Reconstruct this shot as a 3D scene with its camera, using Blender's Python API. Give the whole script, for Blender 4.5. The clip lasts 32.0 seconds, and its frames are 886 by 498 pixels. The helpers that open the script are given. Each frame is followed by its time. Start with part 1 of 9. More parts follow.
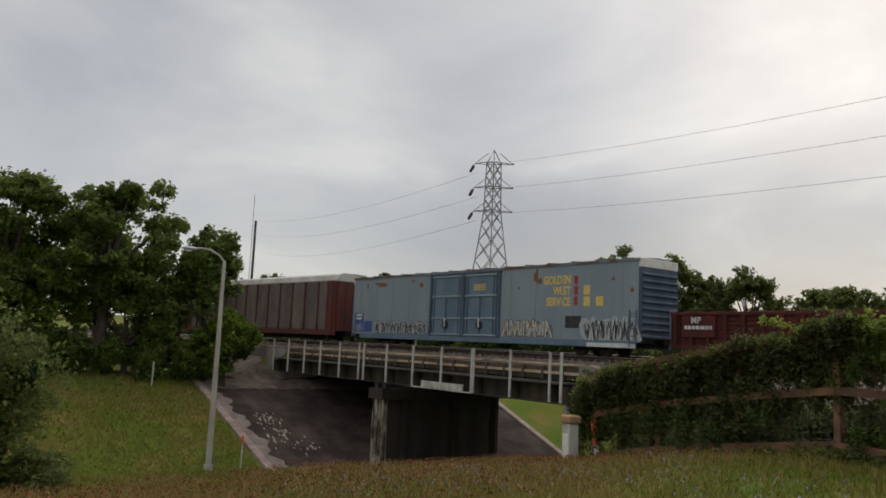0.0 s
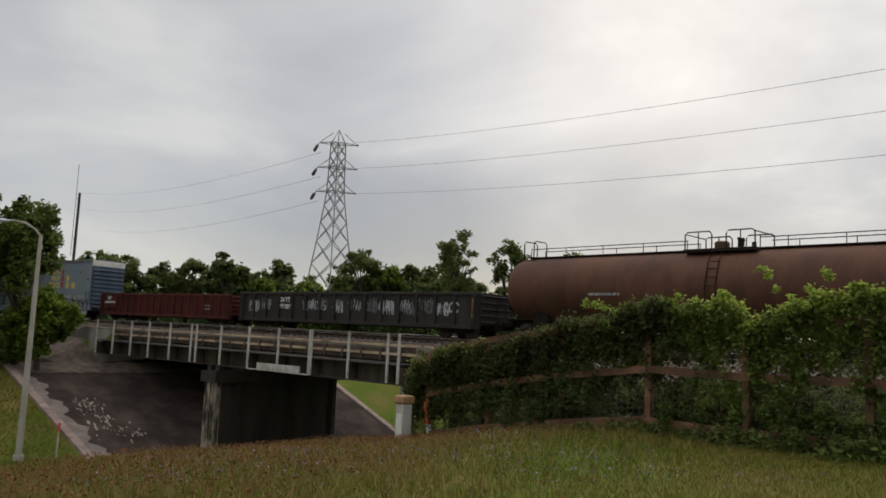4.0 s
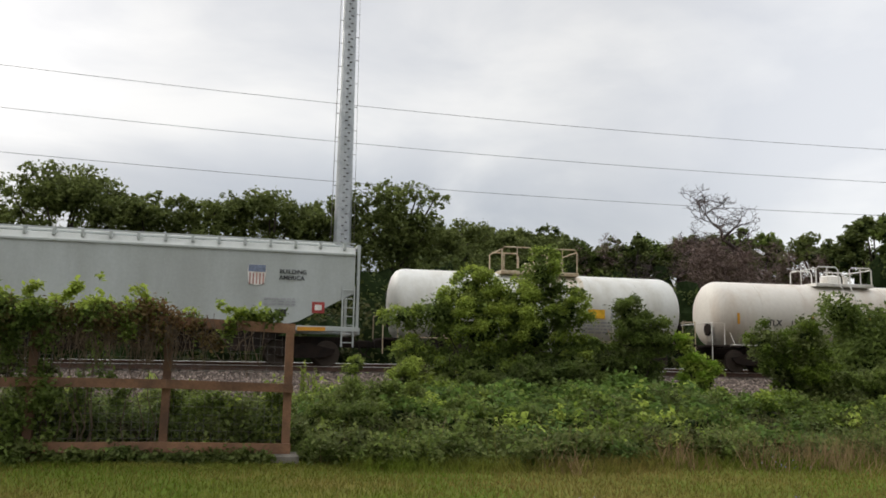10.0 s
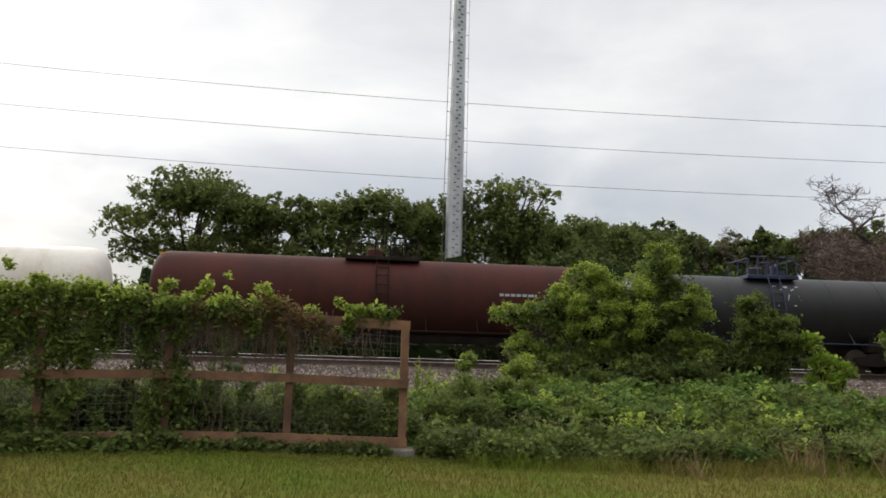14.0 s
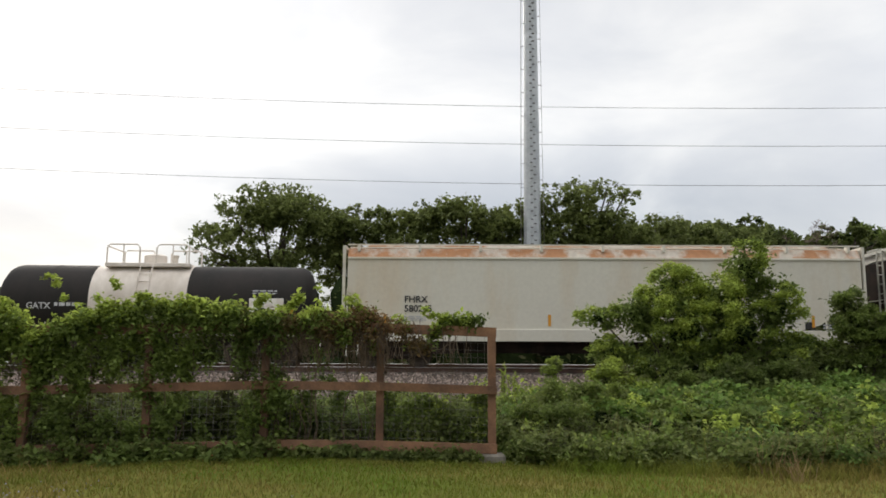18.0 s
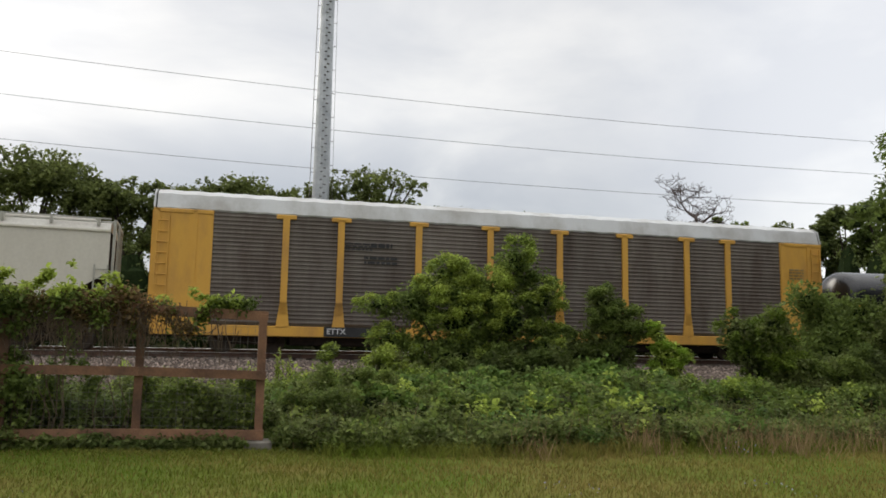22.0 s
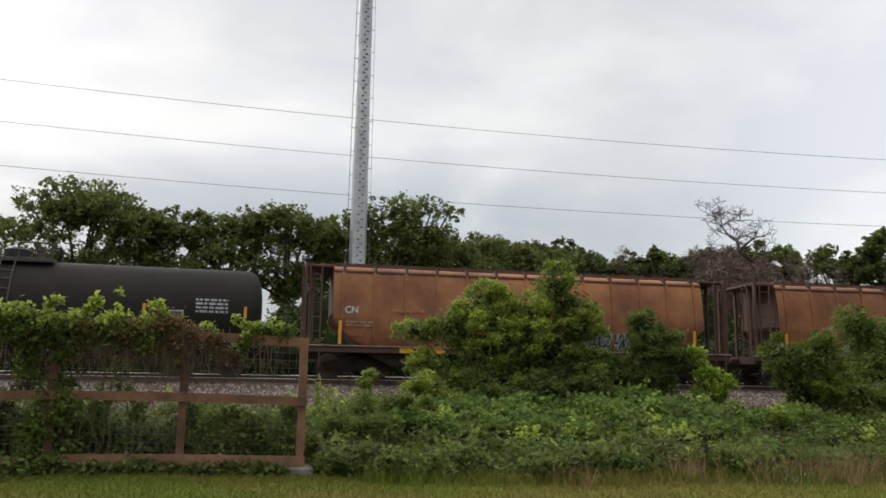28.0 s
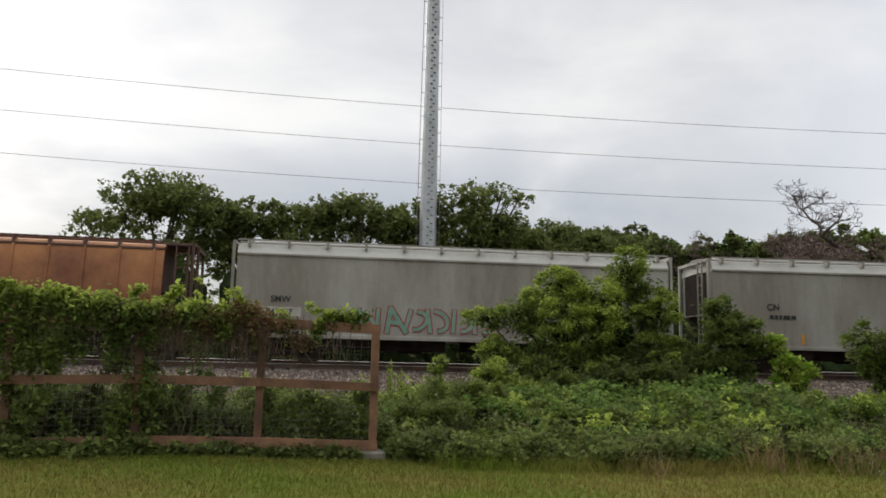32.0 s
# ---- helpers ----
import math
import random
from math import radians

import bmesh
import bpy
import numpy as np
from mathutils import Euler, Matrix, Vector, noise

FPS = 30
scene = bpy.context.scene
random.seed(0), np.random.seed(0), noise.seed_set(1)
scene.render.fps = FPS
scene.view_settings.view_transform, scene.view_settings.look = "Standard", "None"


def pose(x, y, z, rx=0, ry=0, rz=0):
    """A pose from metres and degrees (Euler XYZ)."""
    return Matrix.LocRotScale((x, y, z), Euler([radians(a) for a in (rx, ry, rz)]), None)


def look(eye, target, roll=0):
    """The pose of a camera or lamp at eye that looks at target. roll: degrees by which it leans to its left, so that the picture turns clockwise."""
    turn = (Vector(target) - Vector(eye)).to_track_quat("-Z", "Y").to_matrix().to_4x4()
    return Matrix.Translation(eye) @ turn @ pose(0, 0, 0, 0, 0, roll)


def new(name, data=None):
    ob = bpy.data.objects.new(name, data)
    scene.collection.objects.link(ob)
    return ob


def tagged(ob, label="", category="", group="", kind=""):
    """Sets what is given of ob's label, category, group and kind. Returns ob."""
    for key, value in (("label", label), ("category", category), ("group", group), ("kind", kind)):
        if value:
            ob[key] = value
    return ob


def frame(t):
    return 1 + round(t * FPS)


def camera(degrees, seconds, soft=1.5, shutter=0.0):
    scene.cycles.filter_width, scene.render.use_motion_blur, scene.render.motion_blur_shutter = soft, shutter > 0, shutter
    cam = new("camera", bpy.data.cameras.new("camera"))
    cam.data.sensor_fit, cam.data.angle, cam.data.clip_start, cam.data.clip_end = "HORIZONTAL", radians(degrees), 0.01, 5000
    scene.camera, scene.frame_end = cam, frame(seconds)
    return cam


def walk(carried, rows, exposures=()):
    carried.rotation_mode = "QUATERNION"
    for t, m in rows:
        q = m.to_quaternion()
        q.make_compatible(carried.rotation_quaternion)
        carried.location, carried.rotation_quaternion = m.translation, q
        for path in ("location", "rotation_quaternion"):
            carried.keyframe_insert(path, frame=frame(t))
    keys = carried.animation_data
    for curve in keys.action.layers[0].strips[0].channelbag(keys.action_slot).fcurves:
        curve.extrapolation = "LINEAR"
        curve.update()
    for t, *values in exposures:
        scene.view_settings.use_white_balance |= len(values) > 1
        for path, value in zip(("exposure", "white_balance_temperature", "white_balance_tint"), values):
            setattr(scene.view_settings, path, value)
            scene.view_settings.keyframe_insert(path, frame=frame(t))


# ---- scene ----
cam = camera(58.93, 32.0, soft=1.7)
PATH = [  # seconds, eye, yaw, pitch, roll
    (0.0, -0.117, -0.131, 1.557, 60.06, 6.91, 2.57),
    (0.5, -0.112, -0.134, 1.555, 59.99, 6.74, 2.17),
    (1.0, -0.109, -0.142, 1.552, 60.24, 6.68, 1.94),
    (1.5, -0.105, -0.141, 1.552, 60.52, 6.55, 1.99),
    (2.0, -0.109, -0.129, 1.554, 59.14, 6.24, 1.54),
    (2.5, -0.126, -0.118, 1.554, 59.44, 5.90, 1.60),
    (3.0, -0.132, -0.099, 1.553, 59.72, 5.71, 2.03),
    (3.5, -0.118, -0.056, 1.550, 56.31, 5.78, 2.02),
    (4.0, -0.109, -0.004, 1.546, 48.51, 6.12, 2.65),
    (4.5, -0.107, 0.033, 1.542, 36.84, 6.97, 3.14),
    (6.5, -0.025, 0.147, 1.535, 24.02, 7.23, 2.34),
    (7.0, -0.002, 0.170, 1.533, 10.82, 7.48, 2.40),
    (7.5, -0.023, 0.188, 1.533, -1.80, 7.40, -0.20),
    (8.0, -0.027, 0.209, 1.540, -8.25, 7.11, 0.89),
    (8.5, 0.044, 0.217, 1.545, -12.52, 7.40, 1.18),
    (9.0, 0.050, 0.211, 1.545, -16.06, 7.90, 0.84),
    (9.5, 0.038, 0.187, 1.540, -15.67, 8.05, 1.08),
    (10.0, 0.030, 0.173, 1.537, -14.31, 8.14, 0.99),
    (10.5, 0.027, 0.164, 1.537, -12.78, 8.35, 0.39),
    (11.0, 0.021, 0.155, 1.538, -12.07, 7.29, 1.89),
    (11.5, 0.008, 0.148, 1.539, -11.52, 8.23, 0.90),
    (12.0, -0.015, 0.133, 1.539, -8.58, 7.69, 0.84),
    (12.5, -0.008, 0.143, 1.542, -6.81, 8.01, 0.50),
    (13.0, -0.009, 0.151, 1.548, -6.34, 7.38, 1.14),
    (13.5, -0.003, 0.148, 1.551, -7.14, 7.52, 1.22),
    (14.0, -0.004, 0.138, 1.553, -6.15, 7.69, 1.66),
    (14.5, -0.011, 0.124, 1.554, -5.78, 7.75, 1.93),
    (16.5, -0.033, 0.048, 1.567, -3.98, 7.69, 1.34),
    (17.0, -0.014, 0.049, 1.564, -5.77, 7.89, 0.87),
    (17.5, -0.014, 0.040, 1.562, -6.27, 7.96, 0.61),
    (18.0, -0.097, -0.004, 1.560, -0.41, 8.03, 0.31),
    (18.5, -0.167, -0.063, 1.554, 10.37, 7.65, 0.97),
    (19.0, -0.194, -0.085, 1.545, 21.58, 6.99, 0.96),
    (19.5, -0.151, -0.051, 1.542, 34.06, 6.59, 0.97),
    (20.0, -0.086, -0.013, 1.544, 38.53, 6.36, 0.93),
    (20.5, 0.028, -0.071, 1.546, 21.01, 6.56, 1.80),
    (21.0, 0.094, -0.042, 1.545, 0.15, 6.72, 1.33),
    (21.5, 0.100, 0.023, 1.546, -13.80, 7.14, 0.87),
    (22.0, 0.090, 0.026, 1.548, -15.90, 7.23, 1.03),
    (22.5, 0.109, 0.004, 1.552, -18.98, 7.62, 0.57),
    (23.0, 0.102, 0.005, 1.550, -21.45, 7.06, 0.59),
    (23.5, 0.079, 0.018, 1.546, -22.81, 7.45, 0.65),
    (24.0, 0.063, 0.016, 1.544, -22.17, 7.94, 0.78),
    (24.5, 0.064, 0.015, 1.544, -20.74, 8.34, 0.62),
    (25.0, 0.069, 0.010, 1.546, -19.30, 8.42, -0.55),
    (25.5, 0.085, -0.001, 1.549, -18.34, 8.63, -0.39),
    (27.5, 0.052, 0.013, 1.551, -14.37, 9.05, 0.77),
    (28.0, 0.051, -0.001, 1.548, -13.13, 9.04, 1.01),
    (28.5, 0.046, -0.016, 1.546, -12.08, 8.86, 1.02),
    (29.0, 0.048, -0.018, 1.543, -11.06, 8.72, 1.46),
    (29.5, 0.040, -0.013, 1.541, -10.13, 8.67, 1.76),
    (30.0, 0.031, -0.007, 1.540, -9.29, 8.35, 1.37),
    (30.5, 0.032, -0.004, 1.542, -8.46, 8.02, 1.70),
    (31.0, 0.036, -0.011, 1.542, -8.13, 8.00, 1.56),
    (31.5, 0.049, -0.021, 1.543, -8.08, 8.06, 1.18),
    (32.0, 0.058, -0.024, 1.543, -7.99, 8.02, 1.30),
]


def facing(x, y, z, yaw, pitch, roll):
    ahead = Vector((-math.sin(radians(yaw)) * math.cos(radians(pitch)), math.cos(radians(yaw)) * math.cos(radians(pitch)), math.sin(radians(pitch))))
    return look((x, y, z), Vector((x, y, z)) + ahead * 10, roll)


EXPOSURES = [(0.0, -0.34), (3.0, -0.36), (4.5, -0.34), (6.5, -0.24), (7.0, -0.20), (8.0, 0.10), (9.0, 0.20), (10.0, 0.15), (11.0, 0.10), (12.0, 0.08), (13.0, 0.06), (14.0, 0.22), (16.5, 0.24), (17.0, 0.28), (18.0, 0.30), (19.0, 0.02), (20.0, -0.14), (21.0, -0.04), (22.0, 0.2), (25.5, 0.18), (28.0, 0.16), (32.0, 0.14)]
walk(cam, [(t, facing(*row)) for t, *row in PATH], EXPOSURES)

# ---- light: an overcast spring sky, the sun a bright place behind the cloud ----
SUN_AZ, SUN_EL = radians(-33.0), radians(26.0)
SUN_DIR = Vector((math.sin(SUN_AZ) * math.cos(SUN_EL), math.cos(SUN_AZ) * math.cos(SUN_EL), math.sin(SUN_EL)))


def build_world():
    world = bpy.data.worlds.new("overcast_sky")
    scene.world = world
    world.use_nodes = True
    nt = world.node_tree
    nt.nodes.clear()
    N, L = nt.nodes.new, nt.links.new
    out, bg = N("ShaderNodeOutputWorld"), N("ShaderNodeBackground")
    sky = N("ShaderNodeTexSky")
    sky.sky_type, sky.sun_disc = "NISHITA", False
    sky.sun_elevation, sky.sun_rotation = SUN_EL, SUN_AZ
    tc, mp = N("ShaderNodeTexCoord"), N("ShaderNodeMapping")
    mp.inputs["Scale"].default_value = (1.0, 1.0, 2.4)
    L(tc.outputs["Generated"], mp.inputs["Vector"])
    n1 = N("ShaderNodeTexNoise")
    n1.inputs["Scale"].default_value, n1.inputs["Detail"].default_value, n1.inputs["Roughness"].default_value = 2.3, 6.0, 0.52
    n1.inputs["Distortion"].default_value = 0.35
    L(mp.outputs["Vector"], n1.inputs["Vector"])
    ramp = N("ShaderNodeValToRGB")
    el = ramp.color_ramp.elements
    el[0].position, el[0].color = 0.33, (0.50, 0.505, 0.525, 1)
    el[1].position, el[1].color = 0.66, (0.775, 0.755, 0.72, 1)
    mid = el.new(0.5)
    mid.color = (0.62, 0.615, 0.61, 1)
    L(n1.outputs["Fac"], ramp.inputs["Fac"])
    # glare round the sun, behind the cloud
    dot = N("ShaderNodeVectorMath")
    dot.operation = "DOT_PRODUCT"
    dot.inputs[1].default_value = SUN_DIR
    L(tc.outputs["Generated"], dot.inputs[0])
    rng = N("ShaderNodeMapRange")
    rng.interpolation_type = "SMOOTHERSTEP"
    rng.inputs["From Min"].default_value, rng.inputs["From Max"].default_value = 0.88, 1.0
    rng.inputs["To Min"].default_value, rng.inputs["To Max"].default_value = 0.0, 0.17
    L(dot.outputs["Value"], rng.inputs["Value"])
    mul = N("ShaderNodeMath")
    mul.operation = "MULTIPLY"
    n2 = N("ShaderNodeMapRange")
    n2.inputs["From Min"].default_value, n2.inputs["From Max"].default_value = 0.3, 0.65
    n2.inputs["To Min"].default_value, n2.inputs["To Max"].default_value = 0.45, 1.3
    L(n1.outputs["Fac"], n2.inputs["Value"])
    L(rng.outputs["Result"], mul.inputs[0])
    L(n2.outputs["Result"], mul.inputs[1])
    glow = N("ShaderNodeMix")
    glow.data_type, glow.blend_type = "RGBA", "ADD"
    glow.inputs["Factor"].default_value = 1.0
    # a second, wider thin place in the cloud
    dot2 = N("ShaderNodeVectorMath")
    dot2.operation = "DOT_PRODUCT"
    dot2.inputs[1].default_value = (0.86, 0.45, 0.25)
    L(tc.outputs["Generated"], dot2.inputs[0])
    thin = N("ShaderNodeMapRange")
    thin.interpolation_type = "SMOOTHERSTEP"
    thin.inputs["From Min"].default_value, thin.inputs["From Max"].default_value = 0.78, 1.0
    thin.inputs["To Min"].default_value, thin.inputs["To Max"].default_value = 0.0, 0.20
    L(dot2.outputs["Value"], thin.inputs["Value"])
    both = N("ShaderNodeMath")
    L(mul.outputs["Value"], both.inputs[0])
    L(thin.outputs["Result"], both.inputs[1])
    comb = N("ShaderNodeCombineColor")
    for i in range(3):
        L(both.outputs["Value"], comb.inputs[i])
    L(ramp.outputs["Color"], glow.inputs["A"])
    L(comb.outputs["Color"], glow.inputs["B"])
    # a belt of thicker grey-blue cloud low over the horizon, ahead
    sep = N("ShaderNodeSeparateXYZ")
    L(tc.outputs["Generated"], sep.inputs[0])
    ahead = N("ShaderNodeVectorMath")
    ahead.operation = "DOT_PRODUCT"
    ahead.inputs[1].default_value = (-0.30, 0.95, 0.0)
    L(tc.outputs["Generated"], ahead.inputs[0])
    belt = None
    for src, a, b in ((sep.outputs["Z"], -0.01, 0.06), (sep.outputs["Z"], 0.30, 0.16), (ahead.outputs["Value"], 0.50, 0.88), (n1.outputs["Fac"], 0.82, 0.46)):
        mr = N("ShaderNodeMapRange")
        mr.interpolation_type = "SMOOTHSTEP"
        mr.inputs["From Min"].default_value, mr.inputs["From Max"].default_value = a, b
        L(src, mr.inputs["Value"])
        if belt is None:
            belt = mr.outputs["Result"]
        else:
            m2 = N("ShaderNodeMath")
            m2.operation = "MULTIPLY"
            L(belt, m2.inputs[0])
            L(mr.outputs["Result"], m2.inputs[1])
            belt = m2.outputs["Value"]
    thick = N("ShaderNodeMix")
    thick.data_type, thick.blend_type = "RGBA", "MULTIPLY"
    thick.inputs["B"].default_value = (0.56, 0.585, 0.64, 1)
    L(belt, thick.inputs["Factor"])
    L(glow.outputs["Result"], thick.inputs["A"])
    # a little of the clear sky shows through the thin cloud
    scaled = N("ShaderNodeMix")
    scaled.data_type, scaled.blend_type = "RGBA", "MIX"
    scaled.inputs["Factor"].default_value = 0.02
    # the cloud is thicker away from the sun
    far = N("ShaderNodeMapRange")
    far.interpolation_type = "SMOOTHSTEP"
    far.inputs["From Min"].default_value, far.inputs["From Max"].default_value = -0.75, 0.35
    far.inputs["To Min"].default_value, far.inputs["To Max"].default_value = 0.88, 1.0
    L(dot.outputs["Value"], far.inputs["Value"])
    # an overcast sky is brightest overhead
    high = N("ShaderNodeMapRange")
    high.interpolation_type = "SMOOTHSTEP"
    high.inputs["From Min"].default_value, high.inputs["From Max"].default_value = 0.44, 0.95
    high.inputs["To Min"].default_value, high.inputs["To Max"].default_value = 1.0, 2.7
    L(sep.outputs["Z"], high.inputs["Value"])
    level = N("ShaderNodeMath")
    level.operation = "MULTIPLY"
    L(far.outputs["Result"], level.inputs[0])
    L(high.outputs["Result"], level.inputs[1])
    dim = N("ShaderNodeVectorMath")
    dim.operation = "SCALE"
    L(thick.outputs["Result"], dim.inputs[0])
    L(level.outputs["Value"], dim.inputs["Scale"])
    L(dim.outputs["Vector"], scaled.inputs["A"])
    L(sky.outputs["Color"], scaled.inputs["B"])
    L(scaled.outputs["Result"], bg.inputs["Color"])
    bg.inputs["Strength"].default_value = 1.0
    L(bg.outputs["Background"], out.inputs["Surface"])


build_world()
sun = new("sun", bpy.data.lights.new("sun", "SUN"))
sun.data.energy, sun.data.angle, sun.data.color = 1.5, radians(26), (1.0, 0.93, 0.82)
sun.matrix_world = look(SUN_DIR * 50, (0, 0, 0))

# ---- materials ----
MATS = {}


def mat(name, color, rough=0.7, metal=0.0, second=None, amount=0.5, scale=1.5, fine=25.0, bump=0.15, streak=0.0, spec=0.4, islands=0.0, objects=0.0, translucent=0.0, contrast=0.12, grain=None):
    """Two colours mixed by coarse noise, with fine grain, relief, and (streak) stains that run down."""
    if name in MATS:
        return MATS[name]
    m = bpy.data.materials.new(name)
    m.use_nodes = True
    nt = m.node_tree
    N, L = nt.nodes.new, nt.links.new
    bsdf = nt.nodes["Principled BSDF"]
    bsdf.inputs["Roughness"].default_value = rough
    bsdf.inputs["Metallic"].default_value = metal
    bsdf.inputs["Specular IOR Level"].default_value = spec
    tc, mp = N("ShaderNodeTexCoord"), N("ShaderNodeMapping")
    if streak:
        mp.inputs["Scale"].default_value = (1.0, 1.0, 1.0 - 0.9 * streak)
    L(tc.outputs["Object"], mp.inputs["Vector"])
    a = N("ShaderNodeTexNoise")
    a.inputs["Scale"].default_value, a.inputs["Detail"].default_value = scale, 6.0
    a.inputs["Roughness"].default_value = 0.62
    L(mp.outputs["Vector"], a.inputs["Vector"])
    b = N("ShaderNodeTexNoise")
    b.inputs["Scale"].default_value, b.inputs["Detail"].default_value = fine, 3.0
    L(tc.outputs["Object"], b.inputs["Vector"])
    s = second if second else tuple(c * 0.6 for c in color)
    r = N("ShaderNodeMapRange")
    r.inputs["From Min"].default_value, r.inputs["From Max"].default_value = 0.5 + (0.5 - amount) * 0.5 - contrast, 0.5 + (0.5 - amount) * 0.5 + contrast
    L(a.outputs["Fac"], r.inputs["Value"])
    mix = N("ShaderNodeMix")
    mix.data_type = "RGBA"
    mix.inputs["A"].default_value, mix.inputs["B"].default_value = (*color, 1), (*s, 1)
    L(r.outputs["Result"], mix.inputs["Factor"])
    hsv = N("ShaderNodeHueSaturation")
    v = N("ShaderNodeMapRange")
    k = grain if grain is not None else (0.09 if streak else 0.26)
    v.inputs["To Min"].default_value, v.inputs["To Max"].default_value = 1 - k, 1 + k
    L(b.outputs["Fac"], v.inputs["Value"])
    L(mix.outputs["Result"], hsv.inputs["Color"])
    last = v.outputs["Result"]
    for on, node, socket in ((islands, "ShaderNodeNewGeometry", "Random Per Island"), (objects, "ShaderNodeObjectInfo", "Random")):
        if on:
            g, q, w = N(node), N("ShaderNodeMapRange"), N("ShaderNodeMath")
            q.inputs["To Min"].default_value, q.inputs["To Max"].default_value = 1 - on, 1 + on
            w.operation = "MULTIPLY"
            L(g.outputs[socket], q.inputs["Value"])
            L(q.outputs["Result"], w.inputs[0])
            L(last, w.inputs[1])
            last = w.outputs["Value"]
    L(last, hsv.inputs["Value"])
    L(hsv.outputs["Color"], bsdf.inputs["Base Color"])
    if bump:
        bp = N("ShaderNodeBump")
        bp.inputs["Strength"].default_value, bp.inputs["Distance"].default_value = bump, 0.02
        L(b.outputs["Fac"], bp.inputs["Height"])
        L(bp.outputs["Normal"], bsdf.inputs["Normal"])
    if translucent:
        tr, ms = N("ShaderNodeBsdfTranslucent"), N("ShaderNodeMixShader")
        ms.inputs["Fac"].default_value = translucent
        L(hsv.outputs["Color"], tr.inputs["Color"])
        L(bsdf.outputs["BSDF"], ms.inputs[1])
        L(tr.outputs["BSDF"], ms.inputs[2])
        L(ms.outputs["Shader"], nt.nodes["Material Output"].inputs["Surface"])
    MATS[name] = m
    return m


GRASS = mat("lawn_grass", (0.085, 0.12, 0.015), 0.95, second=(0.16, 0.125, 0.036), amount=0.42, scale=0.28, fine=14, bump=0.6, spec=0.08)
BLADES = mat("grass_blades", (0.12, 0.16, 0.021), 0.9, second=(0.18, 0.155, 0.042), amount=0.42, scale=0.28, fine=3, bump=0, islands=0.35, translucent=0.3, spec=0.08)
DRY_LAWN = mat("dry_lawn_blades", (0.205, 0.155, 0.05), 0.9, second=(0.15, 0.132, 0.036), amount=0.4, scale=0.5, fine=3, bump=0, islands=0.35, translucent=0.25, spec=0.08)
DRY = mat("dry_grass", (0.304, 0.213, 0.114), 0.9, second=(0.198, 0.137, 0.0684), scale=2, bump=0, islands=0.3, translucent=0.2, spec=0.1)
WEED_RED = mat("red_wildflowers", (0.274, 0.167, 0.076), 0.9, second=(0.198, 0.167, 0.0532), scale=1.2, bump=0, islands=0.4, spec=0.1)
BLUEBONNET = mat("bluebonnets", (0.11, 0.10, 0.22), 0.8, second=(0.28, 0.27, 0.33), scale=4, bump=0, islands=0.3)
ASPHALT = mat("road_asphalt", (0.05, 0.05, 0.052), 0.95, second=(0.075, 0.072, 0.07), fine=60, spec=0.1)
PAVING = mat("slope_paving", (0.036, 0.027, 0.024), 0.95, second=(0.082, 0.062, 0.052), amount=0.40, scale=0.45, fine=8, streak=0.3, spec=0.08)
CONCRETE = mat("old_concrete", (0.36, 0.33, 0.29), 0.9, second=(0.16, 0.14, 0.12), amount=0.5, scale=0.7, fine=18, streak=0.75, bump=0.3)
DARK_CONCRETE = mat("dark_streaked_concrete", (0.12, 0.105, 0.095), 0.9, second=(0.05, 0.045, 0.04), amount=0.5, scale=0.6, fine=12, streak=0.7)
BALLAST = mat("ballast_bed", (0.15, 0.118, 0.098), 0.95, second=(0.035, 0.027, 0.022), amount=0.45, scale=9, fine=22, bump=1.0, contrast=0.06, spec=0.1)
STONE = mat("ballast_stone", (0.31, 0.25, 0.215), 0.9, second=(0.12, 0.09, 0.075), scale=8, fine=40, islands=0.75, bump=0)
RAIL = mat("rusty_rail", (0.105, 0.058, 0.042), 0.8, 0.0, second=(0.06, 0.036, 0.028), scale=3)
# pale and barely metallic: sky reflection painted into the polished head's colour
RAIL_TOP = mat("polished_rail_head", (0.80, 0.79, 0.77), 0.4, 0.3, second=(0.65, 0.63, 0.60), scale=2, bump=0.02)
TIE = mat("weathered_tie", (0.10, 0.08, 0.065), 0.9, second=(0.17, 0.15, 0.13), scale=3, objects=0.3)
STEEL_GREY = mat("weathered_grey_steel", (0.20, 0.19, 0.18), 0.6, 0.2, second=(0.10, 0.085, 0.075), amount=0.4, scale=0.8, streak=0.8)
STEEL_DARK = mat("sooty_steel", (0.05, 0.046, 0.044), 0.7, 0.2, second=(0.09, 0.075, 0.065), scale=1.0, streak=0.6)
WHITE_RAIL = mat("chalky_white_paint", (0.55, 0.53, 0.49), 0.7, second=(0.30, 0.26, 0.22), amount=0.4, scale=3, streak=0.5)
GALV = mat("galvanised_steel", (0.46, 0.48, 0.50), 0.45, 0.55, second=(0.36, 0.38, 0.40), amount=0.5, scale=1.2, fine=12, objects=0.12)
TOWER_STEEL = mat("tower_lattice_steel", (0.34, 0.35, 0.36), 0.55, 0.3, second=(0.24, 0.24, 0.245), scale=1.5)
WIRE = mat("conductor", (0.16, 0.16, 0.17), 0.5, 0.6, second=(0.12, 0.12, 0.12), bump=0)
INSULATOR = mat("dark_insulator", (0.05, 0.045, 0.045), 0.3, second=(0.08, 0.07, 0.07), bump=0)
WOOD = mat("stained_fence_wood", (0.19, 0.10, 0.056), 0.9, second=(0.10, 0.055, 0.034), amount=0.45, scale=2.2, fine=30, bump=0.4, objects=0.25)
BARK = mat("bark", (0.085, 0.068, 0.055), 0.95, second=(0.05, 0.04, 0.033), scale=4, fine=20, bump=0.7)
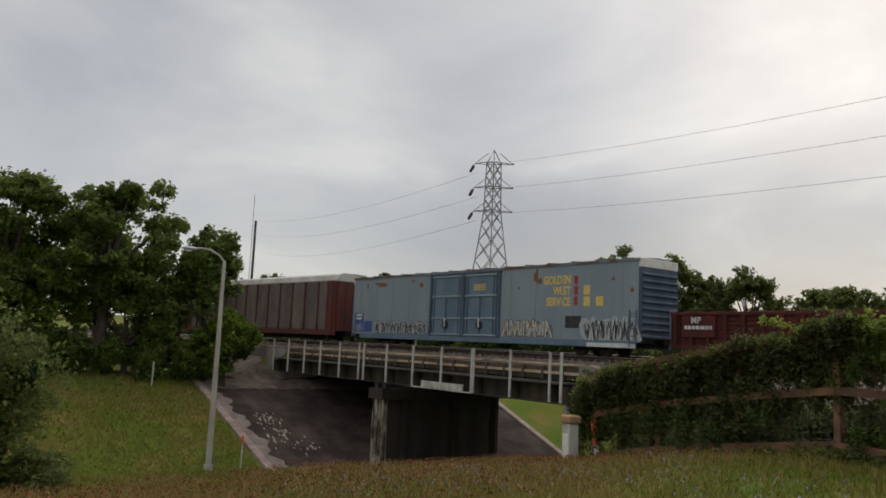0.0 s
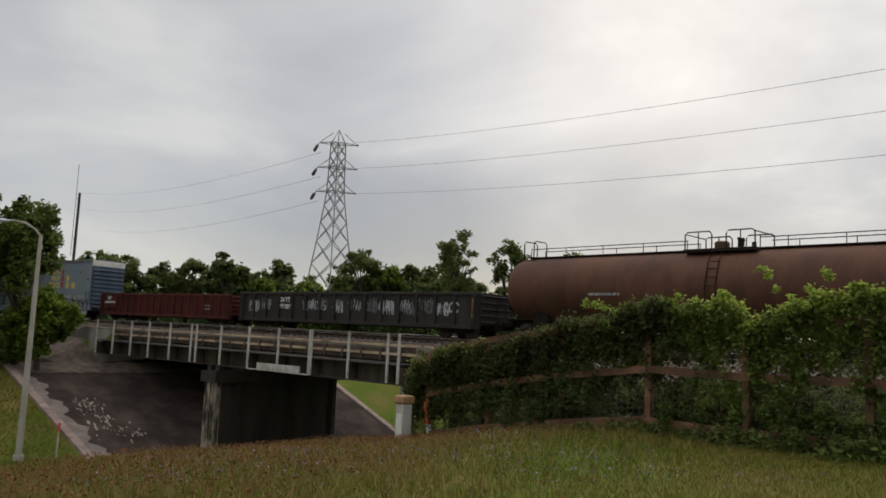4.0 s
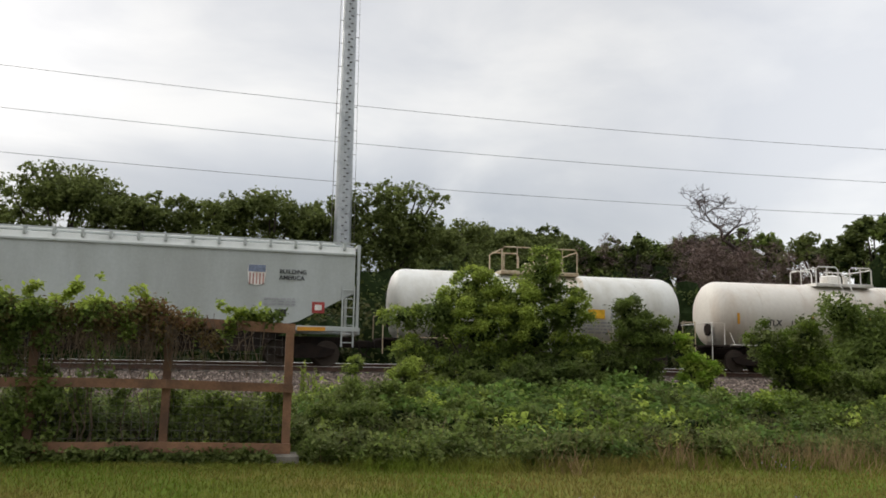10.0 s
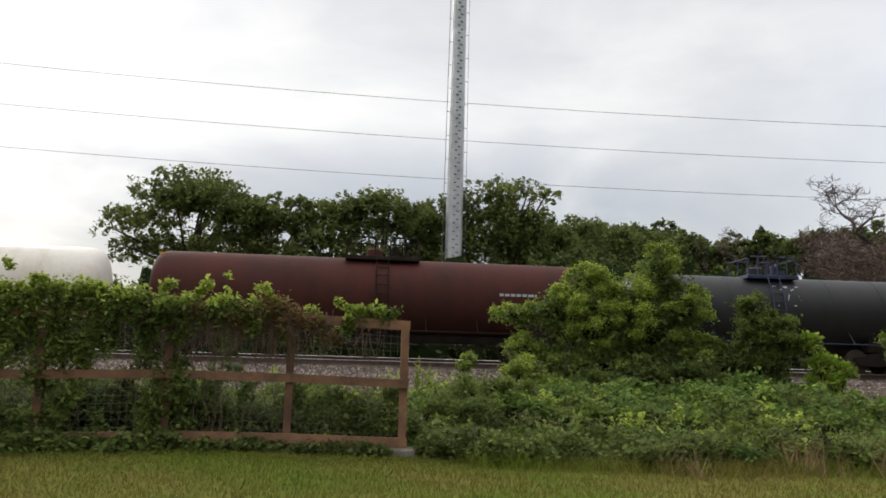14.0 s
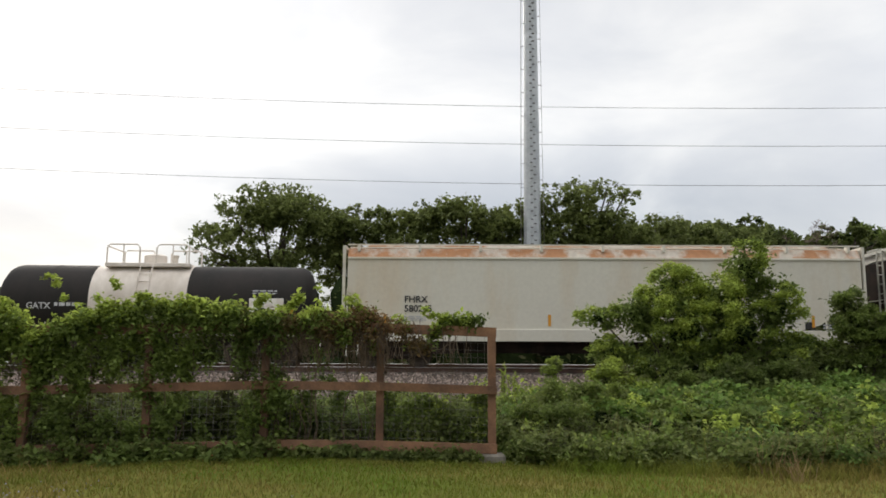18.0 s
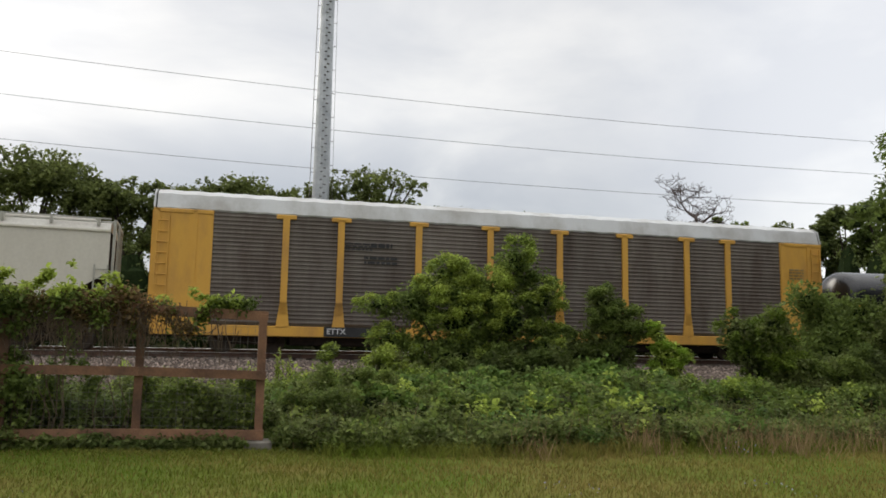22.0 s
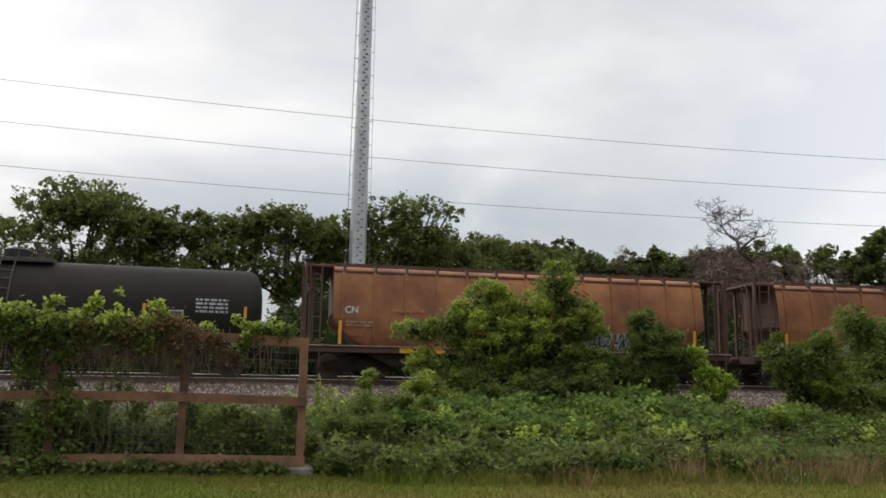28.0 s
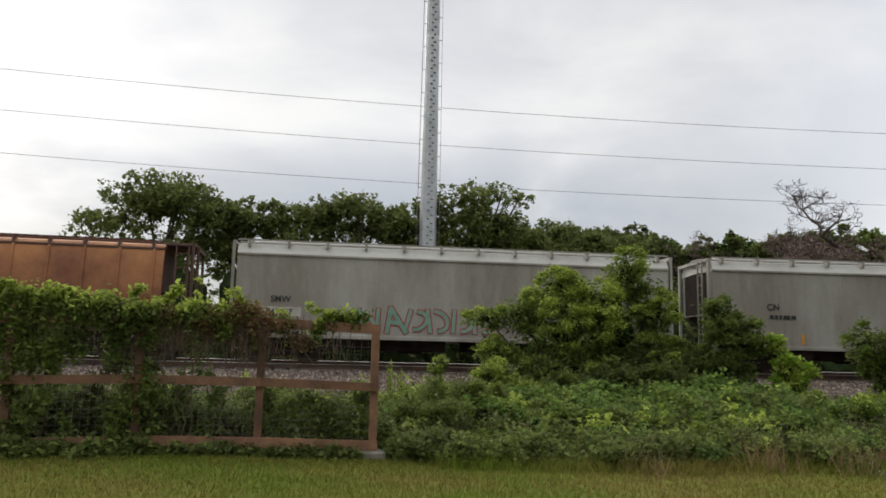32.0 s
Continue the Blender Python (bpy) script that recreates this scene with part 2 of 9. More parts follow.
DEAD_BARK = mat("dead_grey_bark", (0.085, 0.064, 0.056), 0.95, second=(0.055, 0.042, 0.037), scale=3, bump=0.4)
FLOWER_RED = mat("rusty_flower_heads", (0.18, 0.055, 0.028), 0.9, second=(0.14, 0.07, 0.034), scale=2, bump=0, islands=0.4, spec=0.1)
LAMP_GREY = mat("weathered_lamp_post", (0.42, 0.39, 0.34), 0.7, second=(0.32, 0.29, 0.25), scale=1.5, streak=0.6)
GIRDER = mat("rusty_dark_girder", (0.052, 0.044, 0.038), 0.85, second=(0.11, 0.085, 0.065), amount=0.4, scale=0.9, streak=0.8, spec=0.15)
VINE_STEM = mat("vine_stem", (0.12, 0.085, 0.055), 0.9, scale=6, bump=0.2)


def leaf_mat(name, c, d, var=0.45):
    return mat(name, c, 0.62, second=d, amount=0.5, scale=0.55, fine=1.6, bump=0, islands=var, translucent=0.45, spec=0.12)


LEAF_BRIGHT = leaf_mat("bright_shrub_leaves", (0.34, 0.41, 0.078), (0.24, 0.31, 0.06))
LEAF_LIME = leaf_mat("yellow_green_leaves", (0.281, 0.406, 0.0546), (0.234, 0.351, 0.0468), 0.3)
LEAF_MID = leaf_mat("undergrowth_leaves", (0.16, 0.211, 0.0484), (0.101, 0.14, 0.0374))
LEAF_VINE = leaf_mat("vine_leaves", (0.172, 0.222, 0.0484), (0.109, 0.148, 0.0374))
LEAF_REDVINE = leaf_mat("reddish_vine_leaves", (0.172, 0.105, 0.0507), (0.117, 0.101, 0.039))
LEAF_OAK = leaf_mat("oak_leaves", (0.16, 0.19, 0.058), (0.115, 0.14, 0.046))
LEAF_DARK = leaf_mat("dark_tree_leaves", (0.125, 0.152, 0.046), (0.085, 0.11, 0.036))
LEAF_FRESH = leaf_mat("fresh_tree_leaves", (0.172, 0.234, 0.0351), (0.113, 0.164, 0.0281))
LEAF_VIVID = leaf_mat("vivid_bramble_leaves", (0.125, 0.20, 0.042), (0.085, 0.14, 0.033))
# darker copy of the bank grass: the near bank's shade is in its colour
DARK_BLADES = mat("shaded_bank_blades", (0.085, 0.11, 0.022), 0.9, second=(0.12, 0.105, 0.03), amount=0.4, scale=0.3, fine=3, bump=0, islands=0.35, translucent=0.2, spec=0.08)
BANK_BLADES = mat("bank_grass_blades", (0.15, 0.175, 0.03), 0.9, second=(0.25, 0.185, 0.075), amount=0.47, scale=0.3, fine=3, bump=0, islands=0.35, translucent=0.3, spec=0.08)
# leaf green with shade painted in: vine depths, nearest scrub, low weeds
LEAF_SHADED = leaf_mat("shade_dark_leaves", (0.0819, 0.0975, 0.0296), (0.0585, 0.0585, 0.0273))
NEEDLES = leaf_mat("pine_needles", (0.085, 0.11, 0.045), (0.055, 0.075, 0.033))
# near-black colour of the added lumps: the shade inside crowns, painted
LEAF_CORE = mat("painted_foliage_shade", (0.022, 0.034, 0.012), 0.95, second=(0.014, 0.022, 0.008), scale=3, fine=8, bump=0.8, spec=0.04)

# ---- mesh building ----


class Geo:
    """Vertices and faces of one mesh."""

    def __init__(self):
        self.v, self.f = [], []

    def add(self, verts, faces):
        n = len(self.v)
        self.v += [tuple(p) for p in verts]
        self.f += [tuple(i + n for i in q) for q in faces]
        return self

    def box(self, x0, x1, y0, y1, z0, z1):
        return self.add([(x, y, z) for x in (x0, x1) for y in (y0, y1) for z in (z0, z1)],
                        [(0, 1, 3, 2), (4, 6, 7, 5), (0, 4, 5, 1), (2, 3, 7, 6), (0, 2, 6, 4), (1, 5, 7, 3)])

    def bevel_box(self, x0, x1, y0, y1, z0, z1, b=0.01):
        vs = []
        for z, k in ((z0, b), (z0 + b, 0), (z1 - b, 0), (z1, b)):
            vs += [(x0 + k, y0 + k, z), (x1 - k, y0 + k, z), (x1 - k, y1 - k, z), (x0 + k, y1 - k, z)]
        fs = [(3, 2, 1, 0), (12, 13, 14, 15)]
        for r in range(3):
            for i in range(4):
                j = (i + 1) % 4
                fs.append((r * 4 + i, r * 4 + j, r * 4 + 4 + j, r * 4 + 4 + i))
        return self.add(vs, fs)

    def tube(self, pts, rad, seg=8, caps=True):
        """A round bar through points; rad is a number or one for each point."""
        pts = [Vector(p) for p in pts]
        rads = rad if isinstance(rad, (list, tuple)) else [rad] * len(pts)
        vs, fs = [], []
        for i, p in enumerate(pts):
            d = (pts[min(i + 1, len(pts) - 1)] - pts[max(i - 1, 0)]).normalized()
            a = d.cross(Vector((0, 0, 1)) if abs(d.z) < 0.9 else Vector((1, 0, 0))).normalized()
            b = d.cross(a)
            for k in range(seg):
                t = 2 * math.pi * k / seg
                vs.append(p + (a * math.cos(t) + b * math.sin(t)) * rads[i])
        for i in range(len(pts) - 1):
            for k in range(seg):
                m = (k + 1) % seg
                fs.append((i * seg + k, i * seg + m, (i + 1) * seg + m, (i + 1) * seg + k))
        if caps:
            fs.append(tuple(range(seg))[::-1])
            fs.append(tuple((len(pts) - 1) * seg + k for k in range(seg)))
        return self.add(vs, fs)

    def loft(self, rings, caps=True):
        """Skin over closed rings of equal length."""
        n = len(rings[0])
        vs = [p for r in rings for p in r]
        fs = []
        for i in range(len(rings) - 1):
            for k in range(n):
                m = (k + 1) % n
                fs.append((i * n + k, i * n + m, (i + 1) * n + m, (i + 1) * n + k))
        if caps:
            fs.append(tuple(range(n))[::-1])
            fs.append(tuple((len(rings) - 1) * n + k for k in range(n)))
        return self.add(vs, fs)

    def bar(self, p, q, w, h):
        """A square bar from p to q."""
        p, q = Vector(p), Vector(q)
        d = (q - p).normalized()
        a = d.cross(Vector((0, 0, 1)) if abs(d.z) < 0.95 else Vector((0, 1, 0))).normalized()
        b = a.cross(d)
        rings = [[c + a * w / 2 * s + b * h / 2 * t for s, t in ((-1, -1), (1, -1), (1, 1), (-1, 1))] for c in (p, q)]
        return self.loft(rings)

    def mesh(self, name, material, smooth=False):
        me = bpy.data.meshes.new(name)
        me.from_pydata([tuple(p) for p in self.v], [], self.f)
        bm = bmesh.new()
        bm.from_mesh(me)
        bmesh.ops.recalc_face_normals(bm, faces=bm.faces)
        bm.to_mesh(me)
        bm.free()
        if smooth:
            me.shade_smooth()
            me.set_sharp_from_angle(angle=radians(38))
        if material:
            me.materials.append(material)
        return me


def part(name, geo, material, parent=None, label="", at=None, smooth=False):
    """One mesh object from a Geo or a mesh, under a thing or a part."""
    me = geo.mesh(name, material, smooth) if isinstance(geo, Geo) else geo
    ob = new(name, me)
    if parent:
        ob.parent = parent
    if at:
        ob.matrix_basis = at
    if label:
        tagged(ob, label)
    return ob


def raw_mesh(name, verts, faces, material):
    """A mesh straight from arrays of vertices and equal-sided faces."""
    me = bpy.data.meshes.new(name)
    n, k = faces.shape
    me.vertices.add(len(verts))
    me.vertices.foreach_set("co", np.asarray(verts, np.float32).ravel())
    me.loops.add(n * k)
    me.loops.foreach_set("vertex_index", faces.astype(np.int32).ravel())
    me.polygons.add(n)
    me.polygons.foreach_set("loop_start", np.arange(0, n * k, k, dtype=np.int32))
    me.update(calc_edges=True)
    me.materials.append(material)
    return me


def leaves(points, size, rng, droop=0.3, long=1.5, flat=1.0):
    """Arrays of small folded leaves, one at each point: two triangles hinged on the midrib, turned to the sky by flat."""
    n = len(points)
    w = rng.normal(size=(n, 3)) * 0.7
    w[:, 2] += flat
    w /= np.linalg.norm(w, axis=1)[:, None]
    d = rng.normal(size=(n, 3))
    d[:, 2] -= droop
    d -= (d * w).sum(1)[:, None] * w
    d /= np.linalg.norm(d, axis=1)[:, None]
    u = np.cross(d, w)
    s = size * rng.uniform(0.6, 1.35, n)[:, None]
    tip = points + d * s * long * 0.5
    root = points - d * s * long * 0.5
    l = points + u * s * 0.42 + w * s * 0.16
    r = points - u * s * 0.42 + w * s * 0.16
    v = np.stack([root, l, tip, r], 1).reshape(-1, 3)
    i = np.arange(n)[:, None] * 4
    f = np.concatenate([i + [0, 1, 2], i + [0, 2, 3]], 1).reshape(-1, 3)
    return v, f


def blob_points(blobs, n, rng, shell=0.55, up=0.0):
    """Points in and near the skin of ellipsoids (centre, radii), gathered in twigs so that gaps stay open."""
    vol = np.array([b[3] * b[4] * b[5] for b in blobs]) ** 0.67
    pick = rng.choice(len(blobs), size=max(1, n // 14), p=vol / vol.sum())
    b = np.array(blobs)[pick]
    d = rng.normal(size=(len(pick), 3))
    d[:, 2] += up
    d /= np.linalg.norm(d, axis=1)[:, None]
    rr = (shell + (1 - shell) * rng.uniform(0, 1, len(pick)) ** 0.6)[:, None] * rng.normal(1.0, 0.07, (len(pick), 1))
    centre = b[:, :3] + d * rr * b[:, 3:6]
    spread = 0.16 * (b[:, 3:6].mean(1) ** 0.6)[:, None, None]
    pts = centre[:, None, :] + rng.normal(size=(len(pick), 14, 3)) * spread
    return pts.reshape(-1, 3)


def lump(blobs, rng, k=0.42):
    """An added dark lump in each ellipsoid, painted shade that stops light leaking through a crown."""
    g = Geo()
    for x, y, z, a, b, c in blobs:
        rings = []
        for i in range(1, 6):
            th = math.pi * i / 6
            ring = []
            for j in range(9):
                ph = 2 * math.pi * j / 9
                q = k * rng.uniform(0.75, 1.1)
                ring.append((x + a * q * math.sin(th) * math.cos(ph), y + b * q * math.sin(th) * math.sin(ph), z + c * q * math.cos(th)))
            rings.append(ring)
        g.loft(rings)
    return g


def crowd(cx, cy, cz, rx, ry, rz, n, rng, small=0.42):
    """Ellipsoids that together fill a larger one with an uneven outline."""
    out = [(cx, cy, cz, rx * 0.62, ry * 0.62, rz * 0.62)]
    for _ in range(n):
        d = rng.normal(size=3)
        d /= np.linalg.norm(d)
        k = rng.uniform(0.5, 0.85)
        s = small * rng.uniform(0.65, 1.2)
        out.append((cx + d[0] * rx * k, cy + d[1] * ry * k, cz + d[2] * rz * k, rx * s, ry * s, rz * s))
    return out


def pads(cx, cy, cz, rx, ry, rz, n, rng, size=0.25):
    """Flattened leaf pads on the limbs of a crown: dense outside, open between, with an uneven outline."""
    out = []
    lobes = [(rng.normal(size=3), rng.uniform(0.82, 1.16)) for _ in range(7)]
    lobes = [(d / np.linalg.norm(d), k) for d, k in lobes]
    for i in range(n):
        d = rng.normal(size=3)
        d[2] += 0.25
        d /= np.linalg.norm(d)
        reach = max(k * max(0.0, float(d @ e)) ** 0.5 for e, k in lobes)
        k = (0.45 + 0.52 * rng.uniform(0, 1) ** 0.6) * max(0.72, reach)
        q = size * rng.uniform(0.6, 1.25) * (1.25 - 0.45 * k)
        m = (rx + rz) * 0.5
        out.append((cx + d[0] * rx * k, cy + d[1] * ry * k, cz + d[2] * rz * k, m * q * 1.15, min(ry, m) * q * 1.15, m * q * 0.62))
    return out


# ---- the plan: the track is an arc, s runs along it to the right ----
ARC_R, ARC_Y, RAIL_Z = 320.5, -290.3, 1.27
BRIDGE_A, BRIDGE_B = -62.5, -30.3


def on_arc(s, off=0.0, z=0.0):
    """A pose on the track: x along it, y away from the camera, z over the rail head."""
    a = s / ARC_R
    return pose((ARC_R + off) * math.sin(a), ARC_Y + (ARC_R + off) * math.cos(a), RAIL_Z + z, 0, 0, -math.degrees(a))


def smooth(t, a, b):
    k = min(1.0, max(0.0, (t - a) / (b - a)))
    return k * k * (3 - 2 * k)


def ground_z(x, y):
    """Height of the ground: lawn, underpass cut with its two banks, railway embankment."""
    r = math.hypot(x, y - ARC_Y)
    d, s = r - ARC_R, math.atan2(x, y - ARC_Y) * ARC_R
    crest = -9.6 - 0.40 * min(max(y, -6), 12) - 1.15 * min(max(y - 12, 0), 14)
    k = smooth(y, 3, 9)
    z = -(0.107 + 0.063 * k) * max(0.0, -6 - 2.2 * k - max(x, crest)) + 0.05 * math.sin(x * 0.7) * math.sin(y * 0.9)
    if x < crest:
        z -= (0.40 + 0.5 * smooth(y, 12, 15)) * (crest - x) * smooth(crest - x, 0, 2.5)
    z = max(z, -6.4)
    left = -6.4 + 0.345 * (-47.6 - x)
    cap = -1.75 + 0.02 * max(0, -61 - x)
    z = max(z, min(left, cap) if x < -47.6 else -6.4)
    far = smooth(d, 6, 30)
    if x > -25:
        z += far * 0.9 * smooth(x, -25, -8)
    keep = 1 - smooth(s, BRIDGE_A - 1.0, BRIDGE_A + 0.3) * (1 - smooth(s, BRIDGE_B - 0.3, BRIDGE_B + 1.0))
    bank = RAIL_Z - 0.75 - 0.52 * max(0.0, abs(d - 1.5) - 4.6)
    if keep > 0.5:
        z = max(z, bank)
    # the near bank falls steeply beside the underpass
    drop = smooth(-(x + 1.20 * y), -0.9, 0.7) * smooth(y, 11.8, 13.6)
    if x > -47.6 and d < 14:
        z += (min(z, -6.4) - z) * drop
    return z


# ---- ground ----


def axis_steps(spans):
    out = []
    for a, b, step in spans:
        n = max(1, round((b - a) / step))
        out += [a + (b - a) * i / n for i in range(n)]
    return out + [spans[-1][1]]


def build_ground():
    xs = axis_steps([(-1600, -400, 300), (-400, -120, 40), (-120, -66, 6), (-66, -27, 0.65), (-27, 22, 0.6), (22, 60, 2.5), (60, 150, 15), (150, 400, 60), (400, 1600, 300)])
    ys = axis_steps([(-1200, -200, 250), (-200, -40, 40), (-40, -4, 4), (-4, 40, 0.6), (40, 80, 3), (80, 160, 10), (160, 400, 60), (400, 1800, 350)])
    v = np.array([(x, y, ground_z(x, y)) for x in xs for y in ys])
    ny = len(ys)
    i, j = np.meshgrid(np.arange(len(xs) - 1), np.arange(ny - 1), indexing="ij")
    a = (i * ny + j).ravel()
    f = np.stack([a, a + ny, a + ny + 1, a + 1], 1)
    me = raw_mesh("ground", v, f, GRASS)
    me.shade_smooth()
    g = new("ground", me)
    tagged(g, "mown green lawn with dry patches, falling to an underpass cut", "ground", kind="structure")
    return g


build_ground()


def arc_ribbon(s0, s1, profile, step=2.0):
    """A body swept along the track: profile is a closed list of (offset, height)."""
    n = max(1, round((s1 - s0) / step))
    g = Geo()
    rings = []
    for i in range(n + 1):
        m = on_arc(s0 + (s1 - s0) * i / n)
        rings.append([m @ Vector((0, o, h)) for o, h in profile])
    return g.loft(rings)


def build_track():
    prof = [(-6.4, -1.26), (-2.3, -0.50), (-1.75, -0.35), (-1.3, -0.26), (2.2, -0.26), (2.7, -0.15), (6.2, -0.15), (6.8, -0.42), (9.0, -1.25)]
    steep = [(-4.4, -1.25)] + prof[1:]
    for nm, a, b, pr in (("ballast", -260, BRIDGE_A - 0.9, steep), ("ballast", BRIDGE_B + 0.9, -22, steep), ("ballast", -22, 200, prof)):
        tagged(part(nm, arc_ribbon(a, b, pr, 4.0), BALLAST), "grey and pinkish crushed stone ballast under the rails", "ballast", kind="structure")
    tagged(part("ballast", arc_ribbon(BRIDGE_A - 0.9, BRIDGE_B + 0.9, [(-2.6, -0.6), (-2.3, -0.28), (6.8, -0.28), (6.8, -0.6)], 4.0), BALLAST), "crushed stone ballast on the bridge deck", "ballast", kind="structure")
    verge = mat("stony_verge", (0.20, 0.165, 0.13), 0.95, second=(0.11, 0.10, 0.06), scale=1.4, fine=10, bump=0.6, spec=0.08)
    tagged(part("verge", arc_ribbon(-20, 120, [(-11.5, -1.45), (-11.5, -1.22), (-6.3, -1.19), (-6.3, -1.45)], 4.0), verge), "stony weedy verge at the foot of the ballast", "verge", kind="structure")
    web = [(-0.07, -0.18), (0.07, -0.18), (0.07, -0.165), (0.012, -0.15), (0.012, -0.05), (0.034, -0.045), (0.036, -0.009), (-0.036, -0.009), (-0.034, -0.045), (-0.012, -0.05), (-0.012, -0.15), (-0.07, -0.165)]
    head = [(-0.034, -0.009), (0.034, -0.009), (0.034, -0.004), (0.028, 0.0), (-0.028, 0.0), (-0.034, -0.004)]
    for o, up in ((-0.7525, 0.0), (0.7525, 0.0), (3.65, 0.10), (5.15, 0.10)):
        ob = tagged(new("rail"), "rusty steel rail with a polished running head", "rail", "rails of the line", "structure")
        part("web", arc_ribbon(-240, 190, [(o + a, b + up) for a, b in web], 5.0), RAIL, ob)
        part("rail_head", arc_ribbon(-240, 190, [(o + a, b + up) for a, b in head], 5.0), RAIL_TOP, ob)


build_track()


# ---- the train ----
UNDER = mat("grimy_underframe", (0.020, 0.017, 0.016), 0.95, 0.0, second=(0.034, 0.025, 0.021), scale=2.0, fine=20, spec=0.06)
WHEEL = mat("brown_wheel_steel", (0.045, 0.032, 0.025), 0.8, 0.1, second=(0.06, 0.045, 0.035), scale=3)
RED_RACK = mat("oxide_red_rack_paint", (0.13, 0.028, 0.024), 0.7, second=(0.075, 0.03, 0.026), scale=1.4, streak=0.7)
OLD_ROOF = mat("chalky_roof_steel", (0.50, 0.48, 0.45), 0.6, 0.2, second=(0.36, 0.31, 0.27), amount=0.4, scale=0.8, streak=0.5)
NEW_ROOF = mat("bright_roof_steel", (0.52, 0.53, 0.53), 0.5, 0.2, second=(0.36, 0.35, 0.33), amount=0.45, scale=0.7, streak=0.4)
OLD_SCREEN = mat("dingy_rack_screen", (0.13, 0.105, 0.095), 0.7, 0.2, second=(0.21, 0.17, 0.15), scale=0.9, streak=0.6, objects=0.15)
NEW_SCREEN = mat("dusty_rack_screen", (0.165, 0.145, 0.125), 0.75, 0.0, second=(0.07, 0.052, 0.042), amount=0.48, contrast=0.2, scale=0.9, streak=0.75, objects=0.12)
YELLOW = mat("rack_yellow_paint", (0.60, 0.33, 0.055), 0.65, second=(0.44, 0.24, 0.06), amount=0.35, scale=1.2, streak=0.7)
BLUE_BOX = mat("faded_blue_paint", (0.19, 0.24, 0.285), 0.7, second=(0.24, 0.28, 0.305), amount=0.5, scale=0.5, fine=8, streak=0.85)
BLUE_DARK = mat("deep_blue_door_paint", (0.14, 0.19, 0.25), 0.7, second=(0.105, 0.15, 0.205), scale=1.0, streak=0.6)
BLUE_END = mat("end_wall_blue", (0.075, 0.105, 0.15), 0.65, second=(0.055, 0.075, 0.105), scale=1.2, streak=0.7)
BOX_ROOF = mat("rust_blotched_roof_steel", (0.17, 0.19, 0.205), 0.8, second=(0.13, 0.07, 0.045), amount=0.42, scale=0.7, fine=14, contrast=0.07)
RUST_RUN = mat("rust_washed_paint", (0.60, 0.56, 0.48), 0.6, second=(0.52, 0.43, 0.31), amount=0.45, scale=2.2, streak=0.8, bump=0)
RUST = mat("rust_patch", (0.16, 0.07, 0.035), 0.9, second=(0.24, 0.12, 0.06), scale=5, fine=30)
WHITE_PAINT = mat("white_paint", (0.72, 0.70, 0.66), 0.6, second=(0.55, 0.50, 0.44), amount=0.35, scale=2)
BLACK_PAINT = mat("black_lettering", (0.03, 0.03, 0.032), 0.6, bump=0)
YELLOW_LETTER = mat("yellow_lettering", (0.72, 0.52, 0.12), 0.6, second=(0.6, 0.44, 0.14), scale=6, bump=0)
RED_LETTER = mat("red_marking", (0.42, 0.055, 0.05), 0.6, scale=6, bump=0)
BLUE_LETTER = mat("blue_marking", (0.06, 0.10, 0.30), 0.6, scale=6, bump=0)
FADED_BLUE = mat("faded_blue_marking", (0.20, 0.24, 0.34), 0.6, scale=6, bump=0)
FADED_RED = mat("faded_red_marking", (0.48, 0.24, 0.21), 0.6, scale=6, bump=0)
SPRAY_WHITE = mat("spray_white", (0.60, 0.60, 0.60), 0.7, second=(0.42, 0.43, 0.45), scale=3, bump=0)
SPRAY_TAN = mat("spray_tan", (0.42, 0.37, 0.28), 0.7, second=(0.50, 0.48, 0.44), scale=3, bump=0)
SPRAY_DIM = mat("worn_spray_grey", (0.16, 0.16, 0.165), 0.75, second=(0.09, 0.09, 0.092), scale=3, bump=0)
SPRAY_GREY = mat("spray_silver", (0.30, 0.31, 0.33), 0.7, second=(0.40, 0.40, 0.42), scale=3, bump=0)
SPRAY_DARK = mat("spray_black", (0.04, 0.04, 0.045), 0.7, scale=3, bump=0)
SPRAY_BLUE = mat("spray_blue", (0.06, 0.17, 0.42), 0.7, scale=3, bump=0)
SPRAY_GREEN = mat("spray_green", (0.12, 0.26, 0.20), 0.7, second=(0.20, 0.30, 0.24), scale=2, bump=0)
SPRAY_RED = mat("spray_red", (0.35, 0.09, 0.07), 0.7, scale=3, bump=0)
SPRAY_PURPLE = mat("spray_purple", (0.11, 0.09, 0.21), 0.7, scale=3, bump=0)
RED_GON = mat("oxide_red_gondola_paint", (0.115, 0.025, 0.021), 0.8, second=(0.055, 0.019, 0.017), scale=1.2, streak=0.7, spec=0.2)
BLACK_GON = mat("worn_black_gondola_paint", (0.016, 0.015, 0.015), 0.75, second=(0.032, 0.026, 0.023), scale=1.5, streak=0.6)
TANK_BROWN = mat("brown_tank_paint", (0.13, 0.060, 0.036), 0.65, second=(0.075, 0.038, 0.026), amount=0.45, scale=0.6, fine=10, streak=0.5, spec=0.2)
TANK_MAROON = mat("maroon_tank_paint", (0.068, 0.021, 0.016), 0.7, second=(0.042, 0.017, 0.014), amount=0.45, scale=0.7, fine=10, streak=0.5, spec=0.15)
TANK_BLACK = mat("black_tank_paint", (0.022, 0.023, 0.025), 0.5, second=(0.030, 0.029, 0.028), amount=0.4, scale=0.7, fine=10, streak=0.5, spec=0.22)
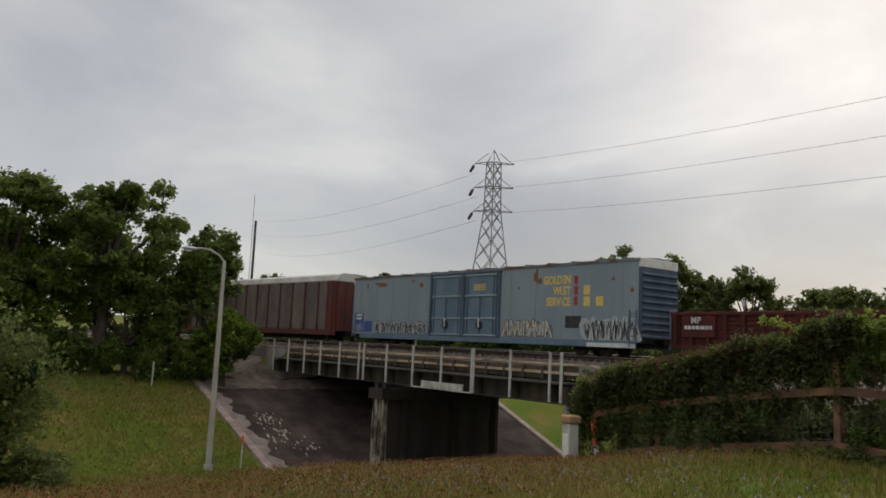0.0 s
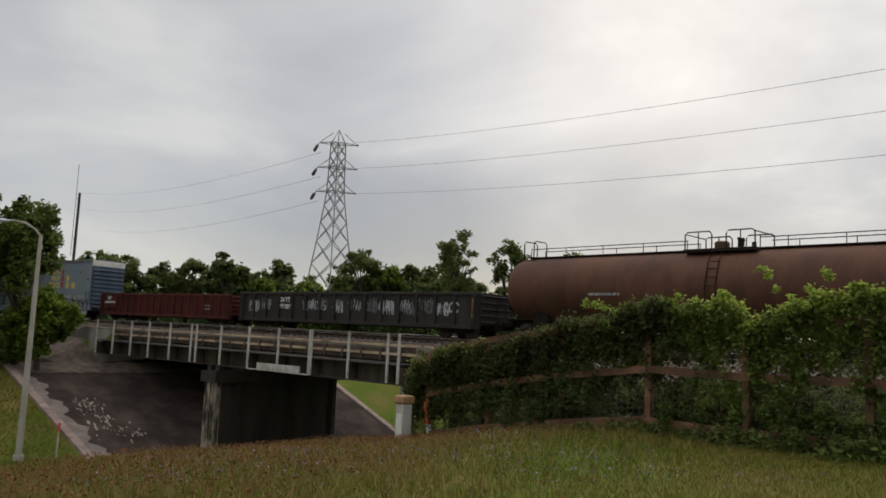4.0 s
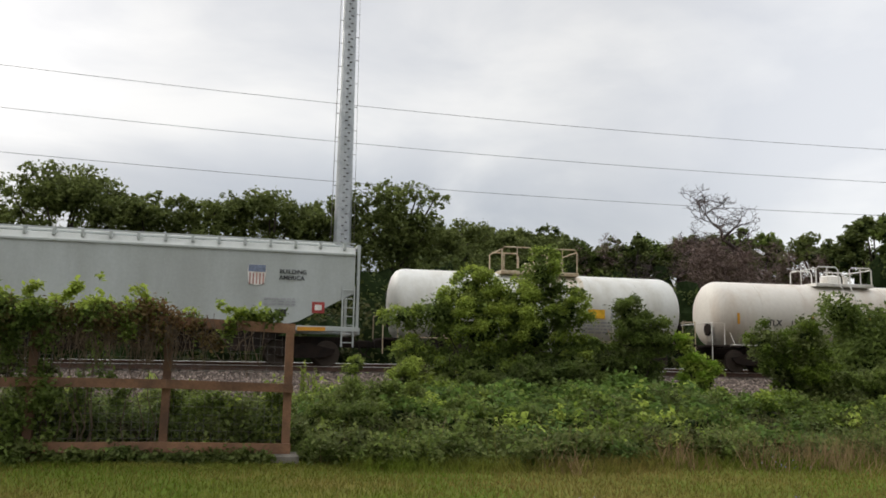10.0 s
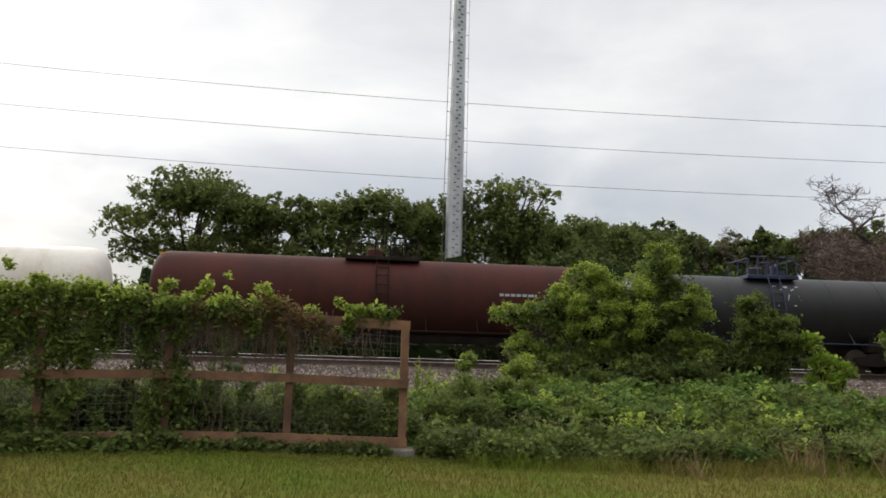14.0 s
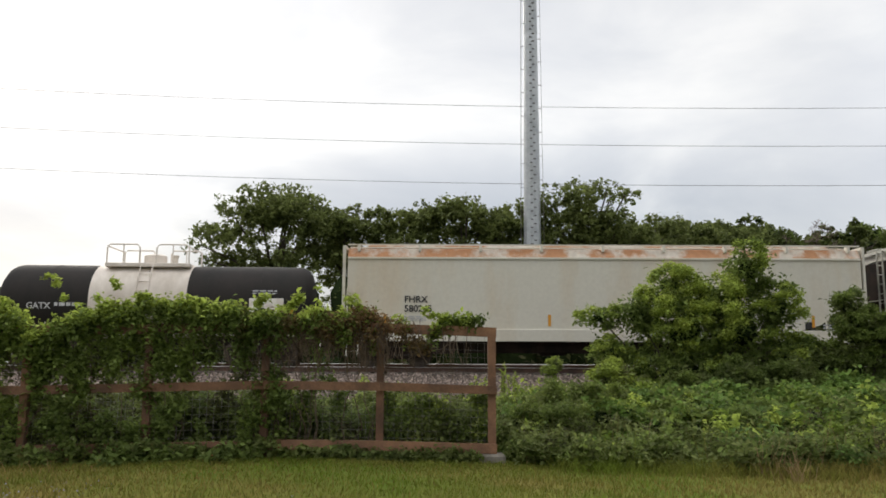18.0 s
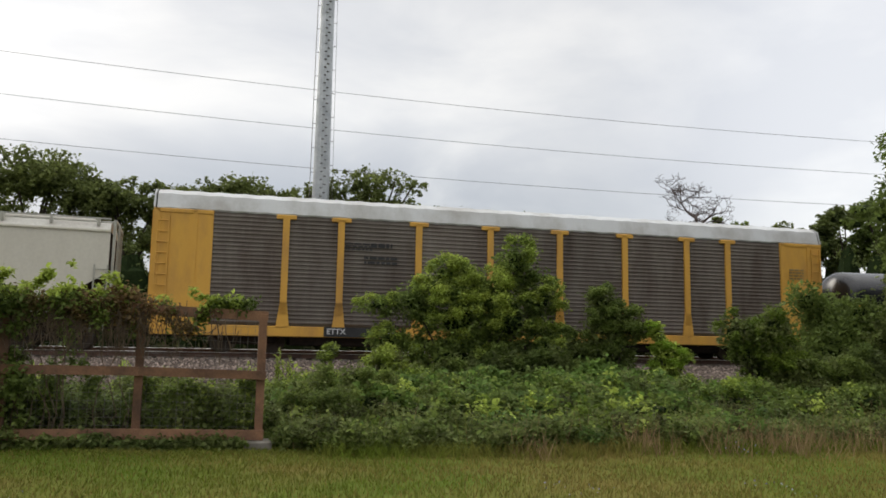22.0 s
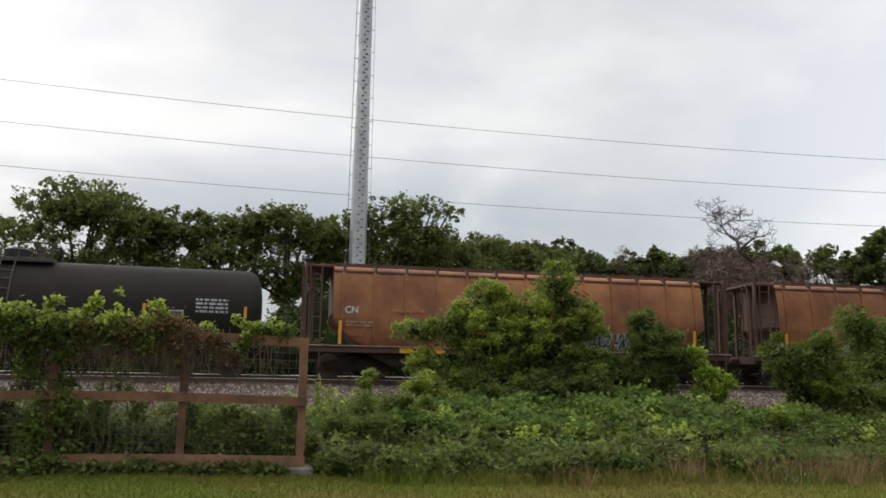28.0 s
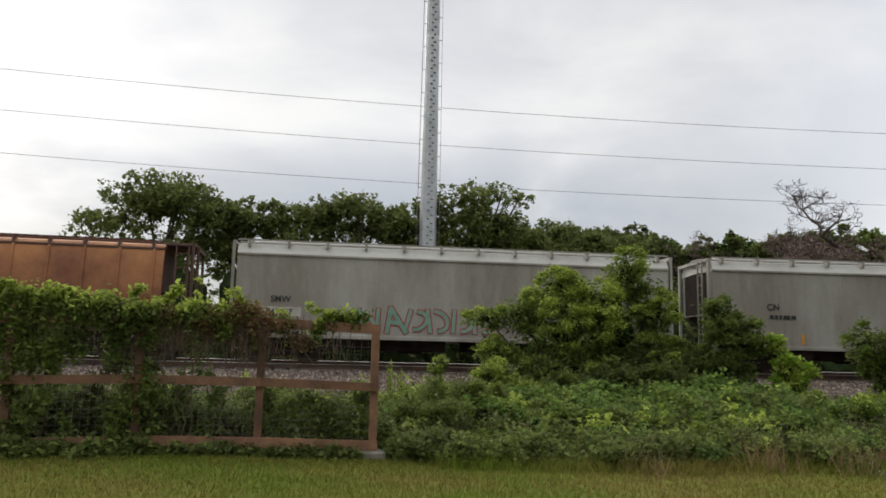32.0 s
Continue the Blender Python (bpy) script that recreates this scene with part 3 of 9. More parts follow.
TANK_DUSTY = mat("dusty_black_tank_paint", (0.022, 0.021, 0.02), 0.75, second=(0.030, 0.026, 0.024), amount=0.5, scale=0.6, fine=10, streak=0.5, spec=0.15)
TANK_SHINY = mat("glossy_black_tank_paint", (0.012, 0.013, 0.016), 0.2, second=(0.017, 0.017, 0.019), amount=0.4, scale=0.7, fine=10, spec=0.38, bump=0.03)
TANK_WHITE = mat("white_tank_paint", (0.64, 0.64, 0.61), 0.5, second=(0.48, 0.46, 0.40), amount=0.35, scale=0.7, fine=8, streak=0.75)
TANK_CREAM = mat("cream_tank_paint", (0.66, 0.62, 0.56), 0.5, second=(0.52, 0.44, 0.36), amount=0.3, scale=0.8, fine=8, streak=0.8)
BAND_WHITE = mat("off_white_tank_band", (0.66, 0.60, 0.54), 0.55, second=(0.50, 0.44, 0.38), amount=0.4, scale=1.0, streak=0.8)
TAN_STEEL = mat("tan_platform_paint", (0.50, 0.42, 0.30), 0.6, second=(0.36, 0.25, 0.15), amount=0.4, scale=4)
HOPPER_GREY = mat("light_grey_hopper_paint", (0.43, 0.46, 0.455), 0.55, second=(0.35, 0.37, 0.355), amount=0.45, scale=0.6, fine=10, streak=0.85)
HOPPER_ROOF = mat("pale_hopper_roof", (0.60, 0.62, 0.60), 0.5, second=(0.50, 0.52, 0.50), amount=0.4, scale=0.8, streak=0.5)
HOPPER_RUSTY = mat("grey_hopper_rust_stained", (0.56, 0.54, 0.47), 0.6, second=(0.52, 0.45, 0.34), amount=0.28, scale=0.55, fine=8, streak=0.85)
ROOF_RUSTY = mat("rust_stained_hopper_roof", (0.58, 0.52, 0.45), 0.6, second=(0.42, 0.20, 0.09), amount=0.52, scale=0.9, fine=6, contrast=0.07)
HOPPER_CREAM = mat("cream_hopper_paint", (0.57, 0.545, 0.47), 0.55, second=(0.52, 0.49, 0.42), amount=0.4, scale=0.6, fine=10, streak=0.85)
CREAM_ROOF = mat("pale_cream_roof", (0.62, 0.60, 0.55), 0.5, second=(0.50, 0.47, 0.42), amount=0.4, scale=0.8)
HOPPER_BROWN = mat("brown_hopper_paint", (0.37, 0.17, 0.075), 0.72, second=(0.125, 0.05, 0.036), amount=0.46, scale=0.42, fine=5, streak=0.25, contrast=0.16, spec=0.2)
HOPPER_BROWN_DK = mat("dark_brown_hopper_paint", (0.105, 0.052, 0.038), 0.75, second=(0.07, 0.04, 0.03), scale=1.2, streak=0.6)
HOPPER_GREY2 = mat("dull_grey_hopper_paint", (0.32, 0.312, 0.28), 0.65, second=(0.21, 0.19, 0.16), amount=0.5, scale=0.7, fine=8, streak=0.85)
GREY2_ROOF = mat("dull_pale_hopper_roof", (0.50, 0.50, 0.47), 0.55, second=(0.42, 0.41, 0.38), amount=0.4, scale=0.8)
DUSTY_EDGE = mat("dusty_sill_edge", (0.36, 0.31, 0.25), 0.9, second=(0.2, 0.15, 0.11), amount=0.5, scale=1.2)
ORANGE_TAG = mat("amber_reflector", (0.62, 0.30, 0.03), 0.4, second=(0.55, 0.24, 0.02), scale=4, bump=0)
AMBER_PANEL = mat("amber_placard", (0.75, 0.42, 0.02), 0.5, scale=4, bump=0)

WHEELS = []  # every wheel set turns as the train rolls
CARS = []  # (thing, place of its middle along the train at the start)


def fleet_meshes():
    """Truck pieces shared by all cars."""
    side = Geo()
    side.loft([[(x, y, z) for x, z in ((-1.15, 0.52), (-0.95, 0.36), (-0.45, 0.30), (0.45, 0.30), (0.95, 0.36), (1.15, 0.52), (1.15, 0.62), (0.75, 0.70), (0.42, 0.80), (-0.42, 0.80), (-0.75, 0.70), (-1.15, 0.62))] for y in (-0.06, 0.06)])
    spring = Geo()
    for x in (-0.14, 0.0, 0.14):
        spring.tube([(x, 0, 0.34), (x, 0, 0.62)], 0.055, 8)
    bolster = Geo().bevel_box(-0.2, 0.2, -1.05, 1.05, 0.55, 0.82, 0.03)
    wheel = Geo()
    for y in (-0.7525, 0.7525):
        o = -1 if y < 0 else 1
        rings = []
        for yy, r in ((-0.065, 0.40), (-0.06, 0.455), (0.04, 0.46), (0.055, 0.49), (0.07, 0.485), (0.07, 0.38), (0.03, 0.34), (0.02, 0.16), (-0.07, 0.14), (-0.07, 0.03)):
            rings.append([(r * math.cos(k * math.pi / 12), y - o * yy, r * math.sin(k * math.pi / 12)) for k in range(24)])
        wheel.loft(rings)
    wheel.tube([(0, -1.0, 0), (0, 1.0, 0)], 0.08, 10)
    coupler = Geo().bevel_box(-0.75, 0.12, -0.09, 0.09, 0.72, 0.95, 0.02)
    coupler.bevel_box(0.02, 0.38, -0.16, 0.13, 0.70, 1.0, 0.05)
    coupler.tube([(0.0, -0.3, 0.85), (0.15, -0.33, 0.5), (0.5, -0.2, 0.35)], 0.03, 6)
    return (side.mesh("side_frame", UNDER), spring.mesh("springs", UNDER), bolster.mesh("truck", UNDER), wheel.mesh("wheel_set", WHEEL, True), coupler.mesh("coupler", UNDER))


SIDE_FRAME, SPRINGS, BOLSTER, WHEEL_SET, COUPLER = fleet_meshes()


def running_gear(car, length, inset=2.2):
    """Two trucks with turning wheel sets, and the couplers."""
    for sx in (-1, 1):
        t = part("truck", BOLSTER, None, car, at=pose(sx * (length / 2 - inset), 0, 0))
        for y in (-1.0, 1.0):
            part("side_frame", SIDE_FRAME, None, t, at=pose(0, y, 0))
            part("springs", SPRINGS, None, t, at=pose(0, y * 1.03, 0))
        for x in (-0.89, 0.89):
            w = part("wheel_set", WHEEL_SET, None, t, at=pose(x, 0, 0.46))
            WHEELS.append((w, x))
        part("coupler", COUPLER, None, car, at=pose(sx * (length / 2 + 0.1), 0, 0, 0, 0, 0 if sx > 0 else 180))


def car_thing(name, s0, s1, label):
    car = new(name)
    CARS.append((car, (s0 + s1) / 2))
    return tagged(car, label, "freight car", "cars of the freight train")


def lettering(car, words, x, z, height, material, side_y=-1.6, align="LEFT", depth=0.006, name="lettering", bold=0.02, shell=None):
    """Painted words on the near side, with the built-in font."""
    cu = bpy.data.curves.new(name, "FONT")
    cu.body, cu.size, cu.align_x, cu.extrude, cu.offset = words, height / 0.70, align, depth, height * bold
    tmp = bpy.data.objects.new(name, cu)
    scene.collection.objects.link(tmp)
    bpy.context.view_layer.update()
    me = bpy.data.meshes.new_from_object(tmp.evaluated_get(bpy.context.evaluated_depsgraph_get()))
    bpy.data.objects.remove(tmp)
    me.materials.clear()
    me.materials.append(material)
    if shell:
        for v in me.vertices:
            v.co.z += side_y - 0.004 - on_tank(*shell, z + v.co.y, 0.010)
    return part(name, me, None, car, at=pose(x, side_y - 0.004, z, 90, 0, 0))


def bars(car, x, z, w, h, rows, material, side_y=-1.6, seed=1, name="small_print", shell=None):
    """Print too small to read: rows of plain bars."""
    rng = random.Random(seed)
    g = Geo()
    for i in range(rows):
        zz, xx = z - h * i / rows, x
        while xx < x + w:
            l = rng.uniform(0.08, 0.28)
            g.box(xx, min(xx + l, x + w), side_y - 0.008, side_y + 0.002, zz - h / rows * 0.55, zz)
            xx += l + 0.05
    if shell:
        g.v = [(a, b - side_y + on_tank(*shell, c, 0.004), c) for a, b, c in g.v]
    return part(name, g, material, car)


def on_tank(r, zc, z, lift=0.008):
    """How far in front of the car's middle the shell lies at height z."""
    return -math.sqrt(max(0.01, r * r - (z - zc) ** 2)) - lift


def graffiti(car, x0, x1, z0, z1, fill, edge, side_y=-1.6, seed=1, letters=7, name="graffiti", shell=None):
    """Sprayed bubble shapes: rounded fat strokes with an outline. They are plain shapes, not words."""
    h = z1 - z0
    for lift, grow, material, nm in ((0.006, 0.055, edge, name + "_outline"), (0.012, 0.0, fill, name)):
        g = Geo()
        q = random.Random(seed)
        for i in range(letters):
            w = (x1 - x0) / letters
            cx = x0 + w * (i + 0.5) + q.uniform(-0.1, 0.1) * w
            tilt = q.uniform(-0.25, 0.25)
            hh = h * q.uniform(0.78, 1.0)
            kind = q.randrange(5)
            arc = lambda a0, a1, k=1.0: [(math.cos(a0 + (a1 - a0) * j / 7) * w * 0.45, math.sin(a0 + (a1 - a0) * j / 7) * hh * 0.38 * k) for j in range(8)]
            strokes = {
                0: [[(-0.4 * w, -0.42 * hh), (-0.35 * w, 0.42 * hh)], arc(1.6, -1.6)],
                1: [arc(0.5, 5.6)],
                2: [[(-0.42 * w, -0.42 * hh), (0, 0.42 * hh), (0.42 * w, -0.42 * hh)], [(-0.22 * w, -0.06 * hh), (0.24 * w, -0.1 * hh)]],
                3: [[(-0.4 * w, 0.4 * hh), (-0.3 * w, -0.4 * hh), (0.1 * w, 0.1 * hh), (0.35 * w, -0.4 * hh), (0.45 * w, 0.42 * hh)]],
                4: [[(0.38 * w, 0.36 * hh), (-0.3 * w, 0.3 * hh), (-0.32 * w, 0.02 * hh), (0.34 * w, -0.08 * hh), (0.28 * w, -0.38 * hh), (-0.4 * w, -0.4 * hh)]],
            }[kind]
            wid = hh * 0.07 + grow * 0.8
            for st in strokes:
                pts = [(cx + px + tilt * pz, z0 + h / 2 + pz) for px, pz in st]
                for (ax, az), (bx, bz) in zip(pts, pts[1:]):
                    dx, dz = bx - ax, bz - az
                    n = math.hypot(dx, dz) or 1
                    ox, oz = -dz / n * wid, dx / n * wid
                    ex, ez = dx / n * wid * 0.55, dz / n * wid * 0.55
                    quad = [(ax + ox - ex, az + oz - ez), (bx + ox + ex, bz + oz + ez), (bx - ox + ex, bz - oz + ez), (ax - ox - ex, az - oz - ez)]
                    lift += 0.00004
                    yy = [(shell(z) if shell else side_y) - lift for _, z in quad]
                    n0 = len(g.v)
                    g.v += [(x, y, z) for (x, z), y in zip(quad, yy)]
                    g.f.append((n0, n0 + 1, n0 + 2, n0 + 3))
        part(nm, g, material, car)


def scrawl(car, x0, z0, w, h, material, seed=1, side_y=-1.6, thick=0.035, strokes=5, shell=None, name="graffiti"):
    """A thin sprayed scrawl."""
    q = random.Random(seed)
    g = Geo()
    for i in range(strokes):
        x, z = x0 + w * i / strokes, z0 + h * q.uniform(0.2, 0.8)
        pts = []
        for k in range(7):
            pts.append((x, (shell(z) if shell else side_y) - 0.012, z))
            x += w / strokes * q.uniform(-0.12, 0.42)
            z = z0 + h * (0.5 + 0.5 * math.sin(k * 1.9 + q.uniform(0, 1.5)))
        for a, b in zip(pts, pts[1:]):
            g.bar(a, b, thick, 0.01)
    return part(name, g, material, car)


def runs(car, r, zc, rows, material, name):
    """Stains that run down a tank's side from its top: place, width and lower end."""
    for x, w, z1 in rows:
        g = Geo()
        n = 9
        z0 = zc + r * 0.985
        rail = [z0 + (z1 - z0) * i / n for i in range(n + 1)]
        wide = [w * (1 - 0.75 * (i / n) ** 1.4) * (1 + 0.25 * math.sin(i * 2.1 + x * 9)) for i in range(n + 1)]
        vs = [(x + k * b / 2 + 0.02 * math.sin(i * 1.7), on_tank(r, zc, z, 0.006), z) for i, (z, b) in enumerate(zip(rail, wide)) for k in (-1, 1)]
        g.add(vs, [(2 * i, 2 * i + 1, 2 * i + 3, 2 * i + 2) for i in range(n)])
        part(name, g, material, car)


def tags(car, xs, z, side_y, h=0.38, w=0.10, name="reflector"):
    for x in xs:
        part(name, Geo().box(x - w / 2, x + w / 2, side_y - 0.012, side_y, z - h / 2, z + h / 2), ORANGE_TAG, car)


def ladder(x, y, z0, z1, w=0.4, along="x", n=6, r=0.018):
    g = Geo()
    dx, dy = (w / 2, 0) if along == "x" else (0, w / 2)
    for s in (-1, 1):
        g.bar((x + s * dx, y + s * dy, z0), (x + s * dx, y + s * dy, z1), 0.05, 0.05)
    for i in range(n):
        z = z0 + (z1 - z0) * (i + 0.5) / n
        g.tube([(x - dx, y - dy, z), (x + dx, y + dy, z)], r, 6)
    return g


def tank_car(s0, s1, top, skin, label, r=1.42, bottom_z=None, platform=(0.45, 0.60), rail_mat=STEEL_DARK, lower=None, band=None, catwalk=False, ladder_mat=None, sill_mat=UNDER, head_mat=None, hatch="housing", rail_h=0.72):
    """A tank car: dished shell, saddles, sill, side ladders, top platform with rails and valve housing."""
    car = car_thing("tank_car", s0, s1, label)
    L = s1 - s0
    zc = top - r
    seg = 40

    def ring(x, rr):
        return [(x, rr * math.sin(2 * math.pi * k / seg), zc + rr * math.cos(2 * math.pi * k / seg)) for k in range(seg)]

    def shell(xa, xb, rr, cap_a, cap_b, material, name, lab=""):
        rings = []
        dish = 0.62
        prof = [(1.0, 0.05), (0.97, 0.35), (0.90, 0.58), (0.75, 0.80), (0.52, 0.93), (0.25, 0.985), (0.0, 1.0)]
        if cap_a:
            rings += [ring(xa + dish * (1 - d), rr * k) for d, k in prof]
        else:
            rings.append(ring(xa, rr))
        n = max(2, round((xb - xa) / 1.2))
        a, b = xa + (dish if cap_a else 0), xb - (dish if cap_b else 0)
        for i in range(1, n):
            rings.append(ring(a + (b - a) * i / n, rr))
        if cap_b:
            rings += [ring(xb - dish * (1 - d), rr * k) for d, k in prof[::-1]]
        else:
            rings.append(ring(xb, rr))
        return part(name, Geo().loft(rings), material, car, lab, smooth=True)

    if band:
        xa, xb = L * (band[0] - 0.5), L * (band[1] - 0.5)
        shell(-L / 2, xa, r, True, False, skin, "shell")
        shell(xa, xb, r + 0.012, False, False, band[2], "shell_band", "off-white middle band of the shell")
        shell(xb, L / 2, r, False, True, skin, "shell")
    else:
        shell(-L / 2, L / 2, r, True, True, skin, "shell")
    # weld seams round the shell
    for i in range(1, 6):
        x = -L / 2 + L * i / 6
        if band and band[0] < i / 6 < band[1]:
            continue
        part("seam", Geo().loft([ring(x - 0.03, r - 0.02), ring(x - 0.03, r + 0.008), ring(x + 0.03, r + 0.008), ring(x + 0.03, r - 0.02)], False), skin, car, smooth=True)
    # sill, saddles, end platforms
    part("centre_sill", Geo().bevel_box(-L / 2 - 0.5, L / 2 + 0.5, -0.35, 0.35, 0.72, 1.02, 0.03), sill_mat, car)
    for sx in (-1, 1):
        x = sx * (L / 2 - 2.0)
        part("saddle", Geo().loft([[(x - 0.45, y, z) for y, z in ((-1.1, zc - 0.75), (-0.95, 0.85), (0.95, 0.85), (1.1, zc - 0.75), (0.6, zc - r * 0.9), (-0.6, zc - r * 0.9))], [(x + 0.45, y, z) for y, z in ((-1.1, zc - 0.75), (-0.95, 0.85), (0.95, 0.85), (1.1, zc - 0.75), (0.6, zc - r * 0.9), (-0.6, zc - r * 0.9))]]), sill_mat, car)
        xe = sx * (L / 2 + 0.35)
        part("end_platform", Geo().bevel_box(min(xe, xe - sx * 0.75), max(xe, xe - sx * 0.75), -1.45, 1.45, 1.02, 1.10, 0.01), sill_mat, car)
        rail = Geo()
        rail.tube([(xe, -1.42, 0.5), (xe, -1.42, 2.0), (xe - sx * 0.55, -1.42, 2.0), (xe - sx * 0.55, -1.42, 1.1)], 0.022, 6)
        rail.tube([(xe, 1.42, 1.1), (xe, 1.42, 2.0), (xe, -1.42, 2.0)], 0.022, 6)
        part("end_handrail", rail, rail_mat, car)
        part("hand_brake" if sx < 0 else "end_bracket", Geo().tube([(xe - sx * 0.25, -0.55, 1.75), (xe - sx * 0.33, -0.55, 1.75)], 0.26, 14), sill_mat, car)
    # running handrail along the side
    hr = Geo()
    hz, hy = 1.12, -1.5
    hr.tube([(-L / 2 + 0.4, hy, hz), (L / 2 - 0.4, hy, hz)], 0.022, 6)
    for i in range(9):
        x = -L / 2 + 0.6 + (L - 1.2) * i / 8
        hr.tube([(x, hy, hz), (x, on_tank(r, zc, zc - r * 0.55, -0.05), zc - r * 0.55)], 0.018, 5)
    part("side_handrail", hr, rail_mat, car)
    # top fittings
    px0, px1 = L * (platform[0] - 0.5), L * (platform[1] - 0.5)
    part("platform", Geo().bevel_box(px0, px1, -0.95, 0.95, top - 0.12, top + 0.02, 0.015), rail_mat, car)
    for y in (-0.9, 0.9):
        for xa, xb in ((px0 + 0.05, px0 + (px1 - px0) * 0.40), (px0 + (px1 - px0) * 0.60, px1 - 0.05)):
            rl = Geo().tube([(xa, y, top), (xa, y, top + rail_h - 0.12), (xa + 0.1, y, top + rail_h), (xb - 0.1, y, top + rail_h), (xb, y, top + rail_h - 0.12), (xb, y, top)], 0.028, 8)
            rl.tube([((xa + xb) / 2, y, top), ((xa + xb) / 2, y, top + rail_h)], 0.022, 6)
            part("platform_rail", rl, rail_mat, car)
    for x in (px0 + 0.05, px1 - 0.05):
        part("platform_rail", Geo().tube([(x, -0.9, top + rail_h * 0.9), (x, 0.9, top + rail_h * 0.9)], 0.024, 6), rail_mat, car)
    xm = (px0 + px1) / 2
    house_mat = head_mat or skin
    if hatch == "housing":
        part("valve_housing", Geo().tube([(xm, 0, top - 0.15), (xm, 0, top + 0.38), (xm, 0, top + 0.44)], [0.42, 0.42, 0.34], 20), house_mat, car, smooth=True)
        part("relief_valve", Geo().tube([(xm + 0.75, 0, top - 0.1), (xm + 0.75, 0, top + 0.3), (xm + 0.75, 0, top + 0.42)], [0.10, 0.10, 0.14], 10), rail_mat, car)
    else:
        part("manway", Geo().tube([(xm - 0.3, 0, top - 0.15), (xm - 0.3, 0, top + 0.34), (xm - 0.3, 0, top + 0.40)], [0.30, 0.30, 0.24], 18), house_mat, car, smooth=True)
        part("valve", Geo().tube([(xm + 0.5, 0, top - 0.1), (xm + 0.5, 0, top + 0.5)], 0.13, 10).tube([(xm + 0.5, -0.25, top + 0.45), (xm + 0.5, 0.25, top + 0.45)], 0.06, 8), rail_mat, car)
        part("relief_valve", Geo().tube([(xm + 0.95, 0.2, top - 0.1), (xm + 0.95, 0.2, top + 0.34)], 0.09, 10), rail_mat, car)
    # ladder up the near side, bent to the shell
    lm = ladder_mat or rail_mat
    lad = Geo()
    for dx in (-0.22, 0.22):
        lad.tube([(xm + dx, -1.52, 0.55), (xm + dx, -r - 0.1, zc), (xm + dx, -r * 0.8 - 0.1, zc + r * 0.64), (xm + dx, -0.9, top)], 0.026, 6)
    for z, y in ((0.7, -1.52), (1.0, -1.51), (1.35, -1.5), (1.7, -1.5), (2.05, -1.5), (zc, -r - 0.1), (zc + 0.35, -r * 0.97 - 0.08), (zc + 0.7, -r * 0.87 - 0.08), (zc + 1.0, -r * 0.71 - 0.08)):
        lad.tube([(xm - 0.22, y, z), (xm + 0.22, y, z)], 0.02, 6)
    part("side_ladder", lad, lm, car)
    if catwalk:
        cw = Geo()
        for y in (-0.55, 0.55):
            cw.tube([(-L / 2 + 1.0, y, top + 0.42), (px0, y, top + 0.42)], 0.022, 6)
            cw.tube([(px1, y, top + 0.42), (L / 2 - 1.6, y, top + 0.42)], 0.022, 6)
            for i in range(11):
                x = -L / 2 + 1.0 + (L - 2.6) * i / 10
                if px0 < x < px1:
                    continue
                cw.tube([(x, y, top - 0.15), (x, y, top + 0.42)], 0.018, 5)
        part("catwalk_rail", cw, rail_mat, car)
        part("catwalk", Geo().bevel_box(-L / 2 + 0.8, L / 2 - 1.4, -0.5, 0.5, top - 0.02, top + 0.04, 0.01), sill_mat, car)
        for sx in (-1, 1):
            cage = Geo()
            for dx in (0.35, 0.95):
                xx = sx * (L / 2 - dx - 0.15)
                cage.tube([(xx, -0.5, top - 0.3), (xx, -0.5, top + 0.75), (xx, -0.35, top + 0.85), (xx, 0.35, top + 0.85), (xx, 0.5, top + 0.75), (xx, 0.5, top - 0.3)], 0.028, 8)
            cage.bevel_box(sx * (L / 2 - 0.8) - 0.55, sx * (L / 2 - 0.8) + 0.55, -0.7, 0.7, top - 0.2, top - 0.13, 0.01)
            part("end_cage", cage, rail_mat, car)
    # brake tank and pipes below
    part("air_reservoir", Geo().tube([(-1.2, -0.7, 0.66), (0.3, -0.7, 0.66)], 0.19, 12), sill_mat, car)
    part("brake_pipe", Geo().tube([(-L / 2 + 1, -0.45, 0.6), (L / 2 - 1, -0.45, 0.6)], 0.03, 6), sill_mat, car)
    running_gear(car, L + 1.0, 2.4)
    return car, L, r, zc


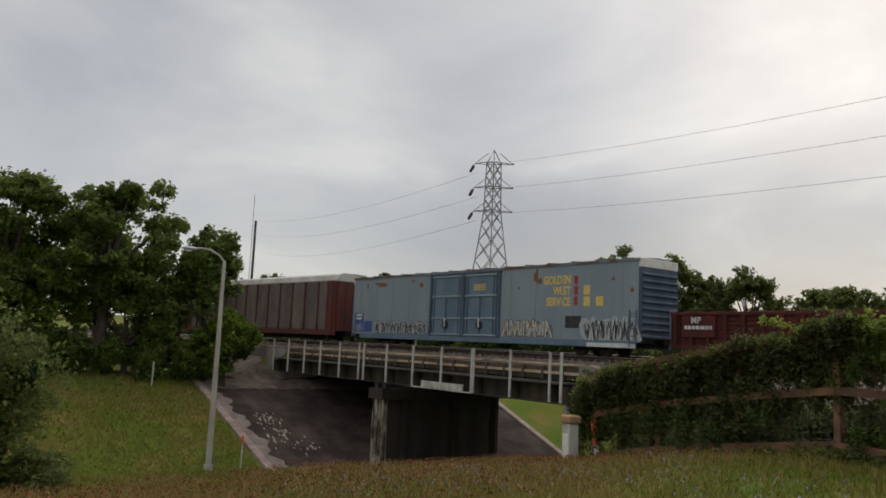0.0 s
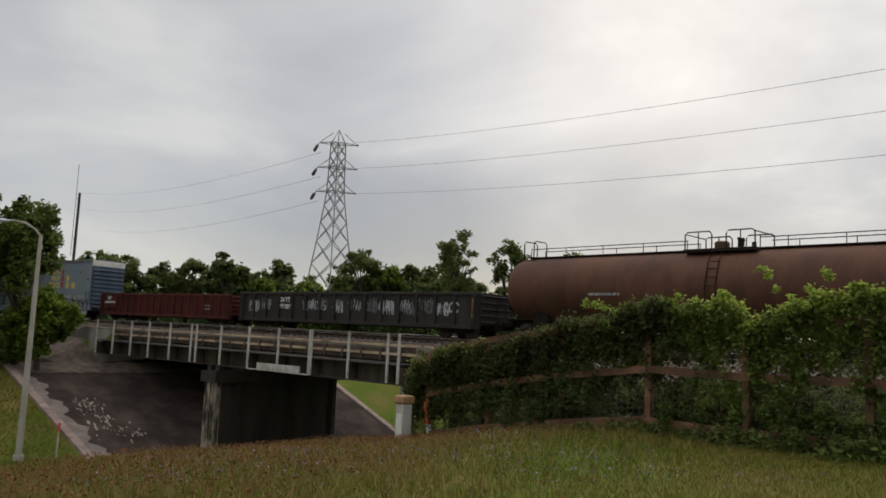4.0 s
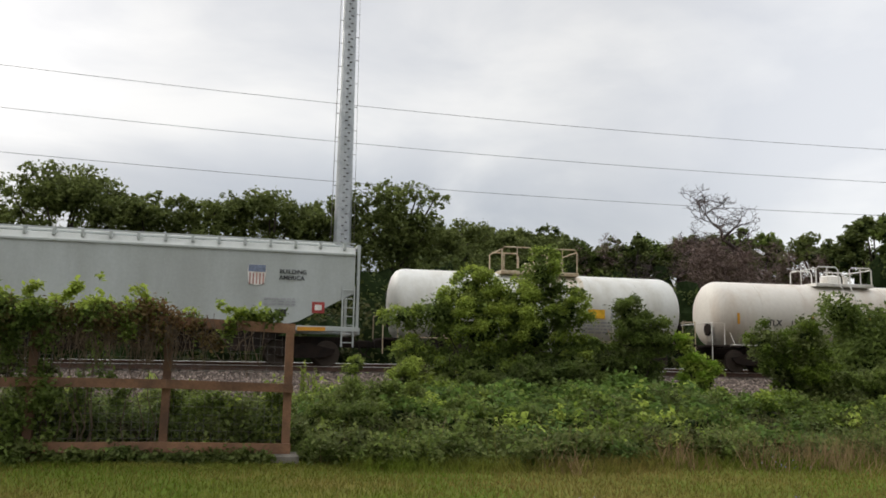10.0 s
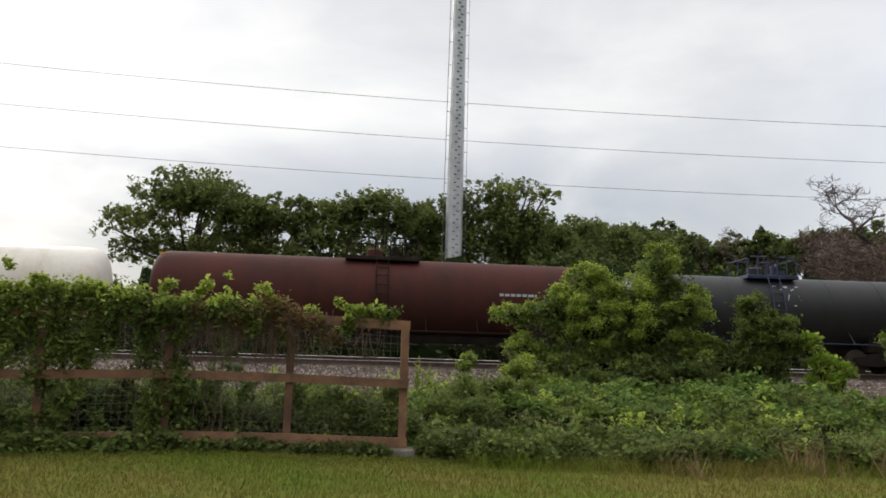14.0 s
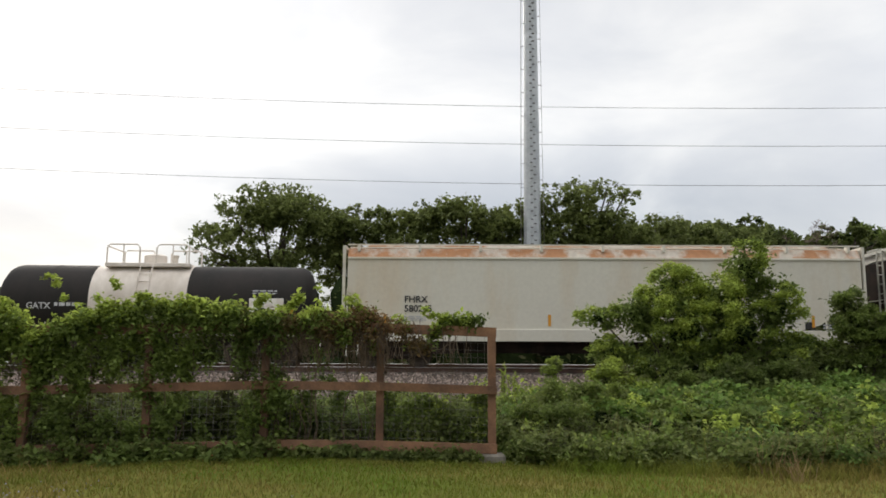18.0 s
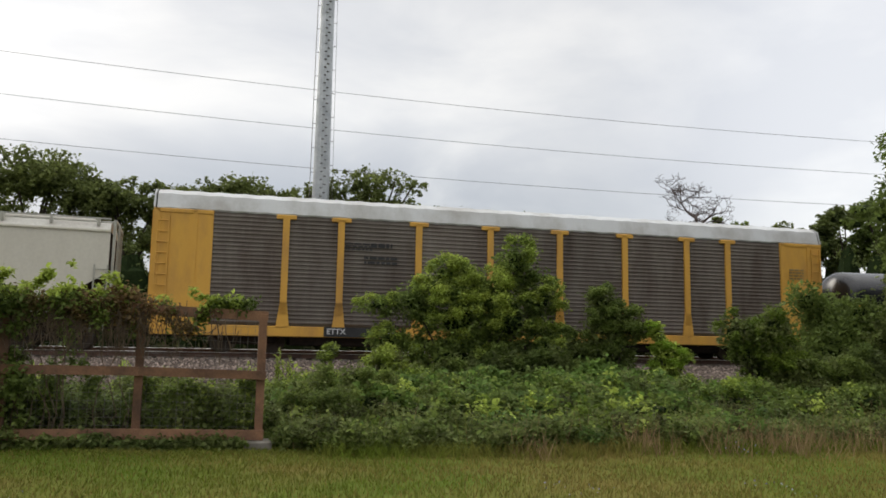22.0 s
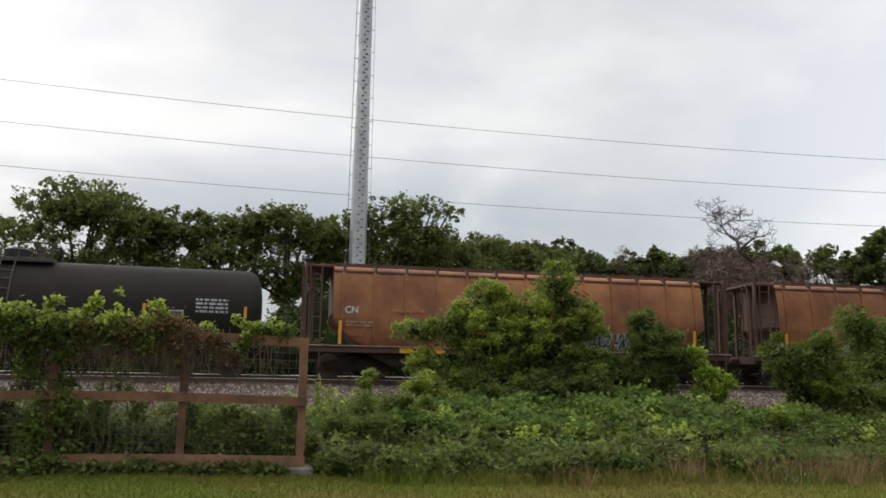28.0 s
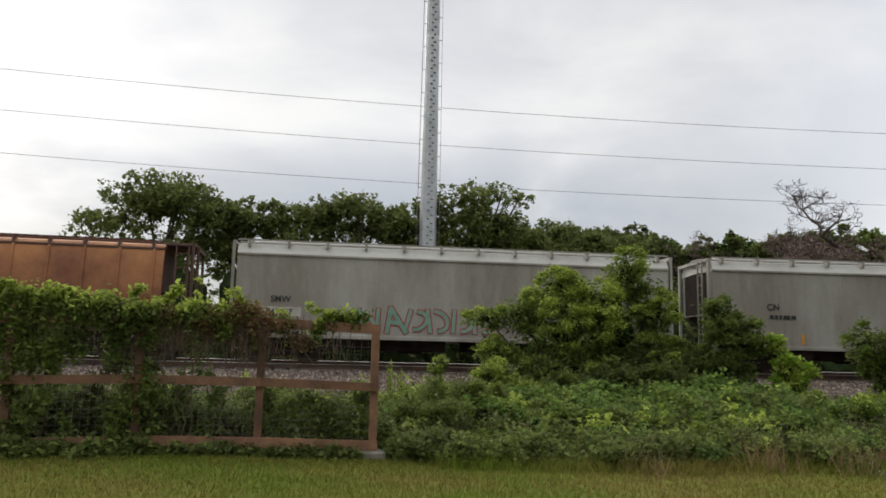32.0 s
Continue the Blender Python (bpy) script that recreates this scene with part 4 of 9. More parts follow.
def covered_hopper(s0, s1, top, label, side=HOPPER_GREY, roof=HOPPER_ROOF, frame_mat=None, curved=False, ribs=0, eave=4.06, sill=(1.26, 1.42), posts=18, slope_in=2.3, end_frame=False):
    """A covered hopper: bellied or flat sides over slope sheets, roof with running board and brackets, end ladders."""
    car = car_thing("covered_hopper", s0, s1, label)
    L = s1 - s0
    fm = frame_mat or side
    W = 1.58
    b0, b1 = (L / 2 - 0.28, L / 2 - 0.28) if not end_frame else (L / 2 - 1.15, L / 2 - 1.15)
    z0, z1 = sill
    low = b1 - slope_in
    if curved:
        prof = [(-W * 0.84, z1), (-W * 0.945, z1 + 0.42), (-W, z1 + 1.0), (-W * 1.0, 2.5), (-W * 0.955, 3.25), (-W * 0.89, eave - 0.1), (-W * 0.86, eave)]
    else:
        prof = [(-W, z1), (-W, eave)]
    # side sheets taper at the ends along the slope sheets
    for sgn in (-1, 1):
        g = Geo()
        cols = 24
        rows = []
        for i in range(cols + 1):
            x = -b0 + 2 * b0 * i / cols
            edge = max(0.0, abs(x) - low) / slope_in
            zb = z1 + edge * (1.25 if not end_frame else 1.0)
            rows.append([(x, sgn * abs(y), max(z, zb)) for y, z in prof])
        n = len(prof)
        vs = [p for r in rows for p in r] + [(p[0], p[1] - sgn * 0.03, p[2]) for r in rows for p in r]
        off = (cols + 1) * n
        fs = []
        for i in range(cols):
            for k in range(n - 1):
                a = i * n + k
                fs.append((a, a + n, a + n + 1, a + 1))
                fs.append((a + off, a + 1 + off, a + n + 1 + off, a + n + off))
        g.add(vs, fs)
        part("side_sheet", g, side, car, smooth=curved)
    # roof: shallow pitch with a bent eave strip
    ye = W * (0.86 if curved else 1.0)
    rp = [(-ye, eave), (-ye - 0.02, eave + 0.06), (-ye + 0.16, top - 0.14), (-0.6, top - 0.02), (0.6, top - 0.02), (ye - 0.16, top - 0.14), (ye + 0.02, eave + 0.06), (ye, eave), (0, eave + 0.05)]
    part("roof", Geo().loft([[(x, y, z) for y, z in rp] for x in (-b0, b0)]), roof, car)
    part("eave_strip", Geo().bevel_box(-b0, b0, -ye - 0.05, -ye + 0.02, eave - 0.03, eave + 0.05, 0.012), fm if curved else side, car)
    # slope sheets and hopper bays
    for sx in (-1, 1):
        g = Geo()
        sec = [(b0 * sx, eave), (b0 * sx, z1 + 1.25), (low * sx, z1), ((low - 2.4) * sx, z1), ((low - 2.4) * sx, eave)]
        g.loft([[(x, y, z) for x, z in sec] for y in (-W * 0.80, W * 0.80)])
        # dark sheet and chute colour stands in for the shade below the body
        part("slope_sheet", g, UNDER if not curved else HOPPER_BROWN_DK, car)
        chute = Geo().loft([[(x, y, z) for x, z in (((low + 0.2) * sx, z1 - 0.02), ((low - 1.2) * sx, 0.52), ((low - 2.0) * sx, 0.52), ((low - 2.6) * sx, z1 - 0.02))] for y in (-W + 0.12, W - 0.12)])
        part("outlet_chute", chute, UNDER, car)
        # added dark block that fills the gap under the car as painted shade
        part("underside_shade", Geo().bevel_box(min(sx * 0.4, sx * (low - 2.2)), max(sx * 0.4, sx * (low - 2.2)), -0.9, 0.9, 0.55, z1 - 0.03, 0.03), UNDER, car)
    for i in range(2 if not curved else 1):
        xc = (i - 0.5) * 3.4 if not curved else 0
        part("hopper_bay", Geo().loft([[(xc - 1.35, -1.3, z1 + 0.1), (xc + 1.35, -1.3, z1 + 0.1), (xc + 1.35, 1.3, z1 + 0.1), (xc - 1.35, 1.3, z1 + 0.1)], [(xc - 0.35, -0.7, 0.45), (xc + 0.35, -0.7, 0.45), (xc + 0.35, 0.7, 0.45), (xc - 0.35, 0.7, 0.45)]]), UNDER, car)
    # side sill, end sills, end posts and ladders
    for y in (-1, 1):
        part("side_sill", Geo().bevel_box(-L / 2 + 0.1, L / 2 - 0.1, y * W - 0.05 - (0.03 if y < 0 else 0), y * W + 0.05 + (0.03 if y > 0 else 0), z0, z1 + 0.02, 0.015), fm, car)
    for sx in (-1, 1):
        x = sx * (L / 2 - 0.15)
        part("end_sill", Geo().bevel_box(x - 0.12, x + 0.12, -1.5, 1.5, z0 - 0.1, z1, 0.02), fm, car)
        for y in (-1.5, 1.5):
            part("end_post", Geo().bar((x, y, z0), (x, y, top - 0.05), 0.09, 0.14), fm, car)
        part("end_beam", Geo().bar((x, -1.55, top - 0.1), (x, 1.55, top - 0.1), 0.12, 0.12), fm, car)
        part("end_ladder", ladder(x - sx * 0.35, -W - 0.06, z0 - 0.55, z1 + 1.5 if not end_frame else top - 0.2, 0.42, n=7), fm, car)
        part("end_ladder", ladder(x + sx * 0.10, -0.9, z0, top - 0.1, 0.42, "y", n=9), fm, car)
        if end_frame:
            for y in (-0.6, 0.6):
                part("end_post", Geo().bar((x - sx * 0.3, y, z0), (x - sx * 0.3, y, top - 0.2), 0.1, 0.12), fm, car)
            part("end_roof", Geo().bevel_box(min(x, sx * b0), max(x, sx * b0), -1.3, 1.3, top - 0.14, top - 0.06, 0.01), fm, car)
        part("end_sheet", Geo().loft([[(sx * (b0 - 0.02), y, z) for y, z in ((-W + 0.08, z1 + 1.2), (W - 0.08, z1 + 1.2), (ye - 0.08, eave), (-ye + 0.08, eave))], [(sx * (b0 - 0.06), y, z) for y, z in ((-W + 0.08, z1 + 1.2), (W - 0.08, z1 + 1.2), (ye - 0.08, eave), (-ye + 0.08, eave))]]), fm, car)
        part("centre_sill", Geo().bevel_box(min(sx * L / 2, sx * (low - 1.5)), max(sx * L / 2, sx * (low - 1.5)), -0.32, 0.32, 0.72, 1.1, 0.02), UNDER, car)
    if ribs:
        for i in range(ribs):
            x = -b0 + 0.35 + (2 * b0 - 0.7) * i / (ribs - 1)
            edge = max(0.0, abs(x) - low) / slope_in
            zb = z1 + edge * 1.1
            pts = [(x, y - 0.02, max(z, zb)) for y, z in prof]
            g = Geo()
            for a, b in zip(pts, pts[1:]):
                if a[2] != b[2]:
                    g.bar(a, b, 0.09, 0.05)
            part("rib", g, side, car)
    # running boards and their brackets
    part("running_board", Geo().bevel_box(-L / 2 + 0.2, L / 2 - 0.2, -0.45, 0.45, top + 0.02, top + 0.07, 0.01), fm, car)
    part("hatch_cover", Geo().bevel_box(-b0 + 0.6, b0 - 0.6, -0.35, 0.35, top + 0.07, top + 0.14, 0.03), roof, car)
    walk_rail = Geo().bar((-b0, -ye + 0.02, top - 0.01), (b0, -ye + 0.02, top - 0.01), 0.09, 0.05)
    part("roof_edge", walk_rail, fm, car)
    bracket = Geo().bevel_box(-0.045, 0.045, -ye - 0.03, -ye + 0.22, top - 0.26, top + 0.0, 0.01).mesh("bracket", fm)
    for i in range(posts):
        part("bracket", bracket, None, car, at=pose(-b0 + 0.4 + (2 * b0 - 0.8) * i / (posts - 1), 0, 0))
    running_gear(car, L, 2.0)
    return car, L


def gondola(s0, s1, top, skin, label, ribs=14, slats=0):
    """An open gondola: ribbed sides with a top chord, floor, corrugated ends."""
    car = car_thing("gondola", s0, s1, label)
    L, W, z0 = s1 - s0, 1.5, 0.74
    for y in (-1, 1):
        part("side_sheet", Geo().box(-L / 2, L / 2, y * W - 0.012, y * W + 0.012, z0, top - 0.05), skin, car)
        part("top_chord", Geo().bevel_box(-L / 2, L / 2, y * W - 0.10, y * W + 0.10, top - 0.16, top, 0.02), skin, car)
        part("side_sill", Geo().bevel_box(-L / 2, L / 2, y * W - 0.09, y * W + 0.09, z0 - 0.2, z0, 0.02), skin, car)
        for i in range(ribs):
            x = -L / 2 + 0.3 + (L - 0.6) * i / (ribs - 1)
            part("rib", Geo().bevel_box(x - 0.08, x + 0.08, y * W - (0.13 if y < 0 else -0.012), y * W + (0.13 if y > 0 else -0.012), z0, top - 0.16, 0.02), skin, car)
    for sx in (-1, 1):
        part("end_sheet", Geo().box(sx * L / 2 - 0.03, sx * L / 2 + 0.03, -W, W, z0, top - 0.05), skin, car)
        for k in range(5):
            z = z0 + 0.15 + (top - z0 - 0.35) * k / 4
            part("end_corrugation", Geo().bevel_box(sx * L / 2 - 0.09, sx * L / 2 + 0.09, -W + 0.05, W - 0.05, z - 0.05, z + 0.05, 0.03), skin, car)
        part("end_ladder", ladder(sx * (L / 2 - 0.3), -W - 0.1, 0.5, top - 0.1, 0.4, n=5), skin, car)
    part("floor", Geo().box(-L / 2, L / 2, -W, W, z0, z0 + 0.08), UNDER, car)
    part("centre_sill", Geo().bevel_box(-L / 2 - 0.1, L / 2 + 0.1, -0.33, 0.33, 0.5, 0.95, 0.02), UNDER, car)
    if slats:
        pitch = (L - 0.6) / (ribs - 1)
        slat = Geo().bevel_box(-pitch / 2 + 0.14, pitch / 2 - 0.14, -W - 0.05, -W - 0.008, -0.035, 0.035, 0.01).mesh("side_slat", skin)
        for i in range(1, ribs - 1):
            for k in range(slats):
                part("side_slat", slat, None, car, at=pose(-L / 2 + 0.3 + pitch * (i + 0.5), 0, z0 + 0.2 + (top - z0 - 0.55) * k / (slats - 1)))
    running_gear(car, L, 2.0)
    return car, L


def boxcar(s0, s1, top):
    """A long high-cube boxcar with a pair of plug doors, ribbed end and side sill."""
    car = car_thing("boxcar", s0, s1, "faded blue high-cube boxcar with plug doors, rust stains and sprayed graffiti")
    L, W, z0 = s1 - s0, 1.52, 0.78
    body = Geo().bevel_box(-L / 2 + 0.06, L / 2 - 0.06, -W, W, z0, top - 0.12, 0.03)
    part("body", body, BLUE_BOX, car)
    part("roof", Geo().loft([[(x, y, z) for y, z in ((-W - 0.04, top - 0.2), (-W - 0.04, top - 0.06), (0, top + 0.06), (W + 0.04, top - 0.06), (W + 0.04, top - 0.2))] for x in (-L / 2, L / 2)]), BOX_ROOF, car)
    for i in range(15):
        x = -L / 2 + 0.9 + (L - 1.8) * i / 14
        part("roof_rib", Geo().loft([[(xx, y, z) for y, z in ((-W - 0.06, top - 0.1), (-W - 0.05, top + 0.0), (0, top + 0.12), (W + 0.05, top + 0.0), (W, top - 0.1))] for xx in (x - 0.08, x + 0.08)]), BOX_ROOF, car)
    for i in range(13):
        x = -L / 2 + 1.1 + (L - 2.2) * i / 12
        if -46.4 < s0 + L / 2 + x < -38.9:
            continue
        part("side_seam", Geo().box(x - 0.04, x + 0.04, -W - 0.018, -W + 0.01, z0 + 0.03, top - 0.22), BLUE_BOX, car)
    part("side_sill", Geo().bevel_box(-L / 2 + 1.2, L / 2 - 0.4, -W - 0.05, -W + 0.06, 0.5, 0.86, 0.02), BLUE_DARK, car)
    part("side_sill", Geo().bevel_box(-L / 2 + 1.2, L / 2 - 0.4, W - 0.06, W + 0.05, 0.5, 0.86, 0.02), BLUE_DARK, car)
    part("centre_sill", Geo().bevel_box(-L / 2 - 0.2, L / 2 + 0.2, -0.33, 0.33, 0.6, 0.98, 0.02), UNDER, car)
    mid = (s0 + s1) / 2
    for xa, xb in ((-45.9 - mid, -42.75 - mid), (-42.5 - mid, -39.4 - mid)):
        d = part("plug_door", Geo().bevel_box(xa, xb, -W - 0.07, -W + 0.01, z0 + 0.05, top - 0.3, 0.02), BLUE_DARK, car, "darker blue plug door with locking bars")
        y = -W - 0.07
        for x in (xa + 0.08, xa + 0.32, xb - 0.32, xb - 0.08):
            part("door_post", Geo().bar((x, y - 0.02, z0 + 0.1), (x, y - 0.02, top - 0.34), 0.06, 0.05), BLUE_END, d)
        for z in (1.95, 3.35, top - 0.42, z0 + 0.15):
            part("door_rail", Geo().bevel_box(xa + 0.05, xb - 0.05, y - 0.05, y, z - 0.06, z + 0.06, 0.015), BLUE_BOX, d)
        xm = (xa + xb) / 2
        part("locking_rod", Geo().tube([(xm, y - 0.05, 1.0), (xm, y - 0.05, 3.3)], 0.03, 8), BLUE_END, d)
        part("door_gear", Geo().tube([(xm, y, 1.55), (xm, y - 0.12, 1.55)], 0.26, 16), SPRAY_DARK, d)
        part("door_lever", Geo().bar((xm, y - 0.1, 1.4), (xm, y - 0.1, 1.95), 0.09, 0.05), WHITE_PAINT, d)
    for x in (-46.05 - mid, -42.62 - mid, -39.25 - mid):
        part("door_guide", Geo().bevel_box(x - 0.09, x + 0.09, -W - 0.1, -W, z0, top - 0.2, 0.02), BLUE_END, car)
    part("door_track", Geo().bevel_box(-46.2 - mid, -39.1 - mid, -W - 0.12, -W, top - 0.3, top - 0.18, 0.02), BLUE_END, car)
    # ribbed end walls with a pale top panel
    for sx in (-1, 1):
        x = sx * (L / 2)
        part("end_wall", Geo().bevel_box(x - 0.09, x + 0.05, -W + 0.02, W - 0.02, z0, top - 0.5, 0.02), BLUE_END, car)
        part("end_cap", Geo().bevel_box(x - 0.09, x + 0.06, -W + 0.01, W - 0.01, top - 0.5, top - 0.04, 0.02), WHITE_PAINT, car, "chalky white upper end panel")
        for k in range(10):
            z = z0 + 0.3 + (top - 1.15 - z0) * k / 9
            part("end_corrugation", Geo().loft([[(x + sx * 0.05, y, z - 0.1), (x + sx * 0.15, y * 0.97, z - 0.03), (x + sx * 0.15, y * 0.97, z + 0.03), (x + sx * 0.05, y, z + 0.1)] for y in (-W + 0.12, W - 0.12)]), BLUE_END, car)
        part("end_platform", Geo().bevel_box(min(x, x + sx * 0.5), max(x, x + sx * 0.5), -1.3, 1.3, 0.95, 1.02, 0.01), UNDER, car)
        part("end_ladder", ladder(x - sx * 0.35, -W - 0.07, 0.55, 2.4, 0.42, n=5), BLUE_DARK, car)
        part("end_ladder", ladder(x + sx * 0.2, 0.9, 1.0, 2.6, 0.42, "y", n=5), BLUE_DARK, car)
    X = lambda s: s - mid
    for words, z in (("GOLDEN", 3.86), ("WEST", 3.26), ("SERVICE", 2.66)):
        t = lettering(car, words, X(-33.55), z, 0.44, YELLOW_LETTER, -W, "RIGHT", bold=0.05)
        for v in t.data.vertices:
            v.co.x *= 0.80
    for z in (2.72, 3.28, 3.84):
        part("red_marking", Geo().box(X(-33.3), X(-33.02), -W - 0.012, -W, z - 0.05, z + 0.42), RED_LETTER, car)
    for xa, z in ((-32.62, 3.22), (-32.62, 2.62), (-31.75, 2.62)):
        part("yellow_square", Geo().box(X(xa), X(xa) + 0.5, -W - 0.012, -W, z, z + 0.5), YELLOW_LETTER, car)
    bars(car, X(-41.6), 4.05, 1.1, 0.42, 3, YELLOW_LETTER, -W - 0.075, 5)
    part("data_panel", Geo().box(X(-55.6), X(-54.4), -W - 0.012, -W, 0.95, 2.3), BLUE_LETTER, car)
    part("data_panel", Geo().box(X(-54.3), X(-53.2), -W - 0.012, -W, 0.95, 1.75), BLUE_LETTER, car)
    bars(car, X(-55.4), 2.25, 0.8, 0.5, 2, WHITE_PAINT, -W - 0.014, 8)
    bars(car, X(-55.4), 1.5, 0.9, 0.5, 4, SPRAY_GREY, -W - 0.014, 9)
    part("grey_patch", Geo().box(X(-33.9), X(-32.75), -W - 0.012, -W, 1.45, 2.1), SPRAY_DARK, car)
    graffiti(car, X(-52.8), X(-46.3), 0.82, 1.85, SPRAY_GREY, SPRAY_DARK, -W - 0.02, 3, 10)
    scrawl(car, X(-52.7), 0.9, 6.2, 0.8, SPRAY_WHITE, 51, -W - 0.03, 0.05, 12)
    graffiti(car, X(-38.9), X(-34.9), 0.82, 1.95, SPRAY_TAN, SPRAY_DARK, -W - 0.02, 6, 7)
    scrawl(car, X(-38.7), 1.0, 3.6, 0.8, mat("spray_orange", (0.40, 0.22, 0.08), 0.7, bump=0), 52, -W - 0.03, 0.04, 7)
    graffiti(car, X(-32.7), X(-28.95), 0.72, 2.1, SPRAY_GREY, SPRAY_WHITE, -W - 0.02, 4, 6)
    scrawl(car, X(-32.5), 0.8, 3.4, 1.1, SPRAY_WHITE, 53, -W - 0.035, 0.06, 7)
    scrawl(car, X(-32.4), 0.85, 3.3, 1.0, SPRAY_DARK, 57, -W - 0.045, 0.04, 9)
    scrawl(car, X(-38.6), 0.95, 3.5, 0.85, SPRAY_WHITE, 58, -W - 0.04, 0.04, 10)
    scrawl(car, X(-52.6), 0.95, 6.0, 0.7, SPRAY_DARK, 59, -W - 0.04, 0.035, 14)
    part("graffiti_fill", Geo().box(X(-32.3), X(-29.1), -W - 0.056, -W - 0.05, 0.50, 0.72), SPRAY_WHITE, car)
    rng = random.Random(4)
    for s, z, w, h in ((-52.3, 4.45, 2.4, 0.16), (-51.9, 4.3, 1.2, 0.28), (-48.2, 4.5, 0.7, 0.2), (-36.2, 4.3, 0.5, 0.9), (-35.9, 4.1, 0.35, 0.5), (-40.4, 4.4, 0.5, 0.2), (-54, 4.3, 0.2, 0.5), (-30.6, 4.0, 0.25, 0.25), (-29.4, 3.4, 0.3, 0.3), (-37.6, 3.7, 0.2, 0.2), (-47.2, 4.2, 0.5, 0.35)):
        g = Geo()
        ring = []
        for k in range(12):
            a = 2 * math.pi * k / 12
            ring.append((X(s) + w * 0.5 * math.cos(a) * rng.uniform(0.5, 1.1), z + h * 0.5 * math.sin(a) * rng.uniform(0.4, 1.2)))
        g.loft([[(x, -W - 0.004, z) for x, z in ring], [(x, -W - 0.021, z) for x, z in ring]])
        part("rust_patch", g, RUST, car)
    running_gear(car, L, 3.6)


def autorack(s0, s1, eave, top, label, post_mat, screen, roof_mat, posts, door_w, sill_z=0.95, pw=0.12):
    """A bi-level auto rack: ribbed screen panels between posts, end doors, pressed roof."""
    car = car_thing("auto_rack", s0, s1, label)
    L, W = s1 - s0, 1.56
    zt = eave
    inner = Geo().box(-L / 2 + 0.2, L / 2 - 0.2, -W + 0.10, W - 0.10, sill_z, zt)
    part("deck_body", inner, screen, car)
    rp = [(-W, zt - 0.06), (-W - 0.02, zt), (-W + 0.12, zt + (top - zt) * 0.7), (-W + 0.45, top - 0.03), (0, top), (W - 0.45, top - 0.03), (W - 0.12, zt + (top - zt) * 0.7), (W + 0.02, zt), (W, zt - 0.06)]
    n = 64
    rings = []
    for i in range(n + 1):
        x = -L / 2 + 0.12 + (L - 0.24) * i / n
        k = 0.0 if i % 2 else 0.025
        rings.append([(x, y, z - k) for y, z in rp])
    part("roof", Geo().loft(rings), roof_mat, car)
    xs = [p - (s0 + s1) / 2 for p in posts]
    edges = [-L / 2 + door_w] + xs + [L / 2 - door_w]
    for y in (-1, 1):
        for a, b in zip(edges, edges[1:]):
            yf = -W if y < 0 else W
            rows = 26
            q = 0.024 if y < 0 else -0.024
            fold = [(yf + 2.0 * q, sill_z + 0.06)]
            for k in range(rows):
                z = sill_z + 0.15 + (zt - sill_z - 0.35) * k / (rows - 1)
                fold += [(yf + q, z - 0.042), (yf, z - 0.015), (yf, z + 0.015), (yf + q, z + 0.042)]
            fold.append((yf + 2.0 * q, zt - 0.04))
            g = Geo().loft([[(x, yy, zz) for yy, zz in fold] for x in (a, b)])
            part("screen_panel", g, screen, car)
    for y in (-1, 1):
        yy = (-W - 0.07, -W + 0.04) if y < 0 else (W - 0.04, W + 0.07)
        for x in xs:
            g = Geo().bevel_box(x - pw, x + pw, yy[0], yy[1], sill_z + 0.4, zt - 0.12, 0.015)
            g.loft([[(x - pw, q, sill_z + 0.9), (x + pw, q, sill_z + 0.9), (x + pw * 2, q, sill_z - 0.05), (x - pw * 2, q, sill_z - 0.05)] for q in yy])
            g.bevel_box(x - pw * 3, x + pw * 3, yy[0], yy[1], zt - 0.22, zt - 0.06, 0.02)
            part("side_post", g, post_mat, car)
        part("side_sill", Geo().bevel_box(-L / 2 + 0.1, L / 2 - 0.1, yy[0], yy[1], sill_z - 0.35, sill_z + 0.02, 0.02), post_mat, car)
        for sx in (-1, 1):
            x0, x1 = sorted((sx * (L / 2 - door_w), sx * (L / 2 - 0.05)))
            g = Geo().bevel_box(x0, x1, yy[0] + 0.02, yy[1], sill_z, zt - 0.05, 0.03)
            g.bevel_box(x0 - 0.02, x0 + 0.2, yy[0] - 0.01, yy[1], sill_z - 0.05, zt - 0.05, 0.02)
            g.bevel_box(x1 - 0.72, x1 - 0.55, yy[0] - 0.01, yy[1], sill_z, zt - 0.05, 0.02)
            g.bevel_box(x0, x1, yy[0] - 0.01, yy[1], zt - 0.2, zt - 0.05, 0.02)
            part("end_panel", g, post_mat, car)
            part("end_ladder", ladder(x1 - 0.3 if sx > 0 else x0 + 0.3, (-W - 0.09) if y < 0 else W + 0.09, 0.6, zt - 0.3, 0.4, n=11), post_mat, car)
    for sx in (-1, 1):
        x = sx * (L / 2 - 0.03)
        d = part("end_door", Geo().bevel_box(x - 0.05, x + 0.05, -W + 0.05, W - 0.05, sill_z, zt - 0.1, 0.02), post_mat, car)
        for y in (-0.75, 0, 0.75):
            part("door_rib", Geo().bevel_box(x - 0.09, x + 0.09, y - 0.05, y + 0.05, sill_z, zt - 0.12, 0.02), post_mat, d)
        part("end_cap", Geo().loft([[(x + q, y, z) for y, z in rp] for q in (-0.03, 0.03)]), roof_mat, car)
    part("centre_sill", Geo().bevel_box(-L / 2 - 0.3, L / 2 + 0.3, -0.5, 0.5, 0.55, sill_z, 0.02), UNDER, car)
